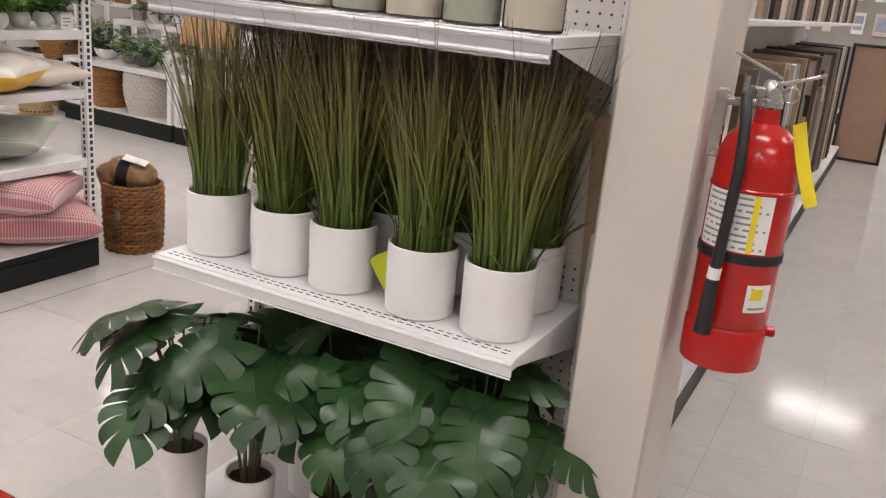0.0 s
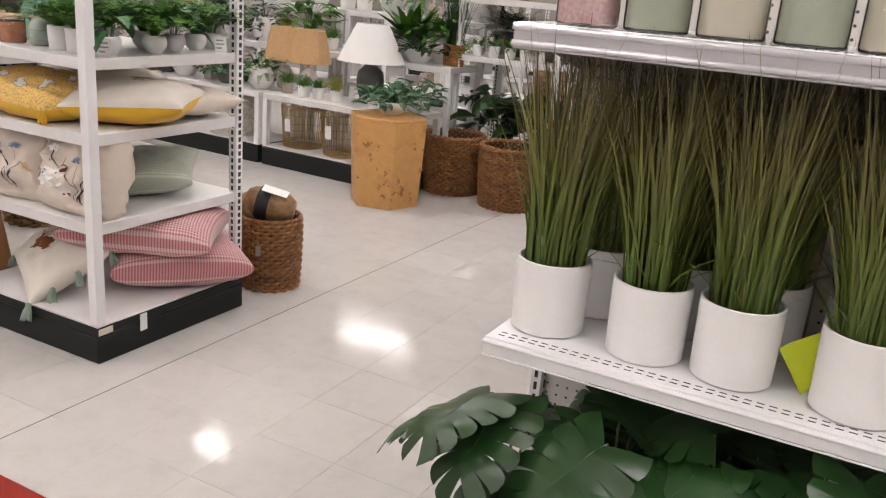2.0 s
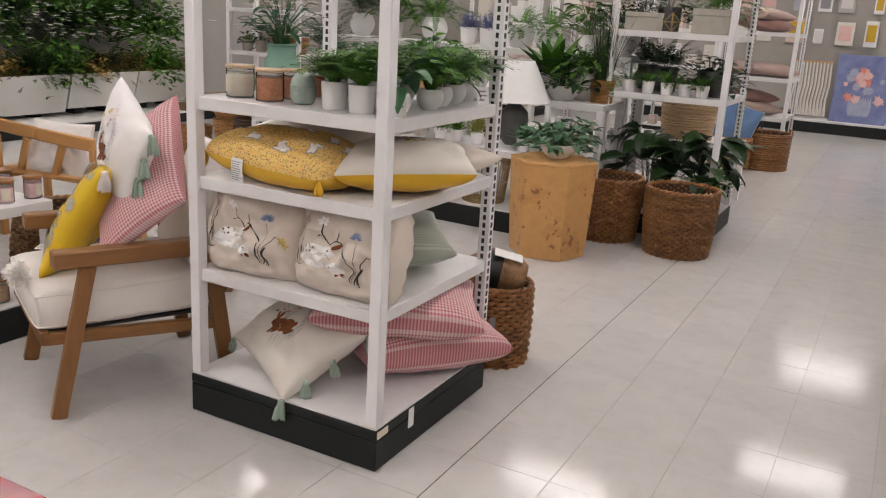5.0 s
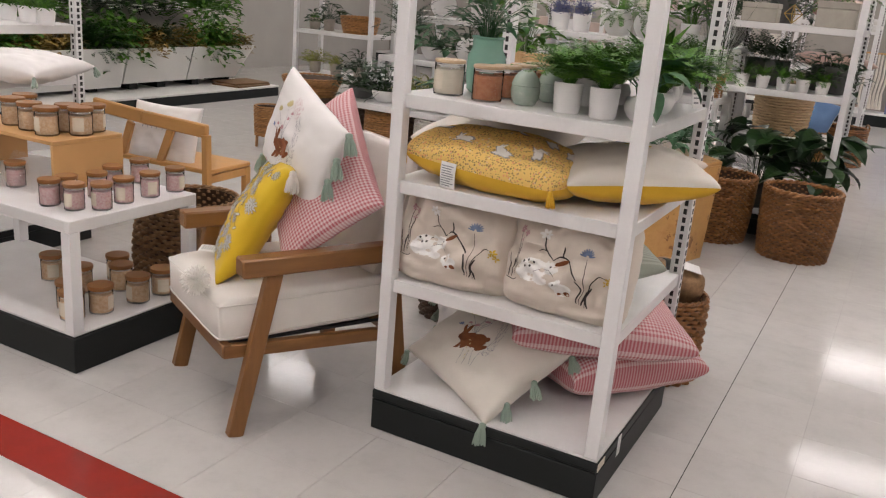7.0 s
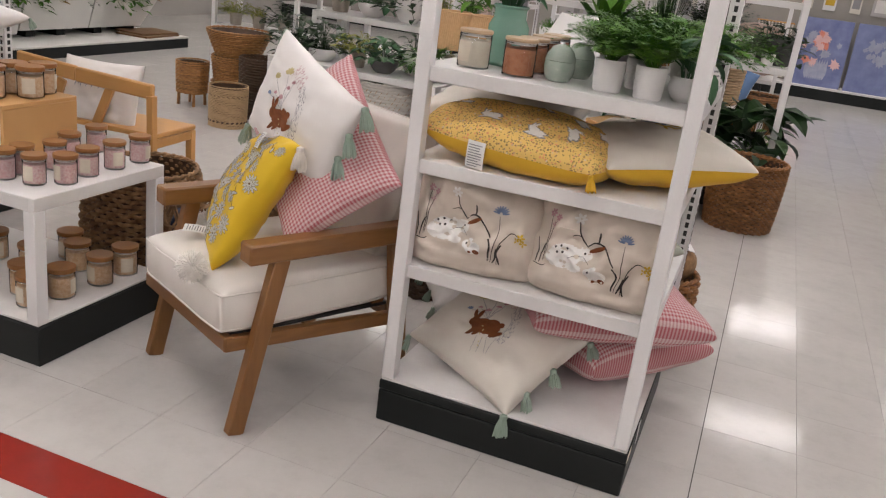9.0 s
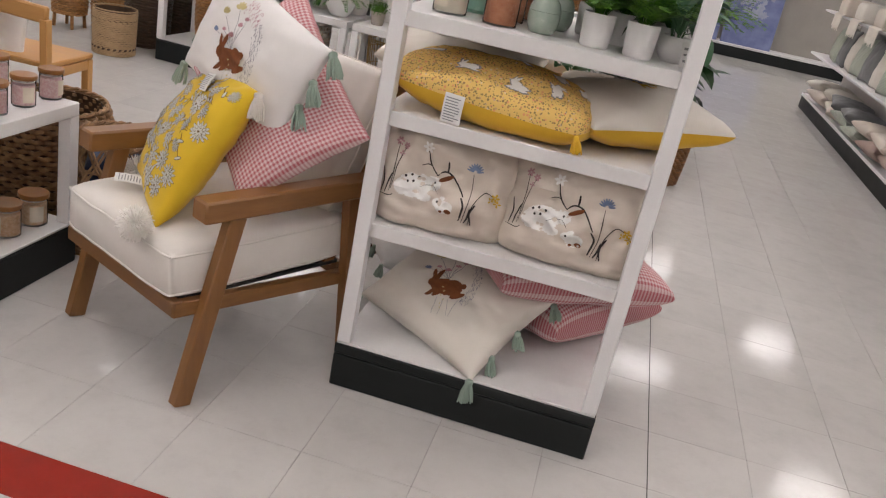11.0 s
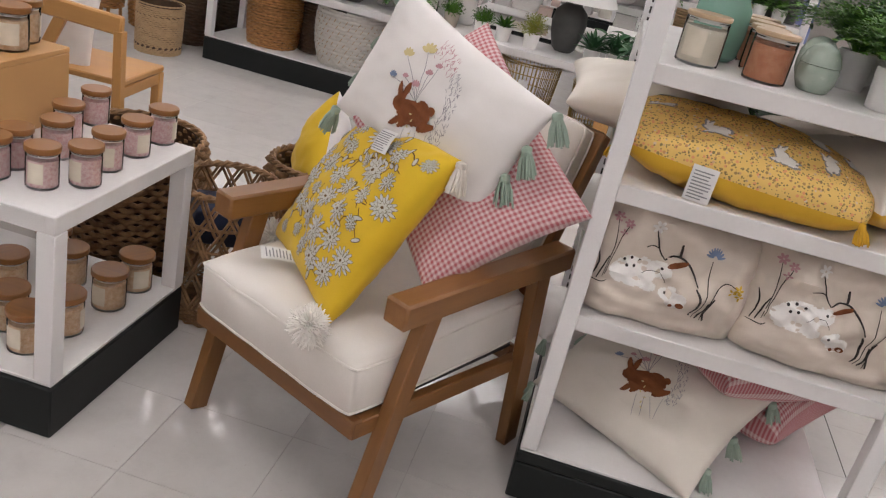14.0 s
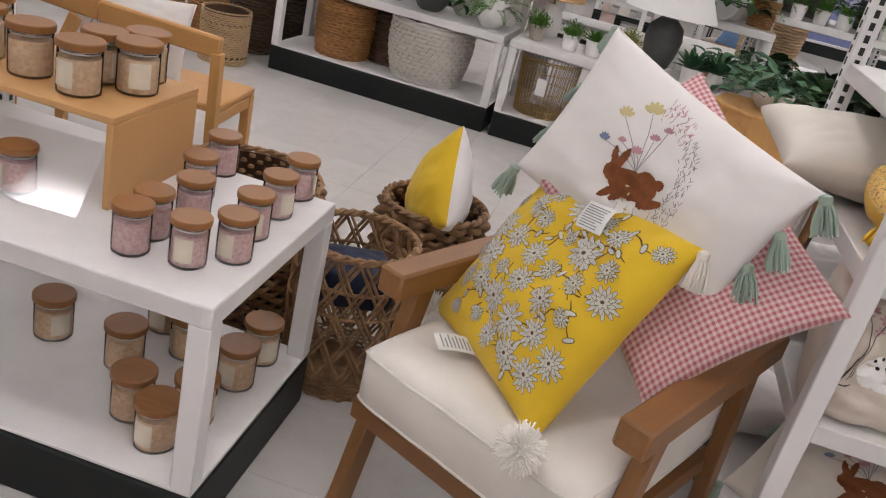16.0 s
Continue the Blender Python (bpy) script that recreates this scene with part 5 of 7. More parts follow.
# ---- fire extinguisher on the column ----
ext = thing("fire_extinguisher", "red fire extinguisher with black hose and yellow tag", "fire extinguisher", pose(-0.030, 1.667, 0.83, 0, 0, 12) @ Matrix.Scale(0.95, 4))
part("tank", Mesh().lathe([(0.066, 0.0), (0.076, 0.004), (0.078, 0.012), (0.078, 0.085), (0.074, 0.09), (0.0765, 0.095), (0.0765, 0.395), (0.074, 0.42), (0.064, 0.448), (0.045, 0.468), (0.024, 0.478), (0.022, 0.505), (0.001, 0.506)], 40), RED, ext)
for i, (z0, z1, a0, a1, mm) in enumerate(((0.245, 0.355, -165, -60, PAPER), (0.13, 0.185, -75, -35, PAPER))):
    n = 14
    vs = [(0.0772 * math.cos(radians(a)), 0.0772 * math.sin(radians(a)), z) for z in (z0, z1) for a in np.linspace(a0, a1, n)]
    lab = part("label", Mesh().add(vs, [(k, k + 1, n + k + 1, n + k) for k in range(n - 1)]), mm, ext, "white instruction label")
    gp = Mesh()
    for r in range(9 if i == 0 else 3):
        zz = z0 + 0.008 + (z1 - z0 - 0.016) * r / (8 if i == 0 else 2)
        b0, b1 = a0 + 6, a1 - 6 - 12 * (r % 3)
        vs = [(0.0775 * math.cos(radians(a)), 0.0775 * math.sin(radians(a)), z) for z in (zz - 0.0022, zz + 0.0022) for a in np.linspace(b0, b1, 8)]
        gp.add(vs, [(k, k + 1, 9 + k, 8 + k) for k in range(7)])
    part("print", gp, PRINT, lab)
vs = [(0.0779 * math.cos(radians(a)), 0.0779 * math.sin(radians(a)), z) for z in (0.245, 0.355) for a in (-88, -84, -80)]
part("stripe_sticker", Mesh().add(vs, [(0, 1, 4, 3), (1, 2, 5, 4)]), TAG_YELLOW, ext, "yellow sticker")
vs = [(0.0776 * math.cos(radians(a)), 0.0776 * math.sin(radians(a)), z) for z in (0.155, 0.178) for a in (-68, -62, -56, -50)]
part("mark_sticker", Mesh().add(vs, [(k, k + 1, 5 + k, 4 + k) for k in range(3)]), TAG_YELLOW, ext, "yellow mark")
part("strap", Mesh().lathe([(0.0768, 0.222), (0.0795, 0.223), (0.0795, 0.241), (0.0768, 0.242)], 40, cap=False), RUBBER, ext, "black strap")
part("weld_band", Mesh().lathe([(0.0765, 0.355), (0.0785, 0.357), (0.0785, 0.361), (0.0765, 0.363)], 40, cap=False), RED, ext)
part("valve", Mesh().lathe([(0.020, 0.505), (0.024, 0.508), (0.024, 0.520), (0.017, 0.524), (0.017, 0.548), (0.012, 0.556), (0.001, 0.557)], 20).bar((-0.04, 0, 0.532), (0.03, 0, 0.532), 0.022, 0.02), CHROME, ext)
part("gauge", Mesh().lathe([(0.013, -0.005), (0.015, 0.0), (0.015, 0.006), (0.001, 0.007)], 18, m=pose(0.01, -0.02, 0.532, 90)), CHROME, ext)
part("carry_handle", Mesh().bar((0.0, 0, 0.546), (0.085, -0.01, 0.575), 0.02, 0.006), CHROME, ext)
part("squeeze_lever", Mesh().bar((0.015, 0, 0.56), (-0.075, -0.01, 0.60), 0.02, 0.006), CHROME, ext)
part("pull_pin", Mesh().tube([(0.03 + 0.014 * math.cos(a), -0.028, 0.535 + 0.014 * math.sin(a)) for a in np.linspace(0, 6.0, 14)], 0.0018, 5), CHROME, ext)
part("hose", Mesh().tube([(-0.035, -0.005, 0.532), (-0.045, -0.05, 0.525), (-0.040, -0.082, 0.48), (-0.036, -0.093, 0.40), (-0.040, -0.094, 0.30), (-0.044, -0.093, 0.215)], 0.0105, 10), RUBBER, ext, "black rubber hose")
part("hose_collar", Mesh().tube([(-0.044, -0.093, 0.215), (-0.045, -0.093, 0.193)], 0.0125, 10), PAPER, ext)
part("nozzle", Mesh().tube([(-0.045, -0.093, 0.193), (-0.046, -0.094, 0.12), (-0.047, -0.095, 0.085)], [0.012, 0.015, 0.017], 12), RUBBER, ext, "black nozzle")
tg = Mesh()
tvs = [(0.0145 * (u - 0.5) * 2, 0.004 * math.sin(4 * v), -0.155 * v) for v in np.linspace(0, 1, 6) for u in (0, 1)]
tg.add(tvs, [(2 * i, 2 * i + 1, 2 * i + 3, 2 * i + 2) for i in range(5)])
tg.add([(p[0], p[1] - 0.001, p[2]) for p in tvs], [(2 * i, 2 * i + 2, 2 * i + 3, 2 * i + 1) for i in range(5)])
tag = part("inspection_tag", tg, TAG_YELLOW, ext, "yellow inspection tag", m=pose(0.052, -0.05, 0.49, -8, -16, 35))
part("foot_lug", Mesh().box(0.066, 0.094, -0.014, 0.014, 0.07, 0.085, 0.003), RED, ext)
part("wall_hook", Mesh().box(-0.1, -0.07, 0.02, 0.05, 0.40, 0.53, 0.003).box(-0.1, -0.01, 0.02, 0.045, 0.50, 0.515, 0.003), CHROME, ext)


# ---- pillow display shelf ----
UX, UY, UW, UD = -3.870, 2.022, 0.784, 0.787
S2, S3, S4 = 0.533, 0.857, 1.120
display_unit("white four-post display shelf on a black plinth", pose(UX, UY, 0), UW, UD, (S2, S3, S4), 1.95)
part("torn_sticker", Mesh().box(UX + UW, UX + UW + 0.0008, UY + 0.20, UY + 0.235, 0.07, 0.14, 0.0002), PAPER, bpy.data.objects["display_shelf"], "torn white sticker residue", m=pose(-UX, -UY, 0))
part("price_sticker", Mesh().box(UX + UW, UX + UW + 0.0008, UY + 0.005, UY + 0.07, 0.112, 0.138, 0.0002), LABEL_CREAM, bpy.data.objects["display_shelf"], "small yellowed price sticker", m=pose(-UX, -UY, 0))

r, c = cushion("cream lumbar pillow with felt rabbit and sage tassels", axes((-3.582, 2.262, 0.272), (0.385, -0.22, -0.046), (0.137, 0.204, 0.157)), (0.49, 0.36, 0.16), CREAM, seed=1, tassels=((0.985, -0.985, 0.075), (-1, -1, 0.06), (1, 1, 0.07), (1, -0.42, 0.065), (1, 0.2, 0.065), (-1, 0.2, 0.06)), tassel_mat=TASSEL, wrinkle=0.008)
bunny_motif(r, c, -0.025, 0.008, 0.142, ang=30)
cushion("pink gingham square pillow lying flat", pose(-3.285, 2.60, 0.25, 0, 2, 55), (0.57, 0.48, 0.215), PINK, seed=2, flat=0.30)
cushion("pink gingham square pillow stacked on another", pose(-3.30, 2.475, 0.408, 2, 2, 31.5), (0.60, 0.45, 0.19), PINK, seed=3, flat=0.30)
for k, (x, ang) in enumerate(((-3.666, 3), (-3.292, -4))):
    r, c = cushion("cream pillow with stitched white rabbits and meadow flowers", pose(x, 2.17, S2 + 0.145, 76, 0, ang), (0.385, 0.318, 0.22), LINEN, seed=5 + k, pinch=-0.02, wrinkle=0.026, flat=0.30, pleats=0.018, corner=0.055)
    meadow_motif(r, c)
cushion("sage striped square pillow lying on the shelf", pose(-3.38, 2.53, S2 + 0.085, 6, -6, 40), (0.42, 0.42, 0.16), SAGE_STRIPE, seed=8)
cushion("plain white pillow at the back of the shelf", pose(-3.72, 2.64, S2 + 0.075, 0, 3, 22), (0.46, 0.42, 0.14), SNOW, seed=9)
r, c = cushion("yellow lumbar pillow printed with small white rabbits", pose(-3.575, 2.205, S3 + 0.080, 5, 3, -6), (0.52, 0.31, 0.165), DITSY, MUSTARD, seed=10, pinch=-0.10, corner=0.04, tassels=((-1, -0.9, 0.055), (1, -0.95, 0.05)), tassel_mat=MUSTARD, flat=0.36, wrinkle=0.009)
for x, y, s, turn in ((-0.19, -0.01, 0.036, 6), (-0.11, 0.10, 0.034, 0), (0.02, 0.06, 0.036, -6), (-0.075, -0.085, 0.038, 4), (0.065, -0.10, 0.038, -8), (0.135, 0.05, 0.036, -48), (0.15, -0.06, 0.036, -62), (0.205, 0.03, 0.034, -70), (0.06, 0.14, 0.032, 0), (-0.2, 0.12, 0.032, 10), (0.18, 0.13, 0.032, -40)):
    go, g = Mesh(), Mesh()
    ct = Turned(c, x, y, turn)
    bunny(ct, go, x, y, s * 1.2, 0.0008, -1, 26)
    bunny(ct, g, x, y, s, 0.0018, -1, 26)
    part("printed_rabbit", g, THREAD_WHITE, r)
    part("printed_outline", go, PRINT, r)
care_tag(r, c, -0.3, -1, 0.055, 0.078, drop=axes((-0.07, -0.176, -0.066), (1, 0, 0.02), (0, 0.06, 1)))
r, c = cushion("cream and mustard two-tone pillow lying on the shelf", pose(-3.225, 2.36, S3 + 0.082, 0, -3, 32), (0.44, 0.42, 0.165), CREAM, MUSTARD, seed=11, flat=0.34)
g, gb, gg = Mesh(), Mesh(), Mesh()
for k in range(6):
    c.patch(gb, 0.02 + 0.03 * math.cos(k), 0.03 + 0.02 * math.sin(2 * k), 0.03, 0.008, 50 * k, 0.0015, 8)
    c.patch(gg, 0.03 + 0.03 * math.cos(k + 2), -0.02 + 0.02 * math.sin(2 * k), 0.02, 0.007, 40 * k, 0.002, 8)
    c.stroke(g, [(-0.06 + 0.022 * k, 0.085), (-0.055 + 0.022 * k, 0.11)], 0.007, 0.002)
part("lettering_bars", g, DARK_PRINT, r)
part("blue_embroidery", gb, THREAD_BLUE, r)
part("gold_embroidery", gg, THREAD_GOLD, r)
cushion("cream pillow sticking out at the back of the shelf", pose(-3.755, 2.59, S3 + 0.085, 4, 0, 3), (0.50, 0.42, 0.16), CREAM, seed=12)
cushion("plain linen pillow at the back of the shelf", pose(-3.28, 2.66, S3 + 0.06, 3, 0, -6), (0.40, 0.30, 0.11), LINEN, seed=13)

cushion("white pillow with sage tassels lying at the back of the deck", pose(-3.80, 2.68, 0.215, 0, 6, 30), (0.36, 0.32, 0.13), SNOW, seed=14, tassels=((-1, -1, 0.05), (-1, 1, 0.05), (-1, 0, 0.05)), tassel_mat=TASSEL)
for k, (x, y, wax, rr, hh) in enumerate(((-3.745, 2.150, WAX_CREAM, 0.046, 0.094), (-3.606, 2.132, WAX_RUST, 0.045, 0.092), (-3.603, 2.255, WAX_RUST, 0.042, 0.088), (-3.60, 2.37, WAX_RUST, 0.042, 0.088), (-3.595, 2.48, WAX_RUST, 0.042, 0.088))):
    j = jar_candle("wide glass candle with pale wooden lid" if k == 0 else "rust patterned glass candle with pale wooden lid", wax, rr, hh, LID_PALE, 0.012, rr * 1.03, label_mat=LABEL_CREAM if k == 0 else None, name="large_candle_jar")
    j.matrix_basis = pose(x, y, S4, 0, 0, -15)
for x, y in ((-3.500, 2.168), (-3.478, 2.315)):
    e = thing("egg_jar", "sage glazed egg-shaped ceramic jar", "jar", pose(x, y, S4))
    part("bowl", Mesh().lathe([(0.026, 0.0), (0.033, 0.004), (0.041, 0.022), (0.043, 0.042), (0.041, 0.056)], 28), SAGE, e)
    part("lid", Mesh().lathe([(0.0425, 0.057), (0.041, 0.064), (0.035, 0.08), (0.024, 0.094), (0.01, 0.101), (0.001, 0.102)], 28), SAGE, e)
vz = thing("flower_vase", "teal glazed jar vase of white wildflowers", "vase", pose(-3.705, 2.315, S4))
part("jar", Mesh().lathe([(0.045, 0), (0.056, 0.01), (0.062, 0.06), (0.060, 0.115), (0.048, 0.138), (0.048, 0.165), (0.054, 0.172), (0.050, 0.175), (0.044, 0.165), (0.044, 0.14)], 32), TEAL, vz)
part("greenery", leafy_mesh(70, 0.12, 0.20, 0.17, 0.05, 0.02, 77), LEAF_BLUE, vz, smooth=None)
gf, rnd = Mesh(), random.Random(5)
for k in range(130):
    p = Vector((rnd.gauss(0, 0.075), rnd.gauss(0, 0.075), 0.205 + 0.22 * rnd.random()))
    for i in range(6):
        a = i * 1.05 + k
        leaf_blade(gf, p, (math.cos(a), math.sin(a), 0.35), (0, 0, 1), 0.019, 0.012, 0.5, n=2)
part("blossoms", gf, PETAL, vz, smooth=None)

P_STRAIGHT, P_ROUND, P_BOWL = (0.037, 0.042, 0.085, 0.0), (0.026, 0.038, 0.066, 0.012), (0.05, 0.095, 0.075, 0.012)
for k, (x, y) in enumerate(((-3.358, 2.140), (-3.246, 2.124), (-3.390, 2.36), (-3.300, 2.30))):
    potted("artificial fern in a straight white pot", pose(x, y, S4, 0, 0, 70 * k), P_STRAIGHT, POT, leaves("fern", LEAF, r=0.06, h=0.155, fronds=90, z0=0.075, seed=k % 2, width=0.030, low=0.95, leaflets=12), LEAF, group="ferns on the top shelf")
for k, (x, y) in enumerate(((-3.160, 2.185), (-3.165, 2.40), (-3.20, 2.53), (-3.215, 2.66), (-3.23, 2.77), (-3.33, 2.50))):
    kind = k % 2
    potted("artificial broad-leaf plant in a small rounded white pot" if kind == 0 else "artificial fern in a small rounded white pot", pose(x, y, S4, 0, 0, 50 * k), P_ROUND, POT,
           leaves("leafy", LEAF_BLUE, n=13, r=0.07, h=0.15, z0=0.06, leaf=0.10, width=0.062, seed=3, droop=1.1) if kind == 0 else leaves("fern", LEAF, r=0.08, h=0.24, fronds=100, z0=0.058, seed=4, width=0.036, low=1.0, leaflets=14),
           LEAF_BLUE if kind == 0 else LEAF, group="rounded pots on the top shelf")
for x, y, a in ((-3.118, 2.125, 30), (-3.115, 2.70, 60)):
    s = thing("shelf_sign", "small price card in a clear stand", "sign", pose(x, y, S4, -12, 0, a))
    part("card", Mesh().box(-0.024, 0.024, -0.001, 0.001, 0.0, 0.062, 0.0003), PAPER, s)
    part("print", Mesh().box(-0.017, 0.012, -0.0018, -0.0012, 0.044, 0.05, 0.0001).box(-0.017, 0.016, -0.0018, -0.0012, 0.03, 0.035, 0.0001).box(-0.017, 0.004, -0.0018, -0.0012, 0.014, 0.02, 0.0001), PRINT, s)

# basket with a rolled jute rug beside the shelf
woven_basket("round brown woven basket holding rolled throws", pose(-3.185, 3.115, 0), 0.132, 0.14, 0.345, WICKER, 19, 18, belly=0.004, handles=False, amp=0.007)
rug = thing("rolled_throw", "tan woven throw rolled with a dark paper band", "throw", pose(-3.185, 3.11, 0.345))
roll = Mesh()
for k, (a, dx, dz) in enumerate(((24, 0.0, 0.05), (10, -0.08, 0.035))):
    cx = [(-0.11 + 0.028 * i, 0.0, 0.0) for i in range(9)]
    mm = pose(dx, 0.0, dz, 0, 10 - 26 * k, a + 50 * k)
    roll.tube([mm @ Vector(p) for p in cx], [0.055, 0.072, 0.076, 0.078, 0.078, 0.078, 0.076, 0.07, 0.05], 18)
part("roll", roll, SEAGRASS, rug, smooth=60)
part("band", Mesh().tube([pose(0, 0, 0.05, 0, 10, 24) @ Vector((-0.055 + 0.03 * i, 0, 0)) for i in range(3)], 0.081, 18), RUBBER, rug, "dark paper band", smooth=60)
part("band_label", Mesh().box(-0.06, 0.06, -0.03, 0.03, 0.080, 0.083, 0.0005), PAPER, rug, "white printed label", m=pose(0.02, -0.01, 0.052, 14, 14, 28))
part("basket_tag", Mesh().box(-0.012, 0.012, -0.001, 0.001, -0.16, -0.11, 0.0003), PRINT, rug, "small grey hang tag", m=pose(0.05, -0.142, 0, 0, 0, 20))


# ---- armchair ----
CH = pose(-4.444, 1.847, 0, 0, 0, -27.8)
chair = thing("armchair", "acacia wood armchair with ivory cushions", "armchair", CH)
for s in (-1, 1):
    part("armrest", Mesh().box(s * 0.285 - 0.032, s * 0.285 + 0.032, 0.012, 0.64, 0.538, 0.598, 0.006), WALNUT, chair)
    part("front_leg", Mesh().bar((s * 0.288, 0.0, 0.0), (s * 0.288, 0.125, 0.54), 0.034, 0.052, up=(0, 1, 0)), WALNUT_Z, chair)
    part("rear_leg", Mesh().bar((s * 0.285, 0.615, 0.0), (s * 0.285, 0.545, 0.54), 0.034, 0.056, up=(0, 1, 0)), WALNUT_Z, chair)
    part("side_rail", Mesh().bar((s * 0.262, -0.03, 0.288), (s * 0.262, 0.60, 0.256), 0.028, 0.044), WALNUT, chair)
    part("back_post", Mesh().bar((s * 0.235, 0.52, 0.30), (s * 0.235, 0.765, 0.86), 0.026, 0.042, up=(0, 1, 0)), WALNUT_Z, chair)
part("front_rail", Mesh().box(-0.276, 0.276, -0.036, -0.006, 0.268, 0.314, 0.004), WALNUT_X, chair)
part("rear_rail", Mesh().box(-0.25, 0.25, 0.56, 0.588, 0.25, 0.30, 0.005), WALNUT_X, chair)
part("back_rail", Mesh().bar((-0.235, 0.755, 0.84), (0.235, 0.755, 0.84), 0.026, 0.05), WALNUT_X, chair)
part("seat_board", Mesh().box(-0.25, 0.25, -0.02, 0.56, 0.300, 0.312, 0.002), RUBBER, chair, "dark seat webbing")


def slab_cushion(w, d, h, seed, r=0.035, n=22):
    """A boxy foam cushion with soft edges and a slight crown."""
    g = Mesh()
    idx = {}
    q = [2 * i / n - 1 for i in range(n + 1)]

    def pt(u, v, s):
        e = (abs(u) ** 14 + abs(v) ** 14) ** (1 / 14)
        k = 1 - 0.030 * abs(u * v) ** 9 + 0.004 * (1 - (u * v) ** 2) * (s > 0)
        x, y = w / 2 * u * k, d / 2 * v * k
        edge = max(0.0, 1 - max(0.0, (e - 0.86) / 0.14) ** 2) ** 0.5
        crown = 0.009 * (1 - u * u) * (1 - v * v)
        z = s * ((h / 2 - r) + r * edge + crown) + 0.0035 * noise.noise(Vector((u * 3, v * 3, seed + s)))
        return (x, y, z)

    for s in (1, -1):
        for i in range(n + 1):
            for j in range(n + 1):
                idx[s, i, j] = len(g.v)
                g.v.append(pt(math.copysign(abs(q[i]) ** 0.7, q[i]), math.copysign(abs(q[j]) ** 0.7, q[j]), s))
        for i in range(n):
            for j in range(n):
                f = (idx[s, i, j], idx[s, i + 1, j], idx[s, i + 1, j + 1], idx[s, i, j + 1])
                g.f.append(f if s > 0 else tuple(reversed(f)))
                g.mi.append(0)
    rim = [(i, 0) for i in range(n)] + [(n, j) for j in range(n)] + [(n - i, n) for i in range(n)] + [(0, n - j) for j in range(n)]
    for k in range(len(rim)):
        a, b = rim[k], rim[(k + 1) % len(rim)]
        g.f.append((idx[1, a[0], a[1]], idx[-1, a[0], a[1]], idx[-1, b[0], b[1]], idx[1, b[0], b[1]]))
        g.mi.append(0)
    pipe = Mesh()
    for s in (-1, 1):
        pts = [Vector(pt(math.copysign(abs(q[i]) ** 0.7, q[i]), math.copysign(abs(q[j]) ** 0.7, q[j]), s)) * 1.002 for i, j in rim]
        pipe.tube(pts, 0.0032, 5, closed=True)
    return g, pipe


g, gp = slab_cushion(0.536, 0.62, 0.148, 3, 0.020, 34)
s = part("seat_cushion", g, SEAT, chair, "ivory fabric seat cushion", 70, pose(0, 0.262, 0.389, 1.0))
part("piping", gp, SEAT, s)
g, gp = slab_cushion(0.46, 0.46, 0.12, 5)
s = part("back_cushion", g, SEAT, chair, "ivory fabric back cushion", 70, pose(0, 0.62, 0.665, 68))
part("piping", gp, SEAT, s)

m = axes((-4.190, 2.120, 0.800), (0.372, -0.334, -0.303), (0.33, 0.14, 0.30))
cushion("pink gingham square pillow leaning on the armchair", m, (0.57, 0.40, 0.15), PINK, seed=21)
m = axes((-4.260, 2.112, 0.892), (0.398, -0.240, -0.137), (0.126, 0.004, 0.314))
r, c = cushion("white lumbar pillow with brown felt rabbit and sage tassels", m, (0.51, 0.345, 0.15), SNOW, seed=22,
               tassels=((1, 1, 0.075), (1, 0.45, 0.075), (1, 0.0, 0.075), (1, -0.45, 0.075), (1, -1, 0.075), (-1, 1, 0.06), (-1, 0.3, 0.06), (-1, -0.3, 0.06), (-1, -1, 0.075)), tassel_mat=TASSEL, flat=0.42)
bunny_motif(r, c, -0.02, 0.012, 0.15)
m = axes((-4.382, 2.042, 0.650), (0.262, -0.350, 0.007), (0.150, 0.135, 0.330))
r, c = cushion("yellow pillow printed with white chrysanthemums", m, (0.46, 0.45, 0.15), SUN, seed=23, flat=0.38, wrinkle=0.010)
bloom_print(r, c)
care_tag(r, c, 0.22, 0.58, 0.075, 0.055, 10)
care_tag(r, c, -0.9, -0.75, 0.052, 0.085, 100, drop=m.inverted() @ pose(-4.492, 1.992, 0.490, 6, -4, 118))
inv = m.to_3x3().inverted()
for u, v, kind in ((1, 1, "t"), (-0.98, -1.02, "p"), (1.0, -1.0, "p")):
    down = (inv @ Vector((0.0, -0.1, -1))).normalized()
    q = Vector((0, 0, -1)).rotation_difference(down).to_matrix().to_4x4()
    q.translation = c.at(u, v) + (Vector((0, 0, 0.01)) if kind == "p" else Vector())
    if kind == "t" and u > 0 and v > 0:
        part("tassel", tassel_mesh(0.075, 0.02, 91, 60), TASSEL_WHITE, r, "ivory tassel", m=q)
    elif kind == "p":
        spot = m.inverted() @ Vector((-4.352, 1.712, 0.492)) if u > 0 else q.translation + down * 0.004
        part("pompom", pompom_mesh(0.045, 8), POMPOM, r, "ivory pompom", m=Matrix.Translation(spot))


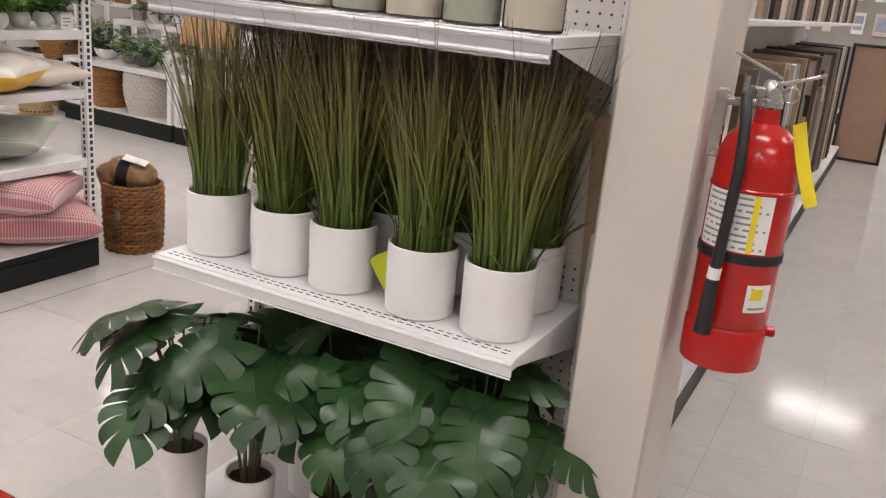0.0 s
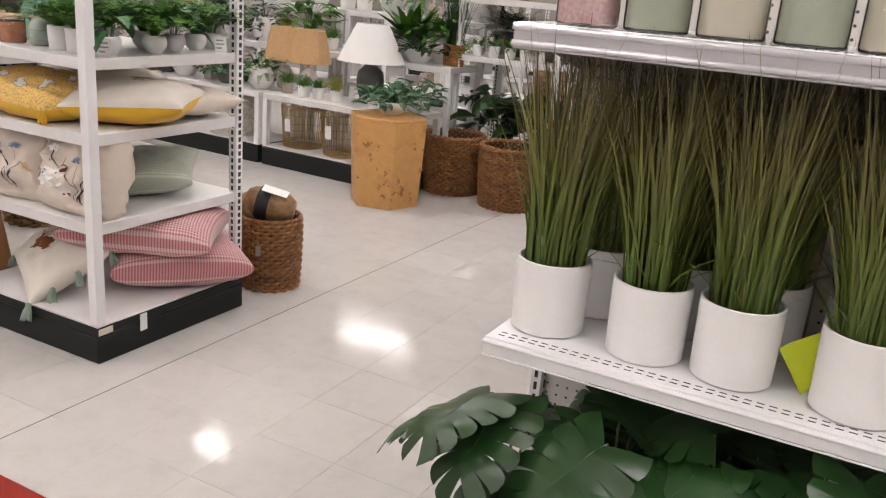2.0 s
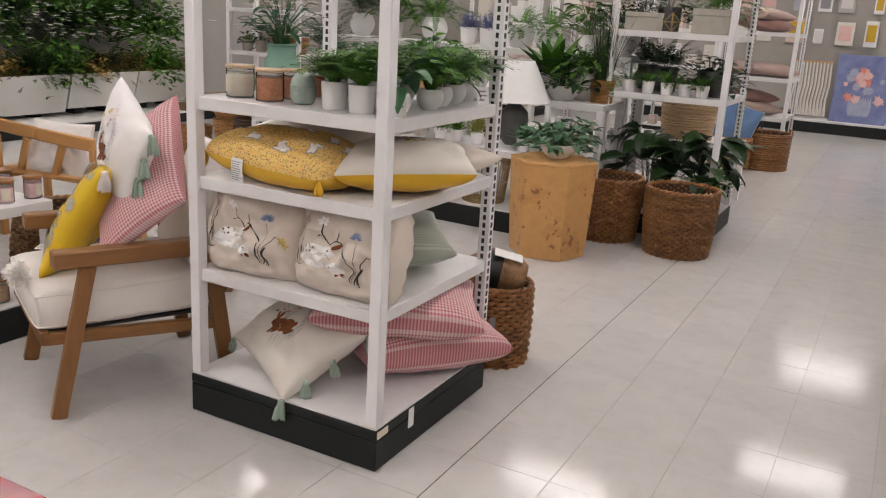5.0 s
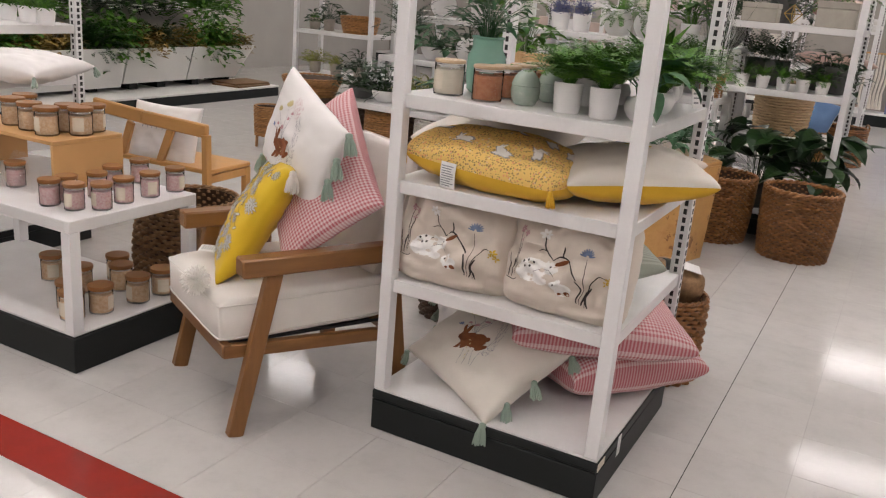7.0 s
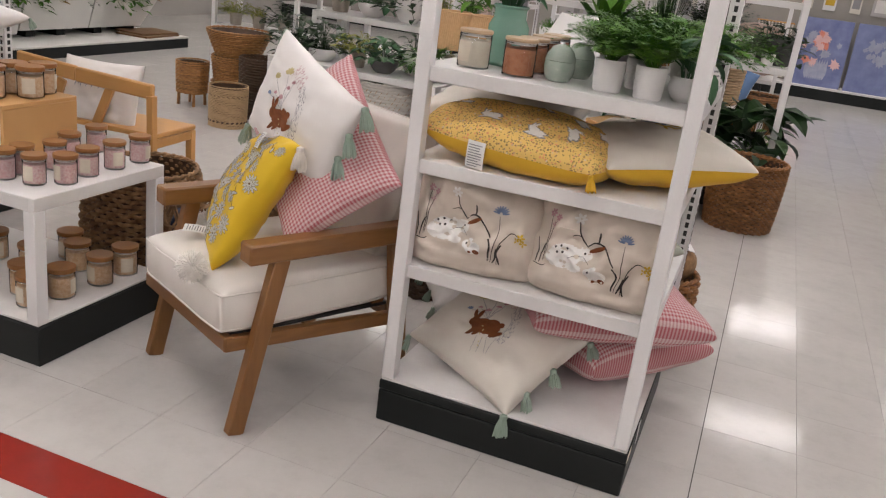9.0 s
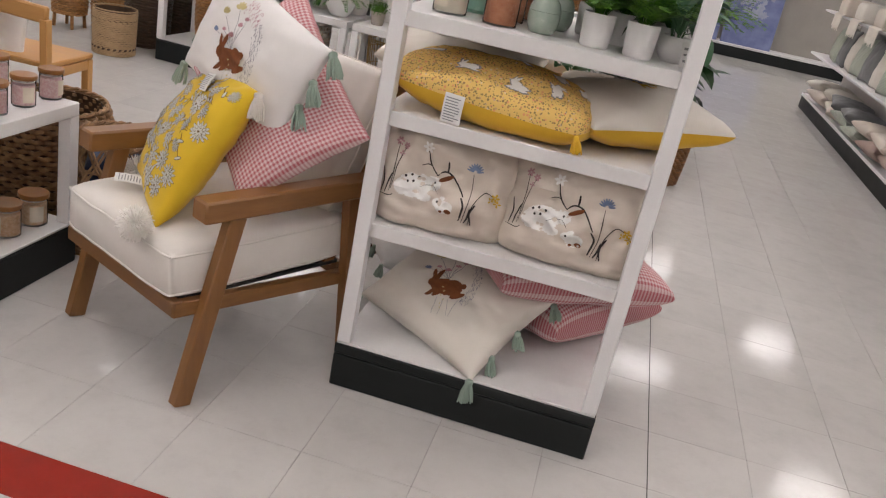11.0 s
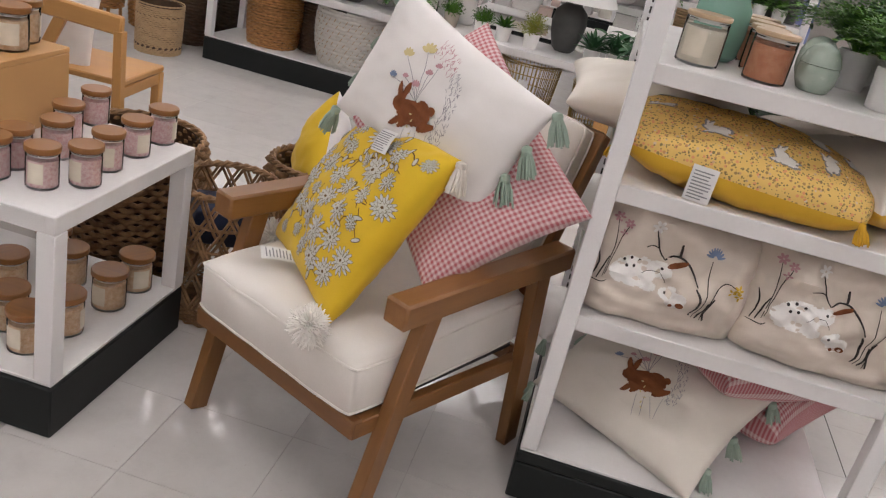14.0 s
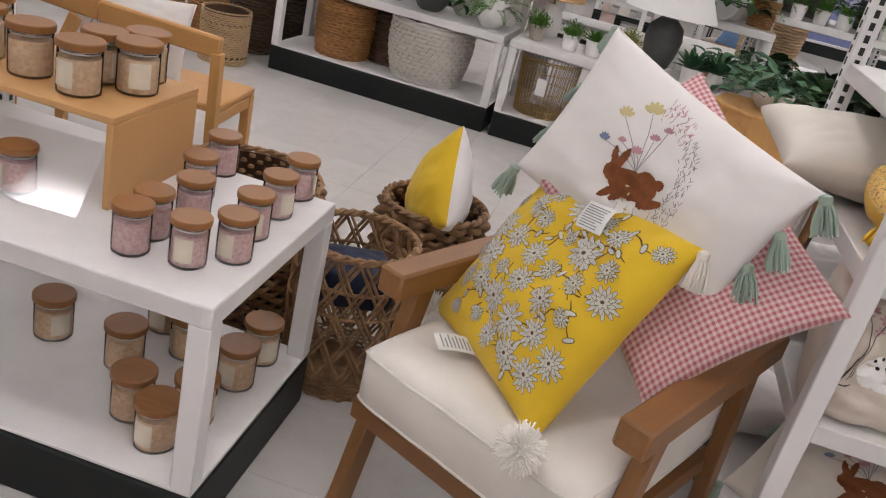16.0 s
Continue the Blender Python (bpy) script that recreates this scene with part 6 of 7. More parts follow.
# ---- table of candles ----
TBX, TBY, TBW, TBD, TBH = -6.02, 1.700, 1.100, 0.598, 0.568
low_table("white display table with an open lower deck on a black plinth", pose(TBX, TBY, 0), TBW, TBD, TBH)
jar = jar_candle("small pink candle jar with a bamboo lid", WAX_PINK, 0.0355, 0.082, LID, 0.016, 0.039, "candles on the table", label_mat=LABEL_CREAM)
jar.matrix_basis = pose(-5.040, 1.822, TBH, 0, 0, 20)
for k, (x, y) in enumerate(((-4.981, 1.892), (-4.999, 2.007), (-5.003, 2.137), (-5.005, 2.268), (-5.203, 2.268), (-5.178, 2.112), (-5.125, 1.993), (-5.146, 1.802), (-5.150, 1.880), (-5.454, 1.889), (-5.56, 1.80), (-5.70, 1.84))):
    copy_thing(jar, pose(x, y, TBH, 0, 0, 37 * k))
jar2 = jar_candle("larger peach candle jar with a bamboo lid", WAX_PEACH, 0.044, 0.092, LID, 0.018, 0.048, "candles on the lower deck", label_mat=LABEL_CREAM)
jar2.matrix_basis = pose(-5.060, 1.806, 0.15)
for k, (x, y) in enumerate(((-5.018, 2.078), (-5.014, 2.202), (-5.034, 1.915), (-5.153, 1.866), (-5.265, 2.012), (-5.169, 2.129), (-5.27, 2.20), (-5.463, 2.032), (-5.66, 1.87))):
    copy_thing(jar2, pose(x, y, 0.15, 0, 0, 61 * k))
crate = thing("riser_box", "kraft-brown open-sided wooden riser on the table", "riser", pose(-5.885, 1.918, TBH))
part("top_board", Mesh().box(0, 0.615, 0, 0.328, 0.18, 0.195, 0.002), CRATE, crate)
for x in (0, 0.6):
    part("side_board", Mesh().box(x, x + 0.015, 0, 0.328, 0.0, 0.18, 0.002), CRATE, crate)
for k, (x, y) in enumerate(((-5.402, 1.998), (-5.336, 2.101), (-5.424, 2.110), (-5.37, 2.19), (-5.53, 2.02), (-5.66, 2.04), (-5.72, 2.14))):
    copy_thing(jar2, pose(x, y, TBH + 0.195, 0, 0, 47 * k))
hold = thing("sign_holder", "clear acrylic sign holder tipped against the riser", "sign", pose(-5.40, 1.81, TBH + 0.003, 0, 0, 4))
hp = part("panel", Mesh().box(-0.11, 0.11, -0.0015, 0.0015, 0.0, 0.16, 0.001), ACRYLIC, hold, m=pose(0, 0.03, 0, -40))
hp.visible_shadow = False
strip = solid("label_strip", Mesh().box(-5.95, -4.94, 1.697, 1.6995, TBH - 0.038, TBH - 0.004, 0.0005), ACRYLIC, "clear price strip along the table edge", "price strip")
strip.visible_shadow = False

# baskets behind the table
BX, BY = -4.826, 3.09
open_basket("brown open lattice basket with a navy throw inside", pose(-4.893, 2.475, 0), 0.145, 0.15, 0.42, SEAGRASS, 15, belly=0.012, band=0.14)
nv = solid("folded_throw", slab_cushion(0.20, 0.17, 0.10, 9)[0], NAVY, "navy knitted throw folded in the basket", "throw", pose(-4.893, 2.475, 0.30, 4, 6, 30), 70)
woven_basket("brown chunky seagrass basket holding a yellow pillow", pose(BX, BY, 0), 0.16, 0.168, 0.33, SEAGRASS, 13, 15, belly=0.01, rim=0.013, handles=False, amp=0.012)
cushion("yellow and white square pillow standing in a basket", pose(BX + 0.0, BY + 0.02, 0.355, 84, 0, -70) @ pose(0, 0, 0, 0, 0, 44), (0.35, 0.35, 0.20), SUN, SNOW, seed=31, flat=0.46)
woven_basket("wide brown chunky seagrass basket behind the table", pose(-5.305, 2.655, 0), 0.235, 0.212, 0.42, SEAGRASS, 22, 26, belly=0.02, rim=0.011, handles=False, amp=0.009)



woven_basket("dark brown woven basket standing behind the armchair", pose(-4.16, 3.13, 0), 0.135, 0.15, 0.30, WICKER_DARK, 16, 16, handles=False, amp=0.007)

# ---- low shelves of plants along the cross aisle ----
KM = pose(-6.39, 5.26, 0, 0, 0, -2.8)


def on_k(x, y, z, a=0):
    return KM @ pose(x, y, z, 0, 0, a)


low_table("white low display table of baskets and plants on a black plinth", KM, 1.36, 0.47, 0.555)
low_table("white low display table of wire baskets on black plinth", on_k(1.40, 0, 0), 1.33, 0.47, 0.555)
for k in range(2):
    bare_table("white riser table of plants behind the low table", on_k(0.02 + 1.39 * k, 0.52, 0), 1.34, 0.42, 0.875)
    bare_table("tall white riser table of plants", on_k(0.02 + 1.39 * k, 0.98, 0), 1.34, 0.42, 1.19)

woven_basket("round honey-brown rope basket under the table", on_k(0.36, 0.22, 0.15), 0.15, 0.17, 0.335, WICKER_GOLD, 20, 18, belly=0.01, handles=False)
wb = woven_basket("large white woven basket with a knotted pattern", on_k(0.90, 0.23, 0.15), 0.19, 0.235, 0.345, WHITE_ROPE, 15, 22, belly=0.022, handles=False, amp=0.006, rim=0.008)
gd = Mesh()
for k in range(8):
    for i in range(40):
        a = 2 * math.pi * (i + 0.5 * (k % 2)) / 40
        q = (k + 1.5) / 10
        rr = 0.19 + 0.045 * q + 0.022 * math.sin(math.pi * q) + 0.009
        gd.bar((rr * math.cos(a), rr * math.sin(a), 0.345 * q - 0.009), (rr * math.cos(a + 0.05), rr * math.sin(a + 0.05), 0.345 * q + 0.012), 0.003, 0.004, bev=0.0005)
part("knot_pattern", gd, WICKER_PALE, wb, "tan knot pattern", kind="stuff")
woven_basket("dark square-sided rattan basket under the table", on_k(0.62, 0.36, 0.15), 0.12, 0.14, 0.30, WICKER_DARK, 16, 16, handles=False)
wire_basket("round antique-gold wire basket with a hang tag", on_k(1.62, 0.23, 0.15), 0.15, 0.175, 0.32)
wire_basket("round antique-gold wire basket with a hang tag", on_k(2.03, 0.22, 0.15), 0.15, 0.185, 0.33)
wire_basket("dark gold wire basket under the table", on_k(2.46, 0.24, 0.15), 0.14, 0.165, 0.28)

# plants and lamps on the low tables
B = {"white": POT, "grey": POT_GREY, "taupe": POT_TAUPE}
P_SMALL, P_URN, P_WIDE, P_TALL, P_MED = (0.036, 0.045, 0.08, 0.0), (0.05, 0.06, 0.16, 0.035), (0.055, 0.10, 0.085, 0.01), (0.075, 0.085, 0.17, 0.0), (0.05, 0.06, 0.11, 0.0)
FERN_M = leaves("fern", LEAF, r=0.17, h=0.20, fronds=46, z0=0.10, seed=41, width=0.03)
FERN_L = leaves("fern", LEAF, r=0.24, h=0.26, fronds=56, z0=0.15, seed=42, width=0.04, leaflets=13)
FERN_D = leaves("fern", LEAF_DARK, r=0.22, h=0.24, fronds=50, z0=0.15, seed=43, width=0.045, leaflets=9)
BUSH_D = leaves("leafy", LEAF_DARK, n=70, r=0.19, h=0.20, z0=0.08, leaf=0.085, width=0.045, seed=44, trail=0.10)
BUSH_B = leaves("leafy", LEAF_BLUE, n=60, r=0.18, h=0.17, z0=0.08, leaf=0.085, width=0.05, seed=45, trail=0.08)
BUSH_G = leaves("leafy", LEAF, n=60, r=0.17, h=0.24, z0=0.10, leaf=0.10, width=0.05, seed=46)
NEST = leaves("succulent", LEAF, n=24, r=0.1, z0=0.10, leaf=0.30, seed=47, width=0.085)
SUCC = leaves("succulent", LEAF, n=26, r=0.06, z0=0.07, leaf=0.085, seed=48, width=0.022)
SUCC_B = leaves("succulent", LEAF_BLUE, n=26, r=0.06, z0=0.07, leaf=0.12, seed=49, width=0.035)
TUFT_Y = leaves("tuft", LEAF_YELLOW, n=170, r=0.075, h=0.16, z0=0.08, seed=50)
TUFT_G = leaves("tuft", LEAF, n=150, r=0.06, h=0.09, z0=0.07, seed=51)
TUFT_L = leaves("tuft", LAVENDER, n=170, r=0.08, h=0.17, z0=0.09, seed=52)
BUSH_Y = leaves("leafy", LEAF_YELLOW, n=70, r=0.15, h=0.16, z0=0.08, leaf=0.06, width=0.03, seed=53)

for x, y, z, pot, pm, fo, lm, lab in (
        (0.10, 0.22, 0.555, P_WIDE, POT_GREY, BUSH_D, LEAF_DARK, "trailing dark-leaf plant in a grey bowl"),
        (0.34, 0.20, 0.555, P_WIDE, POT, BUSH_D, LEAF_DARK, "trailing dark-leaf plant in a white bowl"),
        (0.62, 0.22, 0.555, P_MED, POT_TAUPE, BUSH_Y, LEAF_YELLOW, "yellow-green leafy plant in a taupe pot"),
        (0.86, 0.18, 0.555, P_WIDE, POT_GREY, BUSH_B, LEAF_BLUE, "blue-green trailing plant in a grey bowl"),
        (1.03, 0.33, 0.555, P_URN, POT, BUSH_D, LEAF_DARK, "dark leafy plant in a white urn"),
        (1.23, 0.17, 0.555, P_URN, POT, FERN_M, LEAF, "green fern in a white urn"),
        (1.50, 0.17, 0.555, P_SMALL, POT_TAUPE, TUFT_G, LEAF, "small leafy plant in a taupe pot"),
        (1.70, 0.13, 0.555, P_SMALL, POT, TUFT_G, LEAF, "small boxwood in a white pot"),
        (1.83, 0.14, 0.555, P_SMALL, POT, SUCC, LEAF, "small spiky succulent in a white pot"),
        (2.00, 0.13, 0.555, P_SMALL, POT, TUFT_Y, LEAF_YELLOW, "yellow-green sprig plant in a cream pot"),
        (2.36, 0.12, 0.555, P_SMALL, POT, SUCC_B, LEAF_BLUE, "blue-green agave in a white pot"),
        (2.50, 0.16, 0.555, P_SMALL, POT, SUCC_B, LEAF_BLUE, "blue-green agave in a white pot"),
        (2.60, 0.30, 0.555, P_WIDE, POT, BUSH_B, LEAF_BLUE, "variegated trailing plant in a white bowl"),
        (0.15, 0.72, 0.875, P_MED, POT_TAUPE, FERN_D, LEAF_DARK, "dark fern in a taupe pot"),
        (0.45, 0.70, 0.875, P_WIDE, POT, BUSH_B, LEAF_BLUE, "blue-green leafy plant in a white bowl"),
        (0.75, 0.72, 0.875, P_URN, POT, BUSH_D, LEAF_DARK, "dark leafy plant in a white urn"),
        (1.02, 0.70, 0.875, P_MED, POT, TUFT_Y, LEAF_YELLOW, "yellow-green sprig plant in a white pot"),
        (1.25, 0.72, 0.875, P_MED, POT, BUSH_G, LEAF, "green leafy plant in a white pot"),
        (1.50, 0.70, 0.875, P_SMALL, POT, TUFT_G, LEAF, "small boxwood in a white pot"),
        (1.88, 0.66, 0.875, P_MED, POT, TUFT_G, LEAF, "small boxwood in a white pot"),
        (2.02, 0.70, 0.875, P_MED, POT_TAUPE, TUFT_Y, LEAF_YELLOW, "yellow-green sprig plant in a taupe pot"),
        (2.26, 0.72, 0.875, P_URN, POT, NEST, LEAF, "bird's-nest fern with broad bright leaves in a white urn"),
        (2.40, 0.62, 0.875, P_WIDE, POT, BUSH_D, LEAF_DARK, "dark leafy plant in a white bowl"),
        (2.50, 0.78, 0.875, P_URN, POT, FERN_L, LEAF, "green fern in a white urn"),
        (0.2, 1.18, 1.19, P_URN, POT, FERN_D, LEAF_DARK, "dark fern in a white urn"),
        (0.55, 1.18, 1.19, P_MED, POT, BUSH_G, LEAF, "green leafy plant in a white pot"),
        (0.95, 1.18, 1.19, P_URN, POT, FERN_L, LEAF, "green fern in a white urn"),
        (1.30, 1.15, 1.19, P_MED, POT, TUFT_L, LAVENDER, "lavender bunch in a white pot"),
        (1.48, 1.15, 1.19, P_MED, POT, TUFT_L, LAVENDER, "lavender bunch in a white pot"),
        (1.78, 1.13, 1.19, P_URN, POT, FERN_M, LEAF, "green fern in a white urn"),
        (2.02, 1.13, 1.19, P_URN, POT, FERN_M, LEAF, "green fern in a white urn"),
        (2.32, 1.18, 1.19, P_MED, POT, BUSH_G, LEAF, "green leafy plant in a white pot"),
        (2.60, 1.2, 1.19, P_URN, POT, FERN_D, LEAF_DARK, "dark fern in a white urn")):
    potted("artificial " + lab, on_k(x, y, z, 77 * x) @ Matrix.Scale(1.22 if z > 0.6 else 1.08, 4), pot, pm, fo, lm)

tg2 = thing("potted_grass", "tall artificial snake grass in a tan basket pot", "plant", on_k(2.66, 0.70, 0.875))
part("pot", weave_mesh(0.07, 0.078, 0.16, 14, 14, 0.003), WICKER_GOLD, tg2)
part("soil", soil_mesh(0.07, 0.13), SOIL, tg2)
part("blades", grass_mesh(71, 150, 0.62), LEAF_DARK, tg2, smooth=None)


def table_lamp(label, m, base, base_mat, shade, shade_mat, ribs=0):
    """shade: bottom radius, top radius, bottom height, top height."""
    root = thing("table_lamp", label, "lamp", m)
    part("base", Mesh().lathe(base, 28), base_mat, root)
    r0, r1, z0, z1 = shade
    part("stem", Mesh().tube([(0, 0, base[-1][1] - 0.01), (0, 0, z1 - 0.03)], 0.006, 8), BRASS, root)
    part("shade", Mesh().lathe([(r0, z0), (r1, z1), (r1 - 0.004, z1), (r0 - 0.004, z0)], 48, cap=False), shade_mat, root, smooth=60)
    if ribs:
        g = Mesh()
        for k in range(ribs):
            a = 2 * math.pi * k / ribs
            g.tube([((r0 + 0.002) * math.cos(a), (r0 + 0.002) * math.sin(a), z0), ((r1 + 0.002) * math.cos(a), (r1 + 0.002) * math.sin(a), z1)], 0.003, 4)
        for z, r in ((z0, r0), (z1, r1)):
            g.tube(ring_pts(r, z), 0.006, 5, closed=True)
        part("ribs", g, shade_mat, root, kind="stuff")
    return root


URN = [(0.05, 0), (0.07, 0.02), (0.095, 0.10), (0.105, 0.17), (0.095, 0.235), (0.06, 0.27), (0.045, 0.285), (0.001, 0.29)]
table_lamp("table lamp with a white cone shade and grey pottery base", on_k(2.17, 0.33, 0.555), URN, POT_GREY, (0.255, 0.118, 0.31, 0.585), LAMPSHADE)
for x in (1.27, 1.52):
    table_lamp("table lamp with a rattan shade and white glass base", on_k(x, 0.40, 0.555), [(0.05, 0), (0.06, 0.01), (0.072, 0.07), (0.06, 0.14), (0.03, 0.18), (0.001, 0.185)], POT, (0.165, 0.115, 0.23, 0.475), RATTAN_SHADE, 60)

# burl stool with a bowl plant
stool = thing("burl_stool", "six-sided burl wood stool", "stool", pose(-3.655, 4.885, 0, 0, 0, 12))
part("body", Mesh().lathe([(0.235, 0), (0.24, 0.004), (0.2705, 0.575), (0.001, 0.576)], 6), BURL, stool, smooth=20)
part("top", Mesh().lathe([(0.2685, 0.5762), (0.2708, 0.578), (0.272, 0.592), (0.268, 0.598), (0.001, 0.599)], 6), BURL, stool, "burl veneer top with eased edge", smooth=20)
bp = potted("artificial variegated trailing plant in a white bowl", pose(-3.645, 4.91, 0.599), (0.055, 0.108, 0.088, 0.012), POT, leaves("leafy", LEAF_BLUE, n=90, r=0.22, h=0.15, z0=0.085, leaf=0.085, width=0.05, seed=61, trail=0.12), LEAF_BLUE)

# two large baskets and the plant shelf
woven_basket("large brown water-hyacinth basket with a thick rolled rim", pose(-2.965, 5.425, 0), 0.197, 0.222, 0.425, WICKER, 25, 26, belly=0.006, rim=0.016, amp=0.0085, handles=False)
woven_basket("large brown water-hyacinth basket with a thick rolled rim", pose(-3.480, 5.53, 0, 0, 0, 60), 0.193, 0.216, 0.42, WICKER, 25, 26, belly=0.006, rim=0.016, amp=0.0085, handles=False)
display_unit("white four-post plant shelf on a black plinth", pose(-3.675, 5.785, 0), 0.835, 0.775, (0.970, 1.385), 2.1)
for k, x in enumerate((-3.46, -3.33, -3.20, -3.08, -2.96)):
    potted("small artificial fern in a white pot", pose(x - 0.058, 5.87, 0.970, 0, 0, 60 * k), P_SMALL, POT, leaves("fern", LEAF, r=0.09, h=0.10, fronds=30, z0=0.07, seed=62), LEAF, group="small ferns on the plant shelf")
for x, y, z, fo, lm in ((-3.358, 6.199, 0.970, FERN_D, LEAF_DARK), (-3.058, 6.217, 0.970, BUSH_D, LEAF_DARK), (-2.958, 6.061, 0.970, BUSH_D, LEAF_DARK), (-3.508, 6.291, 0.970, FERN_D, LEAF_DARK), (-2.988, 6.383, 0.15, BUSH_G, LEAF), (-3.058, 6.291, 1.385, FERN_L, LEAF), (-3.408, 6.291, 1.385, BUSH_D, LEAF_DARK)):
    potted("dark artificial foliage plant in a dark pot", pose(x, y, z, 0, 0, 100 * x), P_TALL, POT_GREY, fo, lm)
FIDDLE = leaves("leafy", LEAF_DARK, n=44, r=0.28, h=0.50, z0=0.17, leaf=0.23, width=0.15, seed=63, droop=1.0)
for x, y in ((-3.328, 6.015), (-2.988, 5.987)):
    potted("artificial fiddle-leaf plant with large dark leaves", pose(x, y, 0.15, 0, 0, 200 * x), P_TALL, POT_GREY, FIDDLE, LEAF_DARK, name="fiddle_leaf_plant")


def lidded_box(x, y, z, w, d, h, mm):
    b = thing("storage_box", "greige fabric storage box with a lid", "box", pose(x, y, z))
    part("body", Mesh().box(-w / 2, w / 2, -d / 2, d / 2, 0, h * 0.72, 0.004), mm, b)
    part("lid", Mesh().box(-w / 2 - 0.003, w / 2 + 0.003, -d / 2 - 0.003, d / 2 + 0.003, h * 0.72 + 0.001, h, 0.004), mm, b)


lidded_box(-3.478, 5.905, 1.385, 0.22, 0.16, 0.12, FELT_BOX)
lidded_box(-3.018, 5.923, 1.385, 0.24, 0.18, 0.16, FELT_BOX)
geo = thing("geometric_ornament", "gold wire geometric ornament", "ornament", pose(-3.278, 5.868, 1.39))
ring = [Vector((0.055 * math.cos(a), 0.055 * math.sin(a), 0.06)) for a in (0.3, 1.87, 3.44, 5.01)]
for i in range(4):
    for a, b in ((ring[i], ring[(i + 1) % 4]), (ring[i], Vector((0, 0, 0.002))), (ring[i], Vector((0, 0, 0.118)))):
        part("bar", Mesh().tube([a, b], 0.0035, 6), BRASS, geo)

# ---- baskets at the end of the row ----
leg = woven_basket("small brown wicker basket on short legs", pose(-7.27, 5.56, 0.10), 0.115, 0.125, 0.25, WICKER_GOLD, 16, 14, handles=False, rim=0.008)
for a in (45, 135, 225, 315):
    part("leg", Mesh().tube([(0.10 * math.cos(radians(a)), 0.10 * math.sin(radians(a)), 0.03), (0.105 * math.cos(radians(a)), 0.105 * math.sin(radians(a)), -0.10)], 0.012, 8), WICKER_GOLD, leg)
for z, h, r0, r1 in ((0.0, 0.21, 0.19, 0.205), (0.215, 0.20, 0.18, 0.205), (0.42, 0.20, 0.17, 0.25)):
    woven_basket("brown wicker basket in a stack", pose(-6.98, 5.76, z, 0, 0, 90 * z), r0, r1, h, WICKER_GOLD, 13, 18, handles=False, rim=0.009, group="stacked baskets")
woven_basket("tall dark rattan basket", pose(-6.66, 5.60, 0), 0.145, 0.16, 0.46, WICKER_DARK, 22, 16, handles=False)
woven_basket("tall dark rattan basket", pose(-6.62, 6.00, 0), 0.145, 0.16, 0.46, WICKER_DARK, 22, 16, handles=False)
tub = woven_basket("pale tan palm tub with dark woven bands", pose(-6.635, 5.15, 0), 0.135, 0.14, 0.30, WICKER_PALE, 26, 24, handles=False, rim=0.005, amp=0.002)
g = Mesh()
for z in (0.045, 0.235):
    for k in range(24):
        a = 2 * math.pi * k / 24
        g.bar((0.140 * math.cos(a), 0.140 * math.sin(a), z), (0.140 * math.cos(a + 0.14), 0.140 * math.sin(a + 0.14), z), 0.005, 0.014, bev=0.001)
part("dark_band", g, WICKER_DARK, tub, "dark stitched bands", kind="stuff")

rack = thing("plant_rack", "white open plant rack", "shelf", pose(-7.84, 6.57, 0))
for x in (0.0, 0.86):
    for y in (0.0, 0.40):
        part("post", Mesh().box(x, x + 0.04, y, y + 0.04, 0, 2.1, 0.002), WHITE, rack)
for z in (0.14, 0.54, 0.95, 1.36):
    part("shelf", Mesh().box(0.04, 0.86, 0.0, 0.44, z - 0.035, z, 0.002), WHITE_EDGE, rack)
for x, z, fo, lm in ((-7.69, 0.54, BUSH_Y, LEAF_YELLOW), (-7.44, 0.54, TUFT_Y, LEAF_YELLOW), (-7.17, 0.54, BUSH_D, LEAF_DARK), (-7.54, 0.95, BUSH_D, LEAF_DARK), (-7.71, 0.95, TUFT_G, LEAF), (-7.17, 1.36, FERN_D, LEAF_DARK), (-7.49, 1.36, FERN_M, LEAF)):
    potted("artificial plant in a taupe pot on the rack", pose(x, 6.74, z, 0, 0, 90 * x), P_MED, POT_TAUPE, fo, lm)
woven_basket("brown wicker tray basket on the rack", pose(-7.21, 6.78, 0.95), 0.15, 0.185, 0.15, WICKER_GOLD, 10, 18, handles=False, rim=0.009)

# ---- planter boxes along the far aisle ----
PM = pose(-9.33, 6.05, 0, 0, 0, 90)


def on_p(x, y, z, a=0):
    return PM @ pose(x, y, z, 0, 0, a)


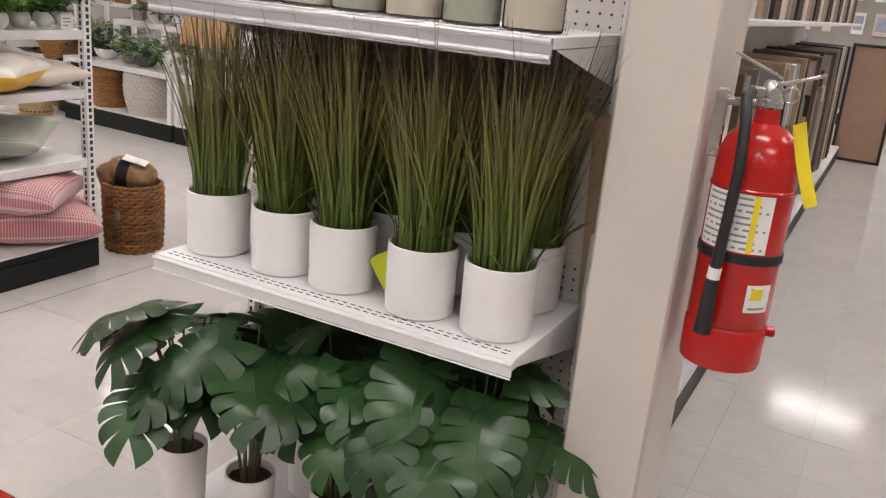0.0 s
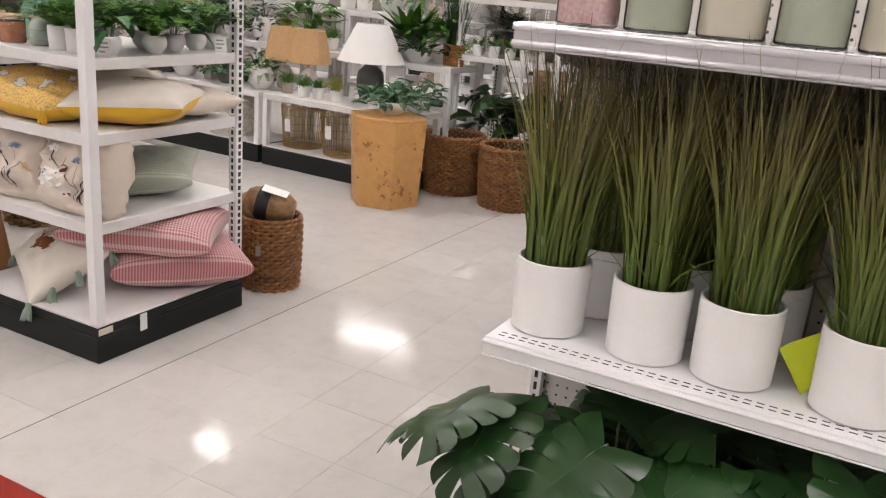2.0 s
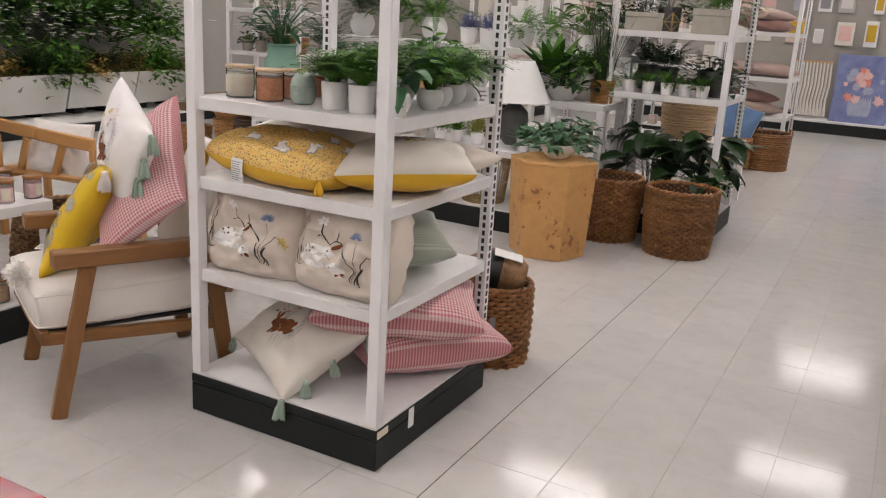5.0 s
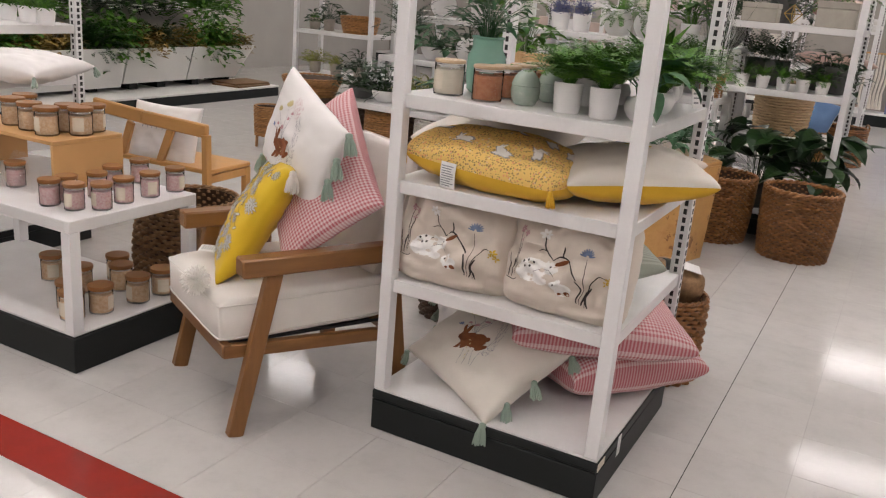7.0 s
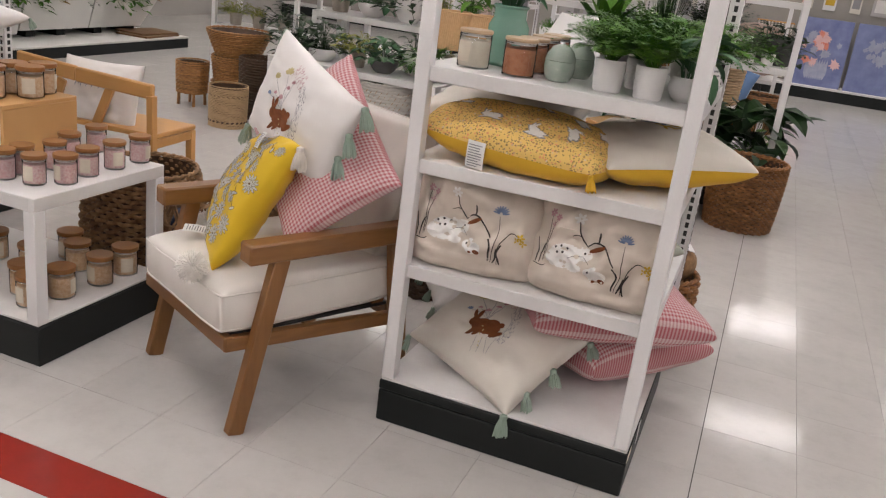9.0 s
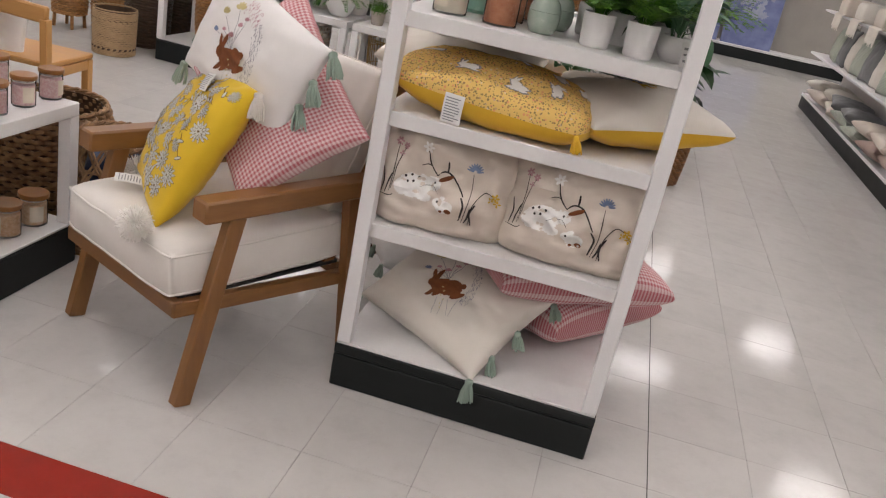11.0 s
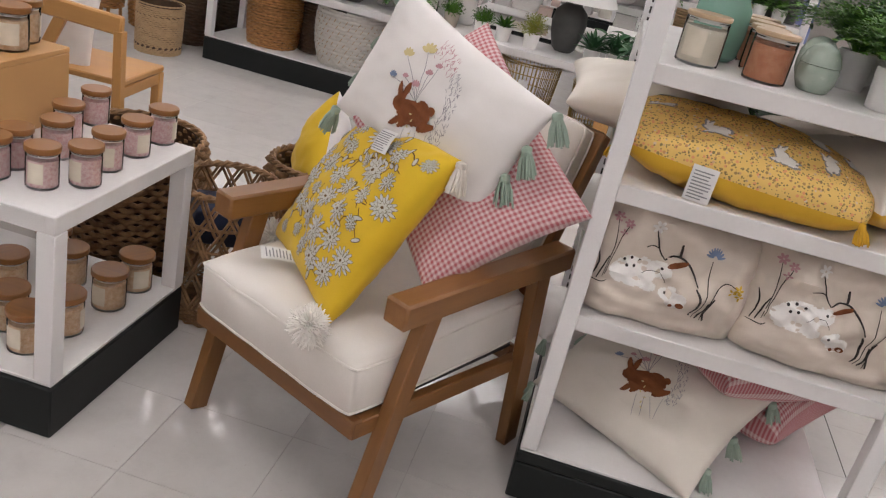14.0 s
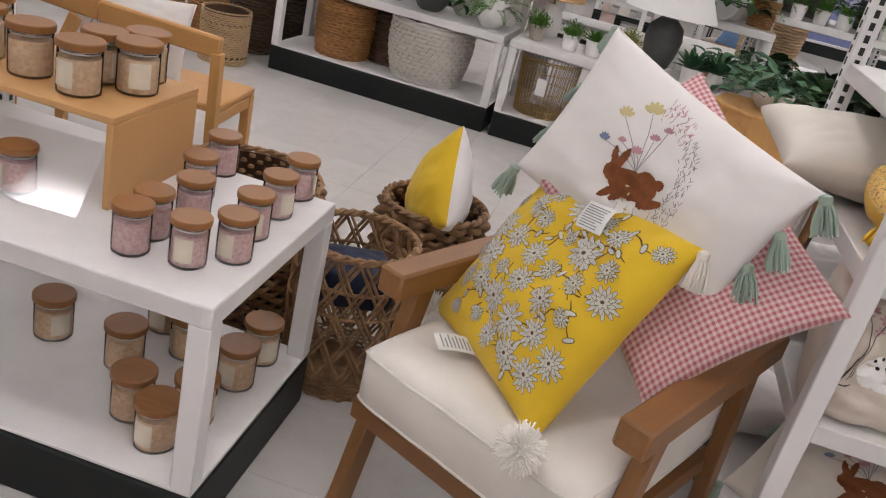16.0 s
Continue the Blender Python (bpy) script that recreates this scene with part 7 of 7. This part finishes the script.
pl = thing("planter_platform", "low black-edged platform with a grey top", "platform", PM)
part("kick_face", Mesh().box(-3.2, 2.15, 0, 1.6, 0, 0.105, 0.004), BLACK, pl)
part("top_board", Mesh().box(-3.2, 2.15, -0.004, 1.6, 0.105, 0.125, 0.003), PLANTER, pl)
for x0, x1, zl, sl in ((-3.2, 0.10, 0.17, 0.0), (0.13, 1.02, 0.20, 0.0), (1.04, 2.05, 0.20, 0.22)):
    p = thing("planter_box", "long white planter trough on dark feet", "planter", PM)
    g = Mesh()
    a, b = (0.42, 0.30), (0.72, 0.80)
    vs = []
    for x, cut in ((x0, 0.0), (x1, sl)):
        vs += [(x - cut, 0.42, zl), (x - cut, 0.85, zl), (x, 0.92, 0.575), (x, 0.30, 0.575), (x, 0.335, 0.575), (x, 0.885, 0.575), (x - cut, 0.82, zl + 0.1), (x - cut, 0.45, zl + 0.1)]
    g.add(vs, [(0, 8, 9, 1), (1, 9, 10, 2), (0, 3, 11, 8), (3, 4, 12, 11), (2, 10, 13, 5), (4, 7, 15, 12), (5, 13, 14, 6), (6, 14, 15, 7), (0, 1, 2, 3), (8, 11, 10, 9)])
    part("trough", g, PLANTER, p)
    for x in (x0 + 0.15, x1 - 0.35):
        part("foot", Mesh().box(x, x + 0.12, 0.5, 0.8, 0.125, zl - 0.001, 0.003), BLACK, p)
    part("fill", Mesh().box(x0 + 0.03, x1 - 0.03, 0.36, 0.86, 0.50, 0.53, 0.003), SOIL, p)
solid("wall_panel", Mesh().box(-3.4, 2.4, 1.62, 1.72, 0, 2.6, 0.004), SLATWALL, "plain greige panel behind the planters", "wall", PM, kind="structure")
HEDGE = [leaves("leafy", LEAF, n=420, r=0.34, h=0.42, z0=0.0, leaf=0.085, width=0.05, seed=81, trail=0.25), leaves("fern", LEAF_DARK, r=0.32, h=0.34, fronds=130, z0=0.0, seed=82, width=0.05),
         leaves("leafy", LEAF_RUST, n=260, r=0.26, h=0.26, z0=0.0, leaf=0.06, width=0.045, seed=83, trail=0.1), leaves("leafy", LEAF_YELLOW, n=260, r=0.26, h=0.26, z0=0.0, leaf=0.06, width=0.04, seed=84, trail=0.2)]
HM = [LEAF, LEAF_DARK, LEAF_RUST, LEAF_YELLOW]
rnd = random.Random(6)
for k in range(15):
    i = (0, 3, 0, 2, 1, 0, 2, 2, 1, 0, 2, 1, 2, 0, 2)[k]
    solid("artificial_shrub", HEDGE[i], [HM[i]], ("green leafy", "dark fern", "rust-coloured", "yellow-green")[i] + " artificial shrub filling a white planter", "plant", on_p(-2.9 + 0.34 * k, 0.58 + 0.12 * rnd.uniform(-1, 1), 0.53, 73 * k) @ Matrix.Scale(1.15, 4))
for k in range(13):
    solid("hanging_greenery", HEDGE[k % 2], [HM[k % 2]], "green artificial garland hanging on the panel", "plant", on_p(-2.8 + 0.40 * k, 1.15, 0.95 + 0.14 * (k % 3), 91 * k) @ Matrix.Scale(1.35, 4))
for k in range(3):
    g = Mesh()
    for n in range(60):
        p = Vector((rnd.gauss(0, 0.22), rnd.gauss(0, 0.12), rnd.uniform(0, 0.35)))
        for i in range(7):
            a = i * 0.9 + n
            leaf_blade(g, p, (math.cos(a), math.sin(a), 0.3), (0, 0, 1), 0.035, 0.022, 0.6, n=2)
    solid("white_blossoms", g.mesh("white_blossoms", [PETAL], None), [PETAL], "white artificial blossoms among the planter greenery", "plant", on_p(-0.6 + 0.8 * k, 0.55, 0.95), kind="stuff")
solid("door_mat", Mesh().box(-0.3, 0.3, -0.2, 0.2, 0, 0.02, 0.004), MAT_BROWN, "brown coir door mat on the platform", "mat", on_p(1.75, 0.24, 0.125, 4))
solid("door_mat", Mesh().box(-0.28, 0.28, -0.2, 0.2, 0, 0.02, 0.004), MAT_BROWN, "brown coir door mat stacked on another", "mat", on_p(1.78, 0.28, 0.145, -5))

# ---- second pillow shelf and wooden chair ----
display_unit("white four-post display shelf with a pillow and pots", pose(-6.95, 2.0, 0), 0.765, 0.82, (0.552, 0.86, 1.108), 1.95)
r, c = cushion("white lumbar pillow with sage corner tassels and dark stitching", pose(-6.10, 2.40, 0.935, 4, 0, 8), (0.52, 0.36, 0.14), SNOW, seed=41, tassels=((1, -1, 0.05), (1, 1, 0.05)), tassel_mat=TASSEL)
g = Mesh()
for k in range(7):
    c.stroke(g, [(-0.14 + 0.03 * k, 0.02), (-0.10 + 0.03 * k, 0.06), (-0.08 + 0.02 * k, 0.03)], 0.004, 0.002)
part("dark_stitching", g, PRINT, r)
for k, x in enumerate((-6.75, -6.6, -6.45, -6.3, -6.17)):
    potted("small artificial fern in a white pot", pose(x, 2.6, 1.108), P_SMALL, POT, TUFT_G, LEAF)

c2 = thing("wooden_chair", "honey oak chair with an open back", "chair", pose(-6.045, 3.11, 0, 0, 0, 4))
part("back_rail", Mesh().bar((-0.40, 0.0, 0.665), (-0.05, 0.0, 0.64), 0.03, 0.072, bev=0.008).bar((-0.052, 0.0, 0.638), (0.385, 0.0, 0.618), 0.032, 0.072, bev=0.01), HONEY, c2)
for x in (-0.385, 0.375):
    part("back_leg", Mesh().bar((x + 0.01, 0.0, 0.0), (x, 0.0, 0.60), 0.036, 0.04, up=(0, 1, 0)), HONEY_Z, c2)
    part("front_leg", Mesh().bar((x, 0.34, 0.0), (x, 0.335, 0.384), 0.036, 0.04, up=(0, 1, 0)), HONEY_Z, c2)
    part("side_rail", Mesh().bar((x, 0.02, 0.36), (x, 0.33, 0.36), 0.028, 0.045), HONEY, c2)
for x0, x1 in ((0.03, 0.14), (-0.24, -0.14)):
    part("back_slat", Mesh().bar((x0, 0.03, 0.39), (x1, 0.005, 0.60), 0.022, 0.045, up=(1, 0, 0)), HONEY_Z, c2)
part("seat", Mesh().box(-0.40, 0.39, 0.01, 0.36, 0.385, 0.41, 0.008), HONEY, c2)
r, c = cushion("white pillow with blue-grey lettering on the wooden chair", pose(-6.065, 3.23, 0.535, 74, 0, 8), (0.44, 0.34, 0.12), SNOW, seed=43)
g = Mesh()
for k in range(6):
    c.stroke(g, [(-0.12 + 0.035 * k, 0.02), (-0.11 + 0.035 * k, 0.055), (-0.095 + 0.035 * k, 0.03)], 0.005, 0.002)
part("lettering_bars", g, THREAD_BLUE, r)

# ---- long shelving run behind the end display ----
run = thing("gondola_run", "long white two-sided store shelving on a black base", "store shelving", pose(0, 1.91, 0))
RL = 8.3
for x0, y0, y1 in ((-1.27, 0.0, 3.5), (-1.275, 3.502, RL)):
    part("base", Mesh().box(x0, -0.30, y0, y1, 0, 0.13, 0.004), BLACK, run, "black kick base")
    part("base_deck", Mesh().box(x0 - 0.005, -0.295, y0, y1, 0.131, 0.16, 0.003), WHITE, run)
part("spine", Mesh().box(-0.92, -0.88, 0.0, RL, 0.16, 1.75, 0.003), PEG, run)
part("end_panel", Mesh().box(-1.295, -0.40, -0.03, -0.002, 0.0, 1.75, 0.003), WHITE, run)
for x0, x1, zs in ((-1.34, -0.92, (0.62, 1.08, 1.5)), (-0.88, -0.34, (1.44,))):
    for z in zs:
        for k in range(7):
            part("shelf", Mesh().box(x0, x1, 0.01 + 1.185 * k, 1.18 + 1.185 * k, z - 0.022, z, 0.002), WHITE, run)
rnd = random.Random(12)
PCL = [GREY_CLOTH, LINEN, SAGE_STRIPE, BLUSH, CREAM, GREY_CLOTH, LINEN]
for k in range(26):
    y = 2.2 + 0.295 * k
    mm = PCL[(3 * k + k // 4) % 7]
    cushion("neutral throw pillow stacked on the low deck", pose(-1.13 + 0.03 * rnd.uniform(-1, 1), y, 0.23 + 0.10 * (k % 2), rnd.uniform(-8, 8), rnd.uniform(6, 16), rnd.uniform(-14, 14)), (0.42, 0.40, 0.14), mm, seed=60 + k)
for k in range(20):
    y = 2.3 + 0.38 * k
    mm = PCL[(2 * k + k // 3) % 7]
    cushion("neutral throw pillow standing on the shelf", pose(-1.20, y, 0.80, 78, 0, -90 + rnd.uniform(-12, 12)), (0.40, 0.38, 0.14), mm, seed=90 + k)
for k in range(10):
    y = 2.5 + 0.75 * k
    th = thing("fringed_throw", "cream woven throw with a knotted fringe", "throw", pose(-1.19, y, 1.08, 0, 0, 0))
    g, gp = slab_cushion(0.36, 0.34, 0.16, k)
    part("folded_throw", g, LINEN if k % 2 else CREAM, th, smooth=70, m=pose(0, 0, 0.085))
    g = Mesh()
    for i in range(26):
        yy = -0.16 + 0.0125 * i
        g.tube([(-0.15, yy, 0.03), (-0.195, yy, 0.0), (-0.20, yy + 0.004 * rnd.uniform(-1, 1), -0.11 - 0.04 * rnd.random())], [0.004, 0.005, 0.003], 4)
    part("fringe", g, TASSEL_WHITE, th, kind="stuff")

# picture frames for sale on the other side of the run
for k in range(64):
    y = 1.95 + 0.118 * k
    h, w = rnd.choice((0.7, 0.82, 0.95, 1.08)), rnd.uniform(0.36, 0.46)
    lean = rnd.uniform(2, 12)
    f = thing("picture_frame", "new picture frame leaning among others on the low deck", "picture frame", pose(-0.56, y, 0.162, lean, 0, 0), "frames on the low deck")
    t = rnd.uniform(0.02, 0.045)
    part("moulding", Mesh().box(-w / 2, -w / 2 + 0.03, 0, t, 0, h, 0.003).box(w / 2 - 0.03, w / 2, 0, t, 0, h, 0.003).box(-w / 2 + 0.03, w / 2 - 0.03, 0, t, 0, 0.03, 0.003).box(-w / 2 + 0.03, w / 2 - 0.03, 0, t, h - 0.03, h, 0.003), FRAME_MATS[k % 5], f)
    part("board", Mesh().box(-w / 2 + 0.03, w / 2 - 0.03, t * 0.4, t * 0.7, 0.03, h - 0.03, 0.001), PACK_MATS[k % 4], f)
for k in range(44):
    y = 2.0 + 0.17 * k
    h = rnd.uniform(0.2, 0.32)
    f = thing("picture_frame", "small picture frame standing on the upper shelf", "picture frame", pose(-0.50, y, 1.442, rnd.uniform(2, 9), 0, rnd.uniform(-8, 8)), "frames on the upper shelf")
    part("moulding", Mesh().box(-0.12, 0.12, 0, 0.025, 0, h, 0.003), FRAME_MATS[(k * 3) % 5], f)
    part("mat_board", Mesh().box(-0.09, 0.09, -0.003, -0.0005, 0.03, h - 0.03, 0.001), PACK_MATS[k % 4], f)
big = thing("picture_frame", "large tan-backed frame standing at the end of the shelving", "picture frame", pose(-0.13, 10.35, 0.0, 4, 0, -3))
part("backing", Mesh().box(-0.22, 0.22, -0.012, 0.012, 0.03, 1.22, 0.003), TAN_PANEL, big)
part("moulding", Mesh().box(-0.25, -0.221, -0.02, 0.02, 0.0, 1.25, 0.004).box(0.221, 0.25, -0.02, 0.02, 0.0, 1.25, 0.004).box(-0.22, 0.22, -0.02, 0.02, 1.221, 1.25, 0.004).box(-0.22, 0.22, -0.02, 0.02, 0.0, 0.029, 0.004), FRAME_MATS[1], big)
cab = thing("display_cabinet", "pale grey store cabinet", "cabinet", pose(0.14, 11.4, 0))
part("body", Mesh().box(0, 0.9, 0, 0.5, 0.06, 0.84, 0.006), PACK_MATS[2], cab)
part("plinth", Mesh().box(0.02, 0.88, 0.02, 0.5, 0, 0.06, 0.002), BLACK, cab)
part("top_panel", Mesh().box(-0.01, 0.91, -0.01, 0.51, 0.842, 0.88, 0.004), BLACK, cab)

# ---- far shelf of cushions, far baskets, sales wall ----
display_unit("white four-post shelf of neutral cushions", pose(-3.74, 9.87, 0), 0.82, 0.76, (0.52, 0.94, 1.42), 2.1)
for k, (x, z, mm, w) in enumerate(((-3.2, 1.42, MAUVE, 0.6), (-3.35, 0.94, BLUSH, 0.5), (-3.05, 0.94, BLUSH, 0.5), (-3.2, 0.52, BLUSH, 0.55), (-3.25, 0.64, MAUVE, 0.5), (-3.2, 0.15, LINEN, 0.55), (-3.2, 1.52, BLUSH, 0.5))):
    cushion("muted cushion lying on the far shelf", pose(x - 0.13, 10.2, z + 0.075, 0, 4, 10 * k), (w, 0.42, 0.15), mm, seed=130 + k)
woven_basket("round seagrass basket holding a blue pillow", pose(-3.372, 9.40, 0), 0.19, 0.205, 0.33, WICKER_GOLD, 12, 16, handles=False, rim=0.012)
cushion("denim-blue square pillow standing in a basket", pose(-3.345, 9.38, 0.47, 80, 18, 8), (0.42, 0.42, 0.13), BLUE_CLOTH, seed=140, piping=SNOW)
woven_basket("round brown seagrass basket with looped handles", pose(-3.06, 9.65, 0), 0.235, 0.245, 0.38, WICKER, 16, 16, rim=0.012)
woven_basket("tall pale rope basket on the far floor", pose(-3.40, 7.30, 0.52), 0.20, 0.23, 0.40, WICKER_PALE, 18, 16, handles=False)
bare_table("white display table behind the plant shelf", pose(-4.0, 7.05, 0), 1.05, 0.55, 0.52)
bl = thing("metal_stool", "small black metal stool", "stool", pose(-3.28, 11.9, 0))
part("seat", Mesh().box(-0.2, 0.2, -0.2, 0.2, 0.43, 0.455, 0.006), RUBBER, bl)
for a, b in ((-1, -1), (1, -1), (-1, 1), (1, 1)):
    part("leg", Mesh().tube([(0.17 * a, 0.17 * b, 0.43), (0.19 * a, 0.19 * b, 0.0)], 0.012, 8), RUBBER, bl)
mac = thing("macrame_hanging", "cream knotted macrame wall hanging", "wall hanging", pose(-3.12, Y1 - 0.32, 0.19))
part("rod", Mesh().tube([(-0.27, 0, 0.84), (0.27, 0, 0.84)], 0.012, 8), HONEY, mac)
for k in range(11):
    x = -0.24 + 0.048 * k
    part("cord", Mesh().tube([(x, 0, 0.84), (x + 0.01, -0.01, 0.5), (x - 0.01, -0.01, 0.28), (x, -0.02, 0.05)], [0.012, 0.016, 0.014, 0.026], 6), CREAM, mac)
for x0, seed, label in ((-2.42, 3, "indigo canvas painted with coral and blush flowers in a vase"), (-1.60, 9, "deep blue canvas painted with pale leaves")):
    cv = thing("canvas_painting", label, "painting", pose(x0, Y1 - 0.36, 0.19, -6))
    part("canvas", Mesh().box(-0.38, 0.38, 0, 0.035, 0, 0.98, 0.003), CANVAS_BLUE, cv)
    rnd = random.Random(seed)
    for k in range(22):
        x, z, q = rnd.gauss(0.0, 0.15), 0.60 + rnd.gauss(0, 0.13), rnd.uniform(0.03, 0.075)
        if abs(x) > 0.33 or not 0.3 < z < 0.93:
            continue
        g = Mesh()
        for i in range(11):
            a = 2 * math.pi * i / 11 + k
            leaf_blade(g, (x, -0.004 - 0.0006 * k, z), (math.cos(a), 0, math.sin(a)), (0, -1, 0), q * rnd.uniform(0.8, 1.4), q * 0.6, 0.0, 0.02, 4)
        part("painted_flower", g, (PAINT_PINK, PAINT_CORAL, PAINT_PINK, PAINT_GREY)[k % 4] if seed == 3 else PAINT_GREY, cv)
    if seed == 3:
        g = Mesh()
        for i in range(9):
            leaf_blade(g, (-0.12 + 0.03 * i, -0.005, 0.10), (0.02 * (i - 4), 0, 1), (0, -1, 0), 0.30, 0.06, 0.0, 0.02, 4)
        part("painted_vase", g, PAINT_GREY, cv)
rnd = random.Random(30)
for row, z in enumerate((1.28, 1.75, 2.2)):
    for k in range(16):
        x = -4.6 + 0.36 * k + rnd.uniform(-0.05, 0.05)
        w, h = rnd.uniform(0.12, 0.3), rnd.uniform(0.22, 0.4)
        f = thing("packaged_print", "small packaged wall print hung on the sales wall", "wall art", pose(x, Y1 - 0.06, z), "prints on the sales wall")
        part("sleeve", Mesh().box(-w / 2, w / 2, 0, 0.025, 0, h, 0.003), PACK_MATS[rnd.randrange(4)], f)
        part("picture", Mesh().box(-w * 0.36, w * 0.36, -0.002, -0.0004, h * 0.2, h * 0.85, 0.0005), rnd.choice((PRINT, PAINT_GREY, THREAD_GOLD, FRAME_MATS[2], PAINT_PINK)), f)
# low tables and racks with pale homeware further back
for k, (x, y) in enumerate(((-5.2, 8.6), (-6.6, 9.4), (-4.9, 11.2), (-7.6, 11.8))):
    display_unit("white four-post shelf of pale boxed homeware", pose(x, y, 0), 0.9, 0.6, (0.55, 0.95, 1.4), 2.1)
    for lv in (0.15, 0.55, 0.95, 1.4):
        for i in range(4):
            w, h = rnd.uniform(0.1, 0.17), rnd.uniform(0.1, 0.28)
            solid("homeware_box", Mesh().box(-w / 2, w / 2, -0.08, 0.08, 0, h, 0.004), PACK_MATS[rnd.randrange(4)], "pale boxed homeware on a far shelf", "box", pose(x + 0.14 + 0.21 * i, y + 0.2, lv, 0, 0, rnd.uniform(-10, 10)), group="boxed homeware")


# ---- floor tiles ----
def tile_geo(g, x, y):
    e, b = 0.0004, 0.0005
    x0, x1, y0, y1 = x + e, x + TS - e, y + e, y + TS - e
    g.add([(x0, y0, -0.0025), (x1, y0, -0.0025), (x1, y1, -0.0025), (x0, y1, -0.0025), (x0, y0, -b), (x1, y0, -b), (x1, y1, -b), (x0, y1, -b),
           (x0 + b, y0 + b, 0), (x1 - b, y0 + b, 0), (x1 - b, y1 - b, 0), (x0 + b, y1 - b, 0)],
          [(0, 1, 5, 4), (1, 2, 6, 5), (2, 3, 7, 6), (3, 0, 4, 7), (4, 5, 9, 8), (5, 6, 10, 9), (6, 7, 11, 10), (7, 4, 8, 11), (8, 9, 10, 11)])


one = Mesh()
tile_geo(one, 0, 0)
one = one.mesh("tile", [TILE], None)
rest = Mesh()
i0, i1, j0, j1 = math.floor((X0 - TX) / TS), math.ceil((X1 - TX) / TS), math.floor((Y0 - TY) / TS), math.ceil((Y1 - TY) / TS)
for i in range(i0, i1):
    for j in range(j0, j1):
        x, y = TX + i * TS, TY + j * TS - (0.1525 if j < 0 else 0)
        if -4 <= i < 6 and 0 <= j < 14:
            t = part("tile", one, [TILE], floor, m=pose(x, y, 0))
        elif -7 <= i < -4 and 0 <= j < 12:
            t = part("tile", one, [TILE], floor, m=pose(x, y, 0))
        else:
            tile_geo(rest, x, y)
part("tiles", rest, TILE, floor, smooth=None, kind="stuff")
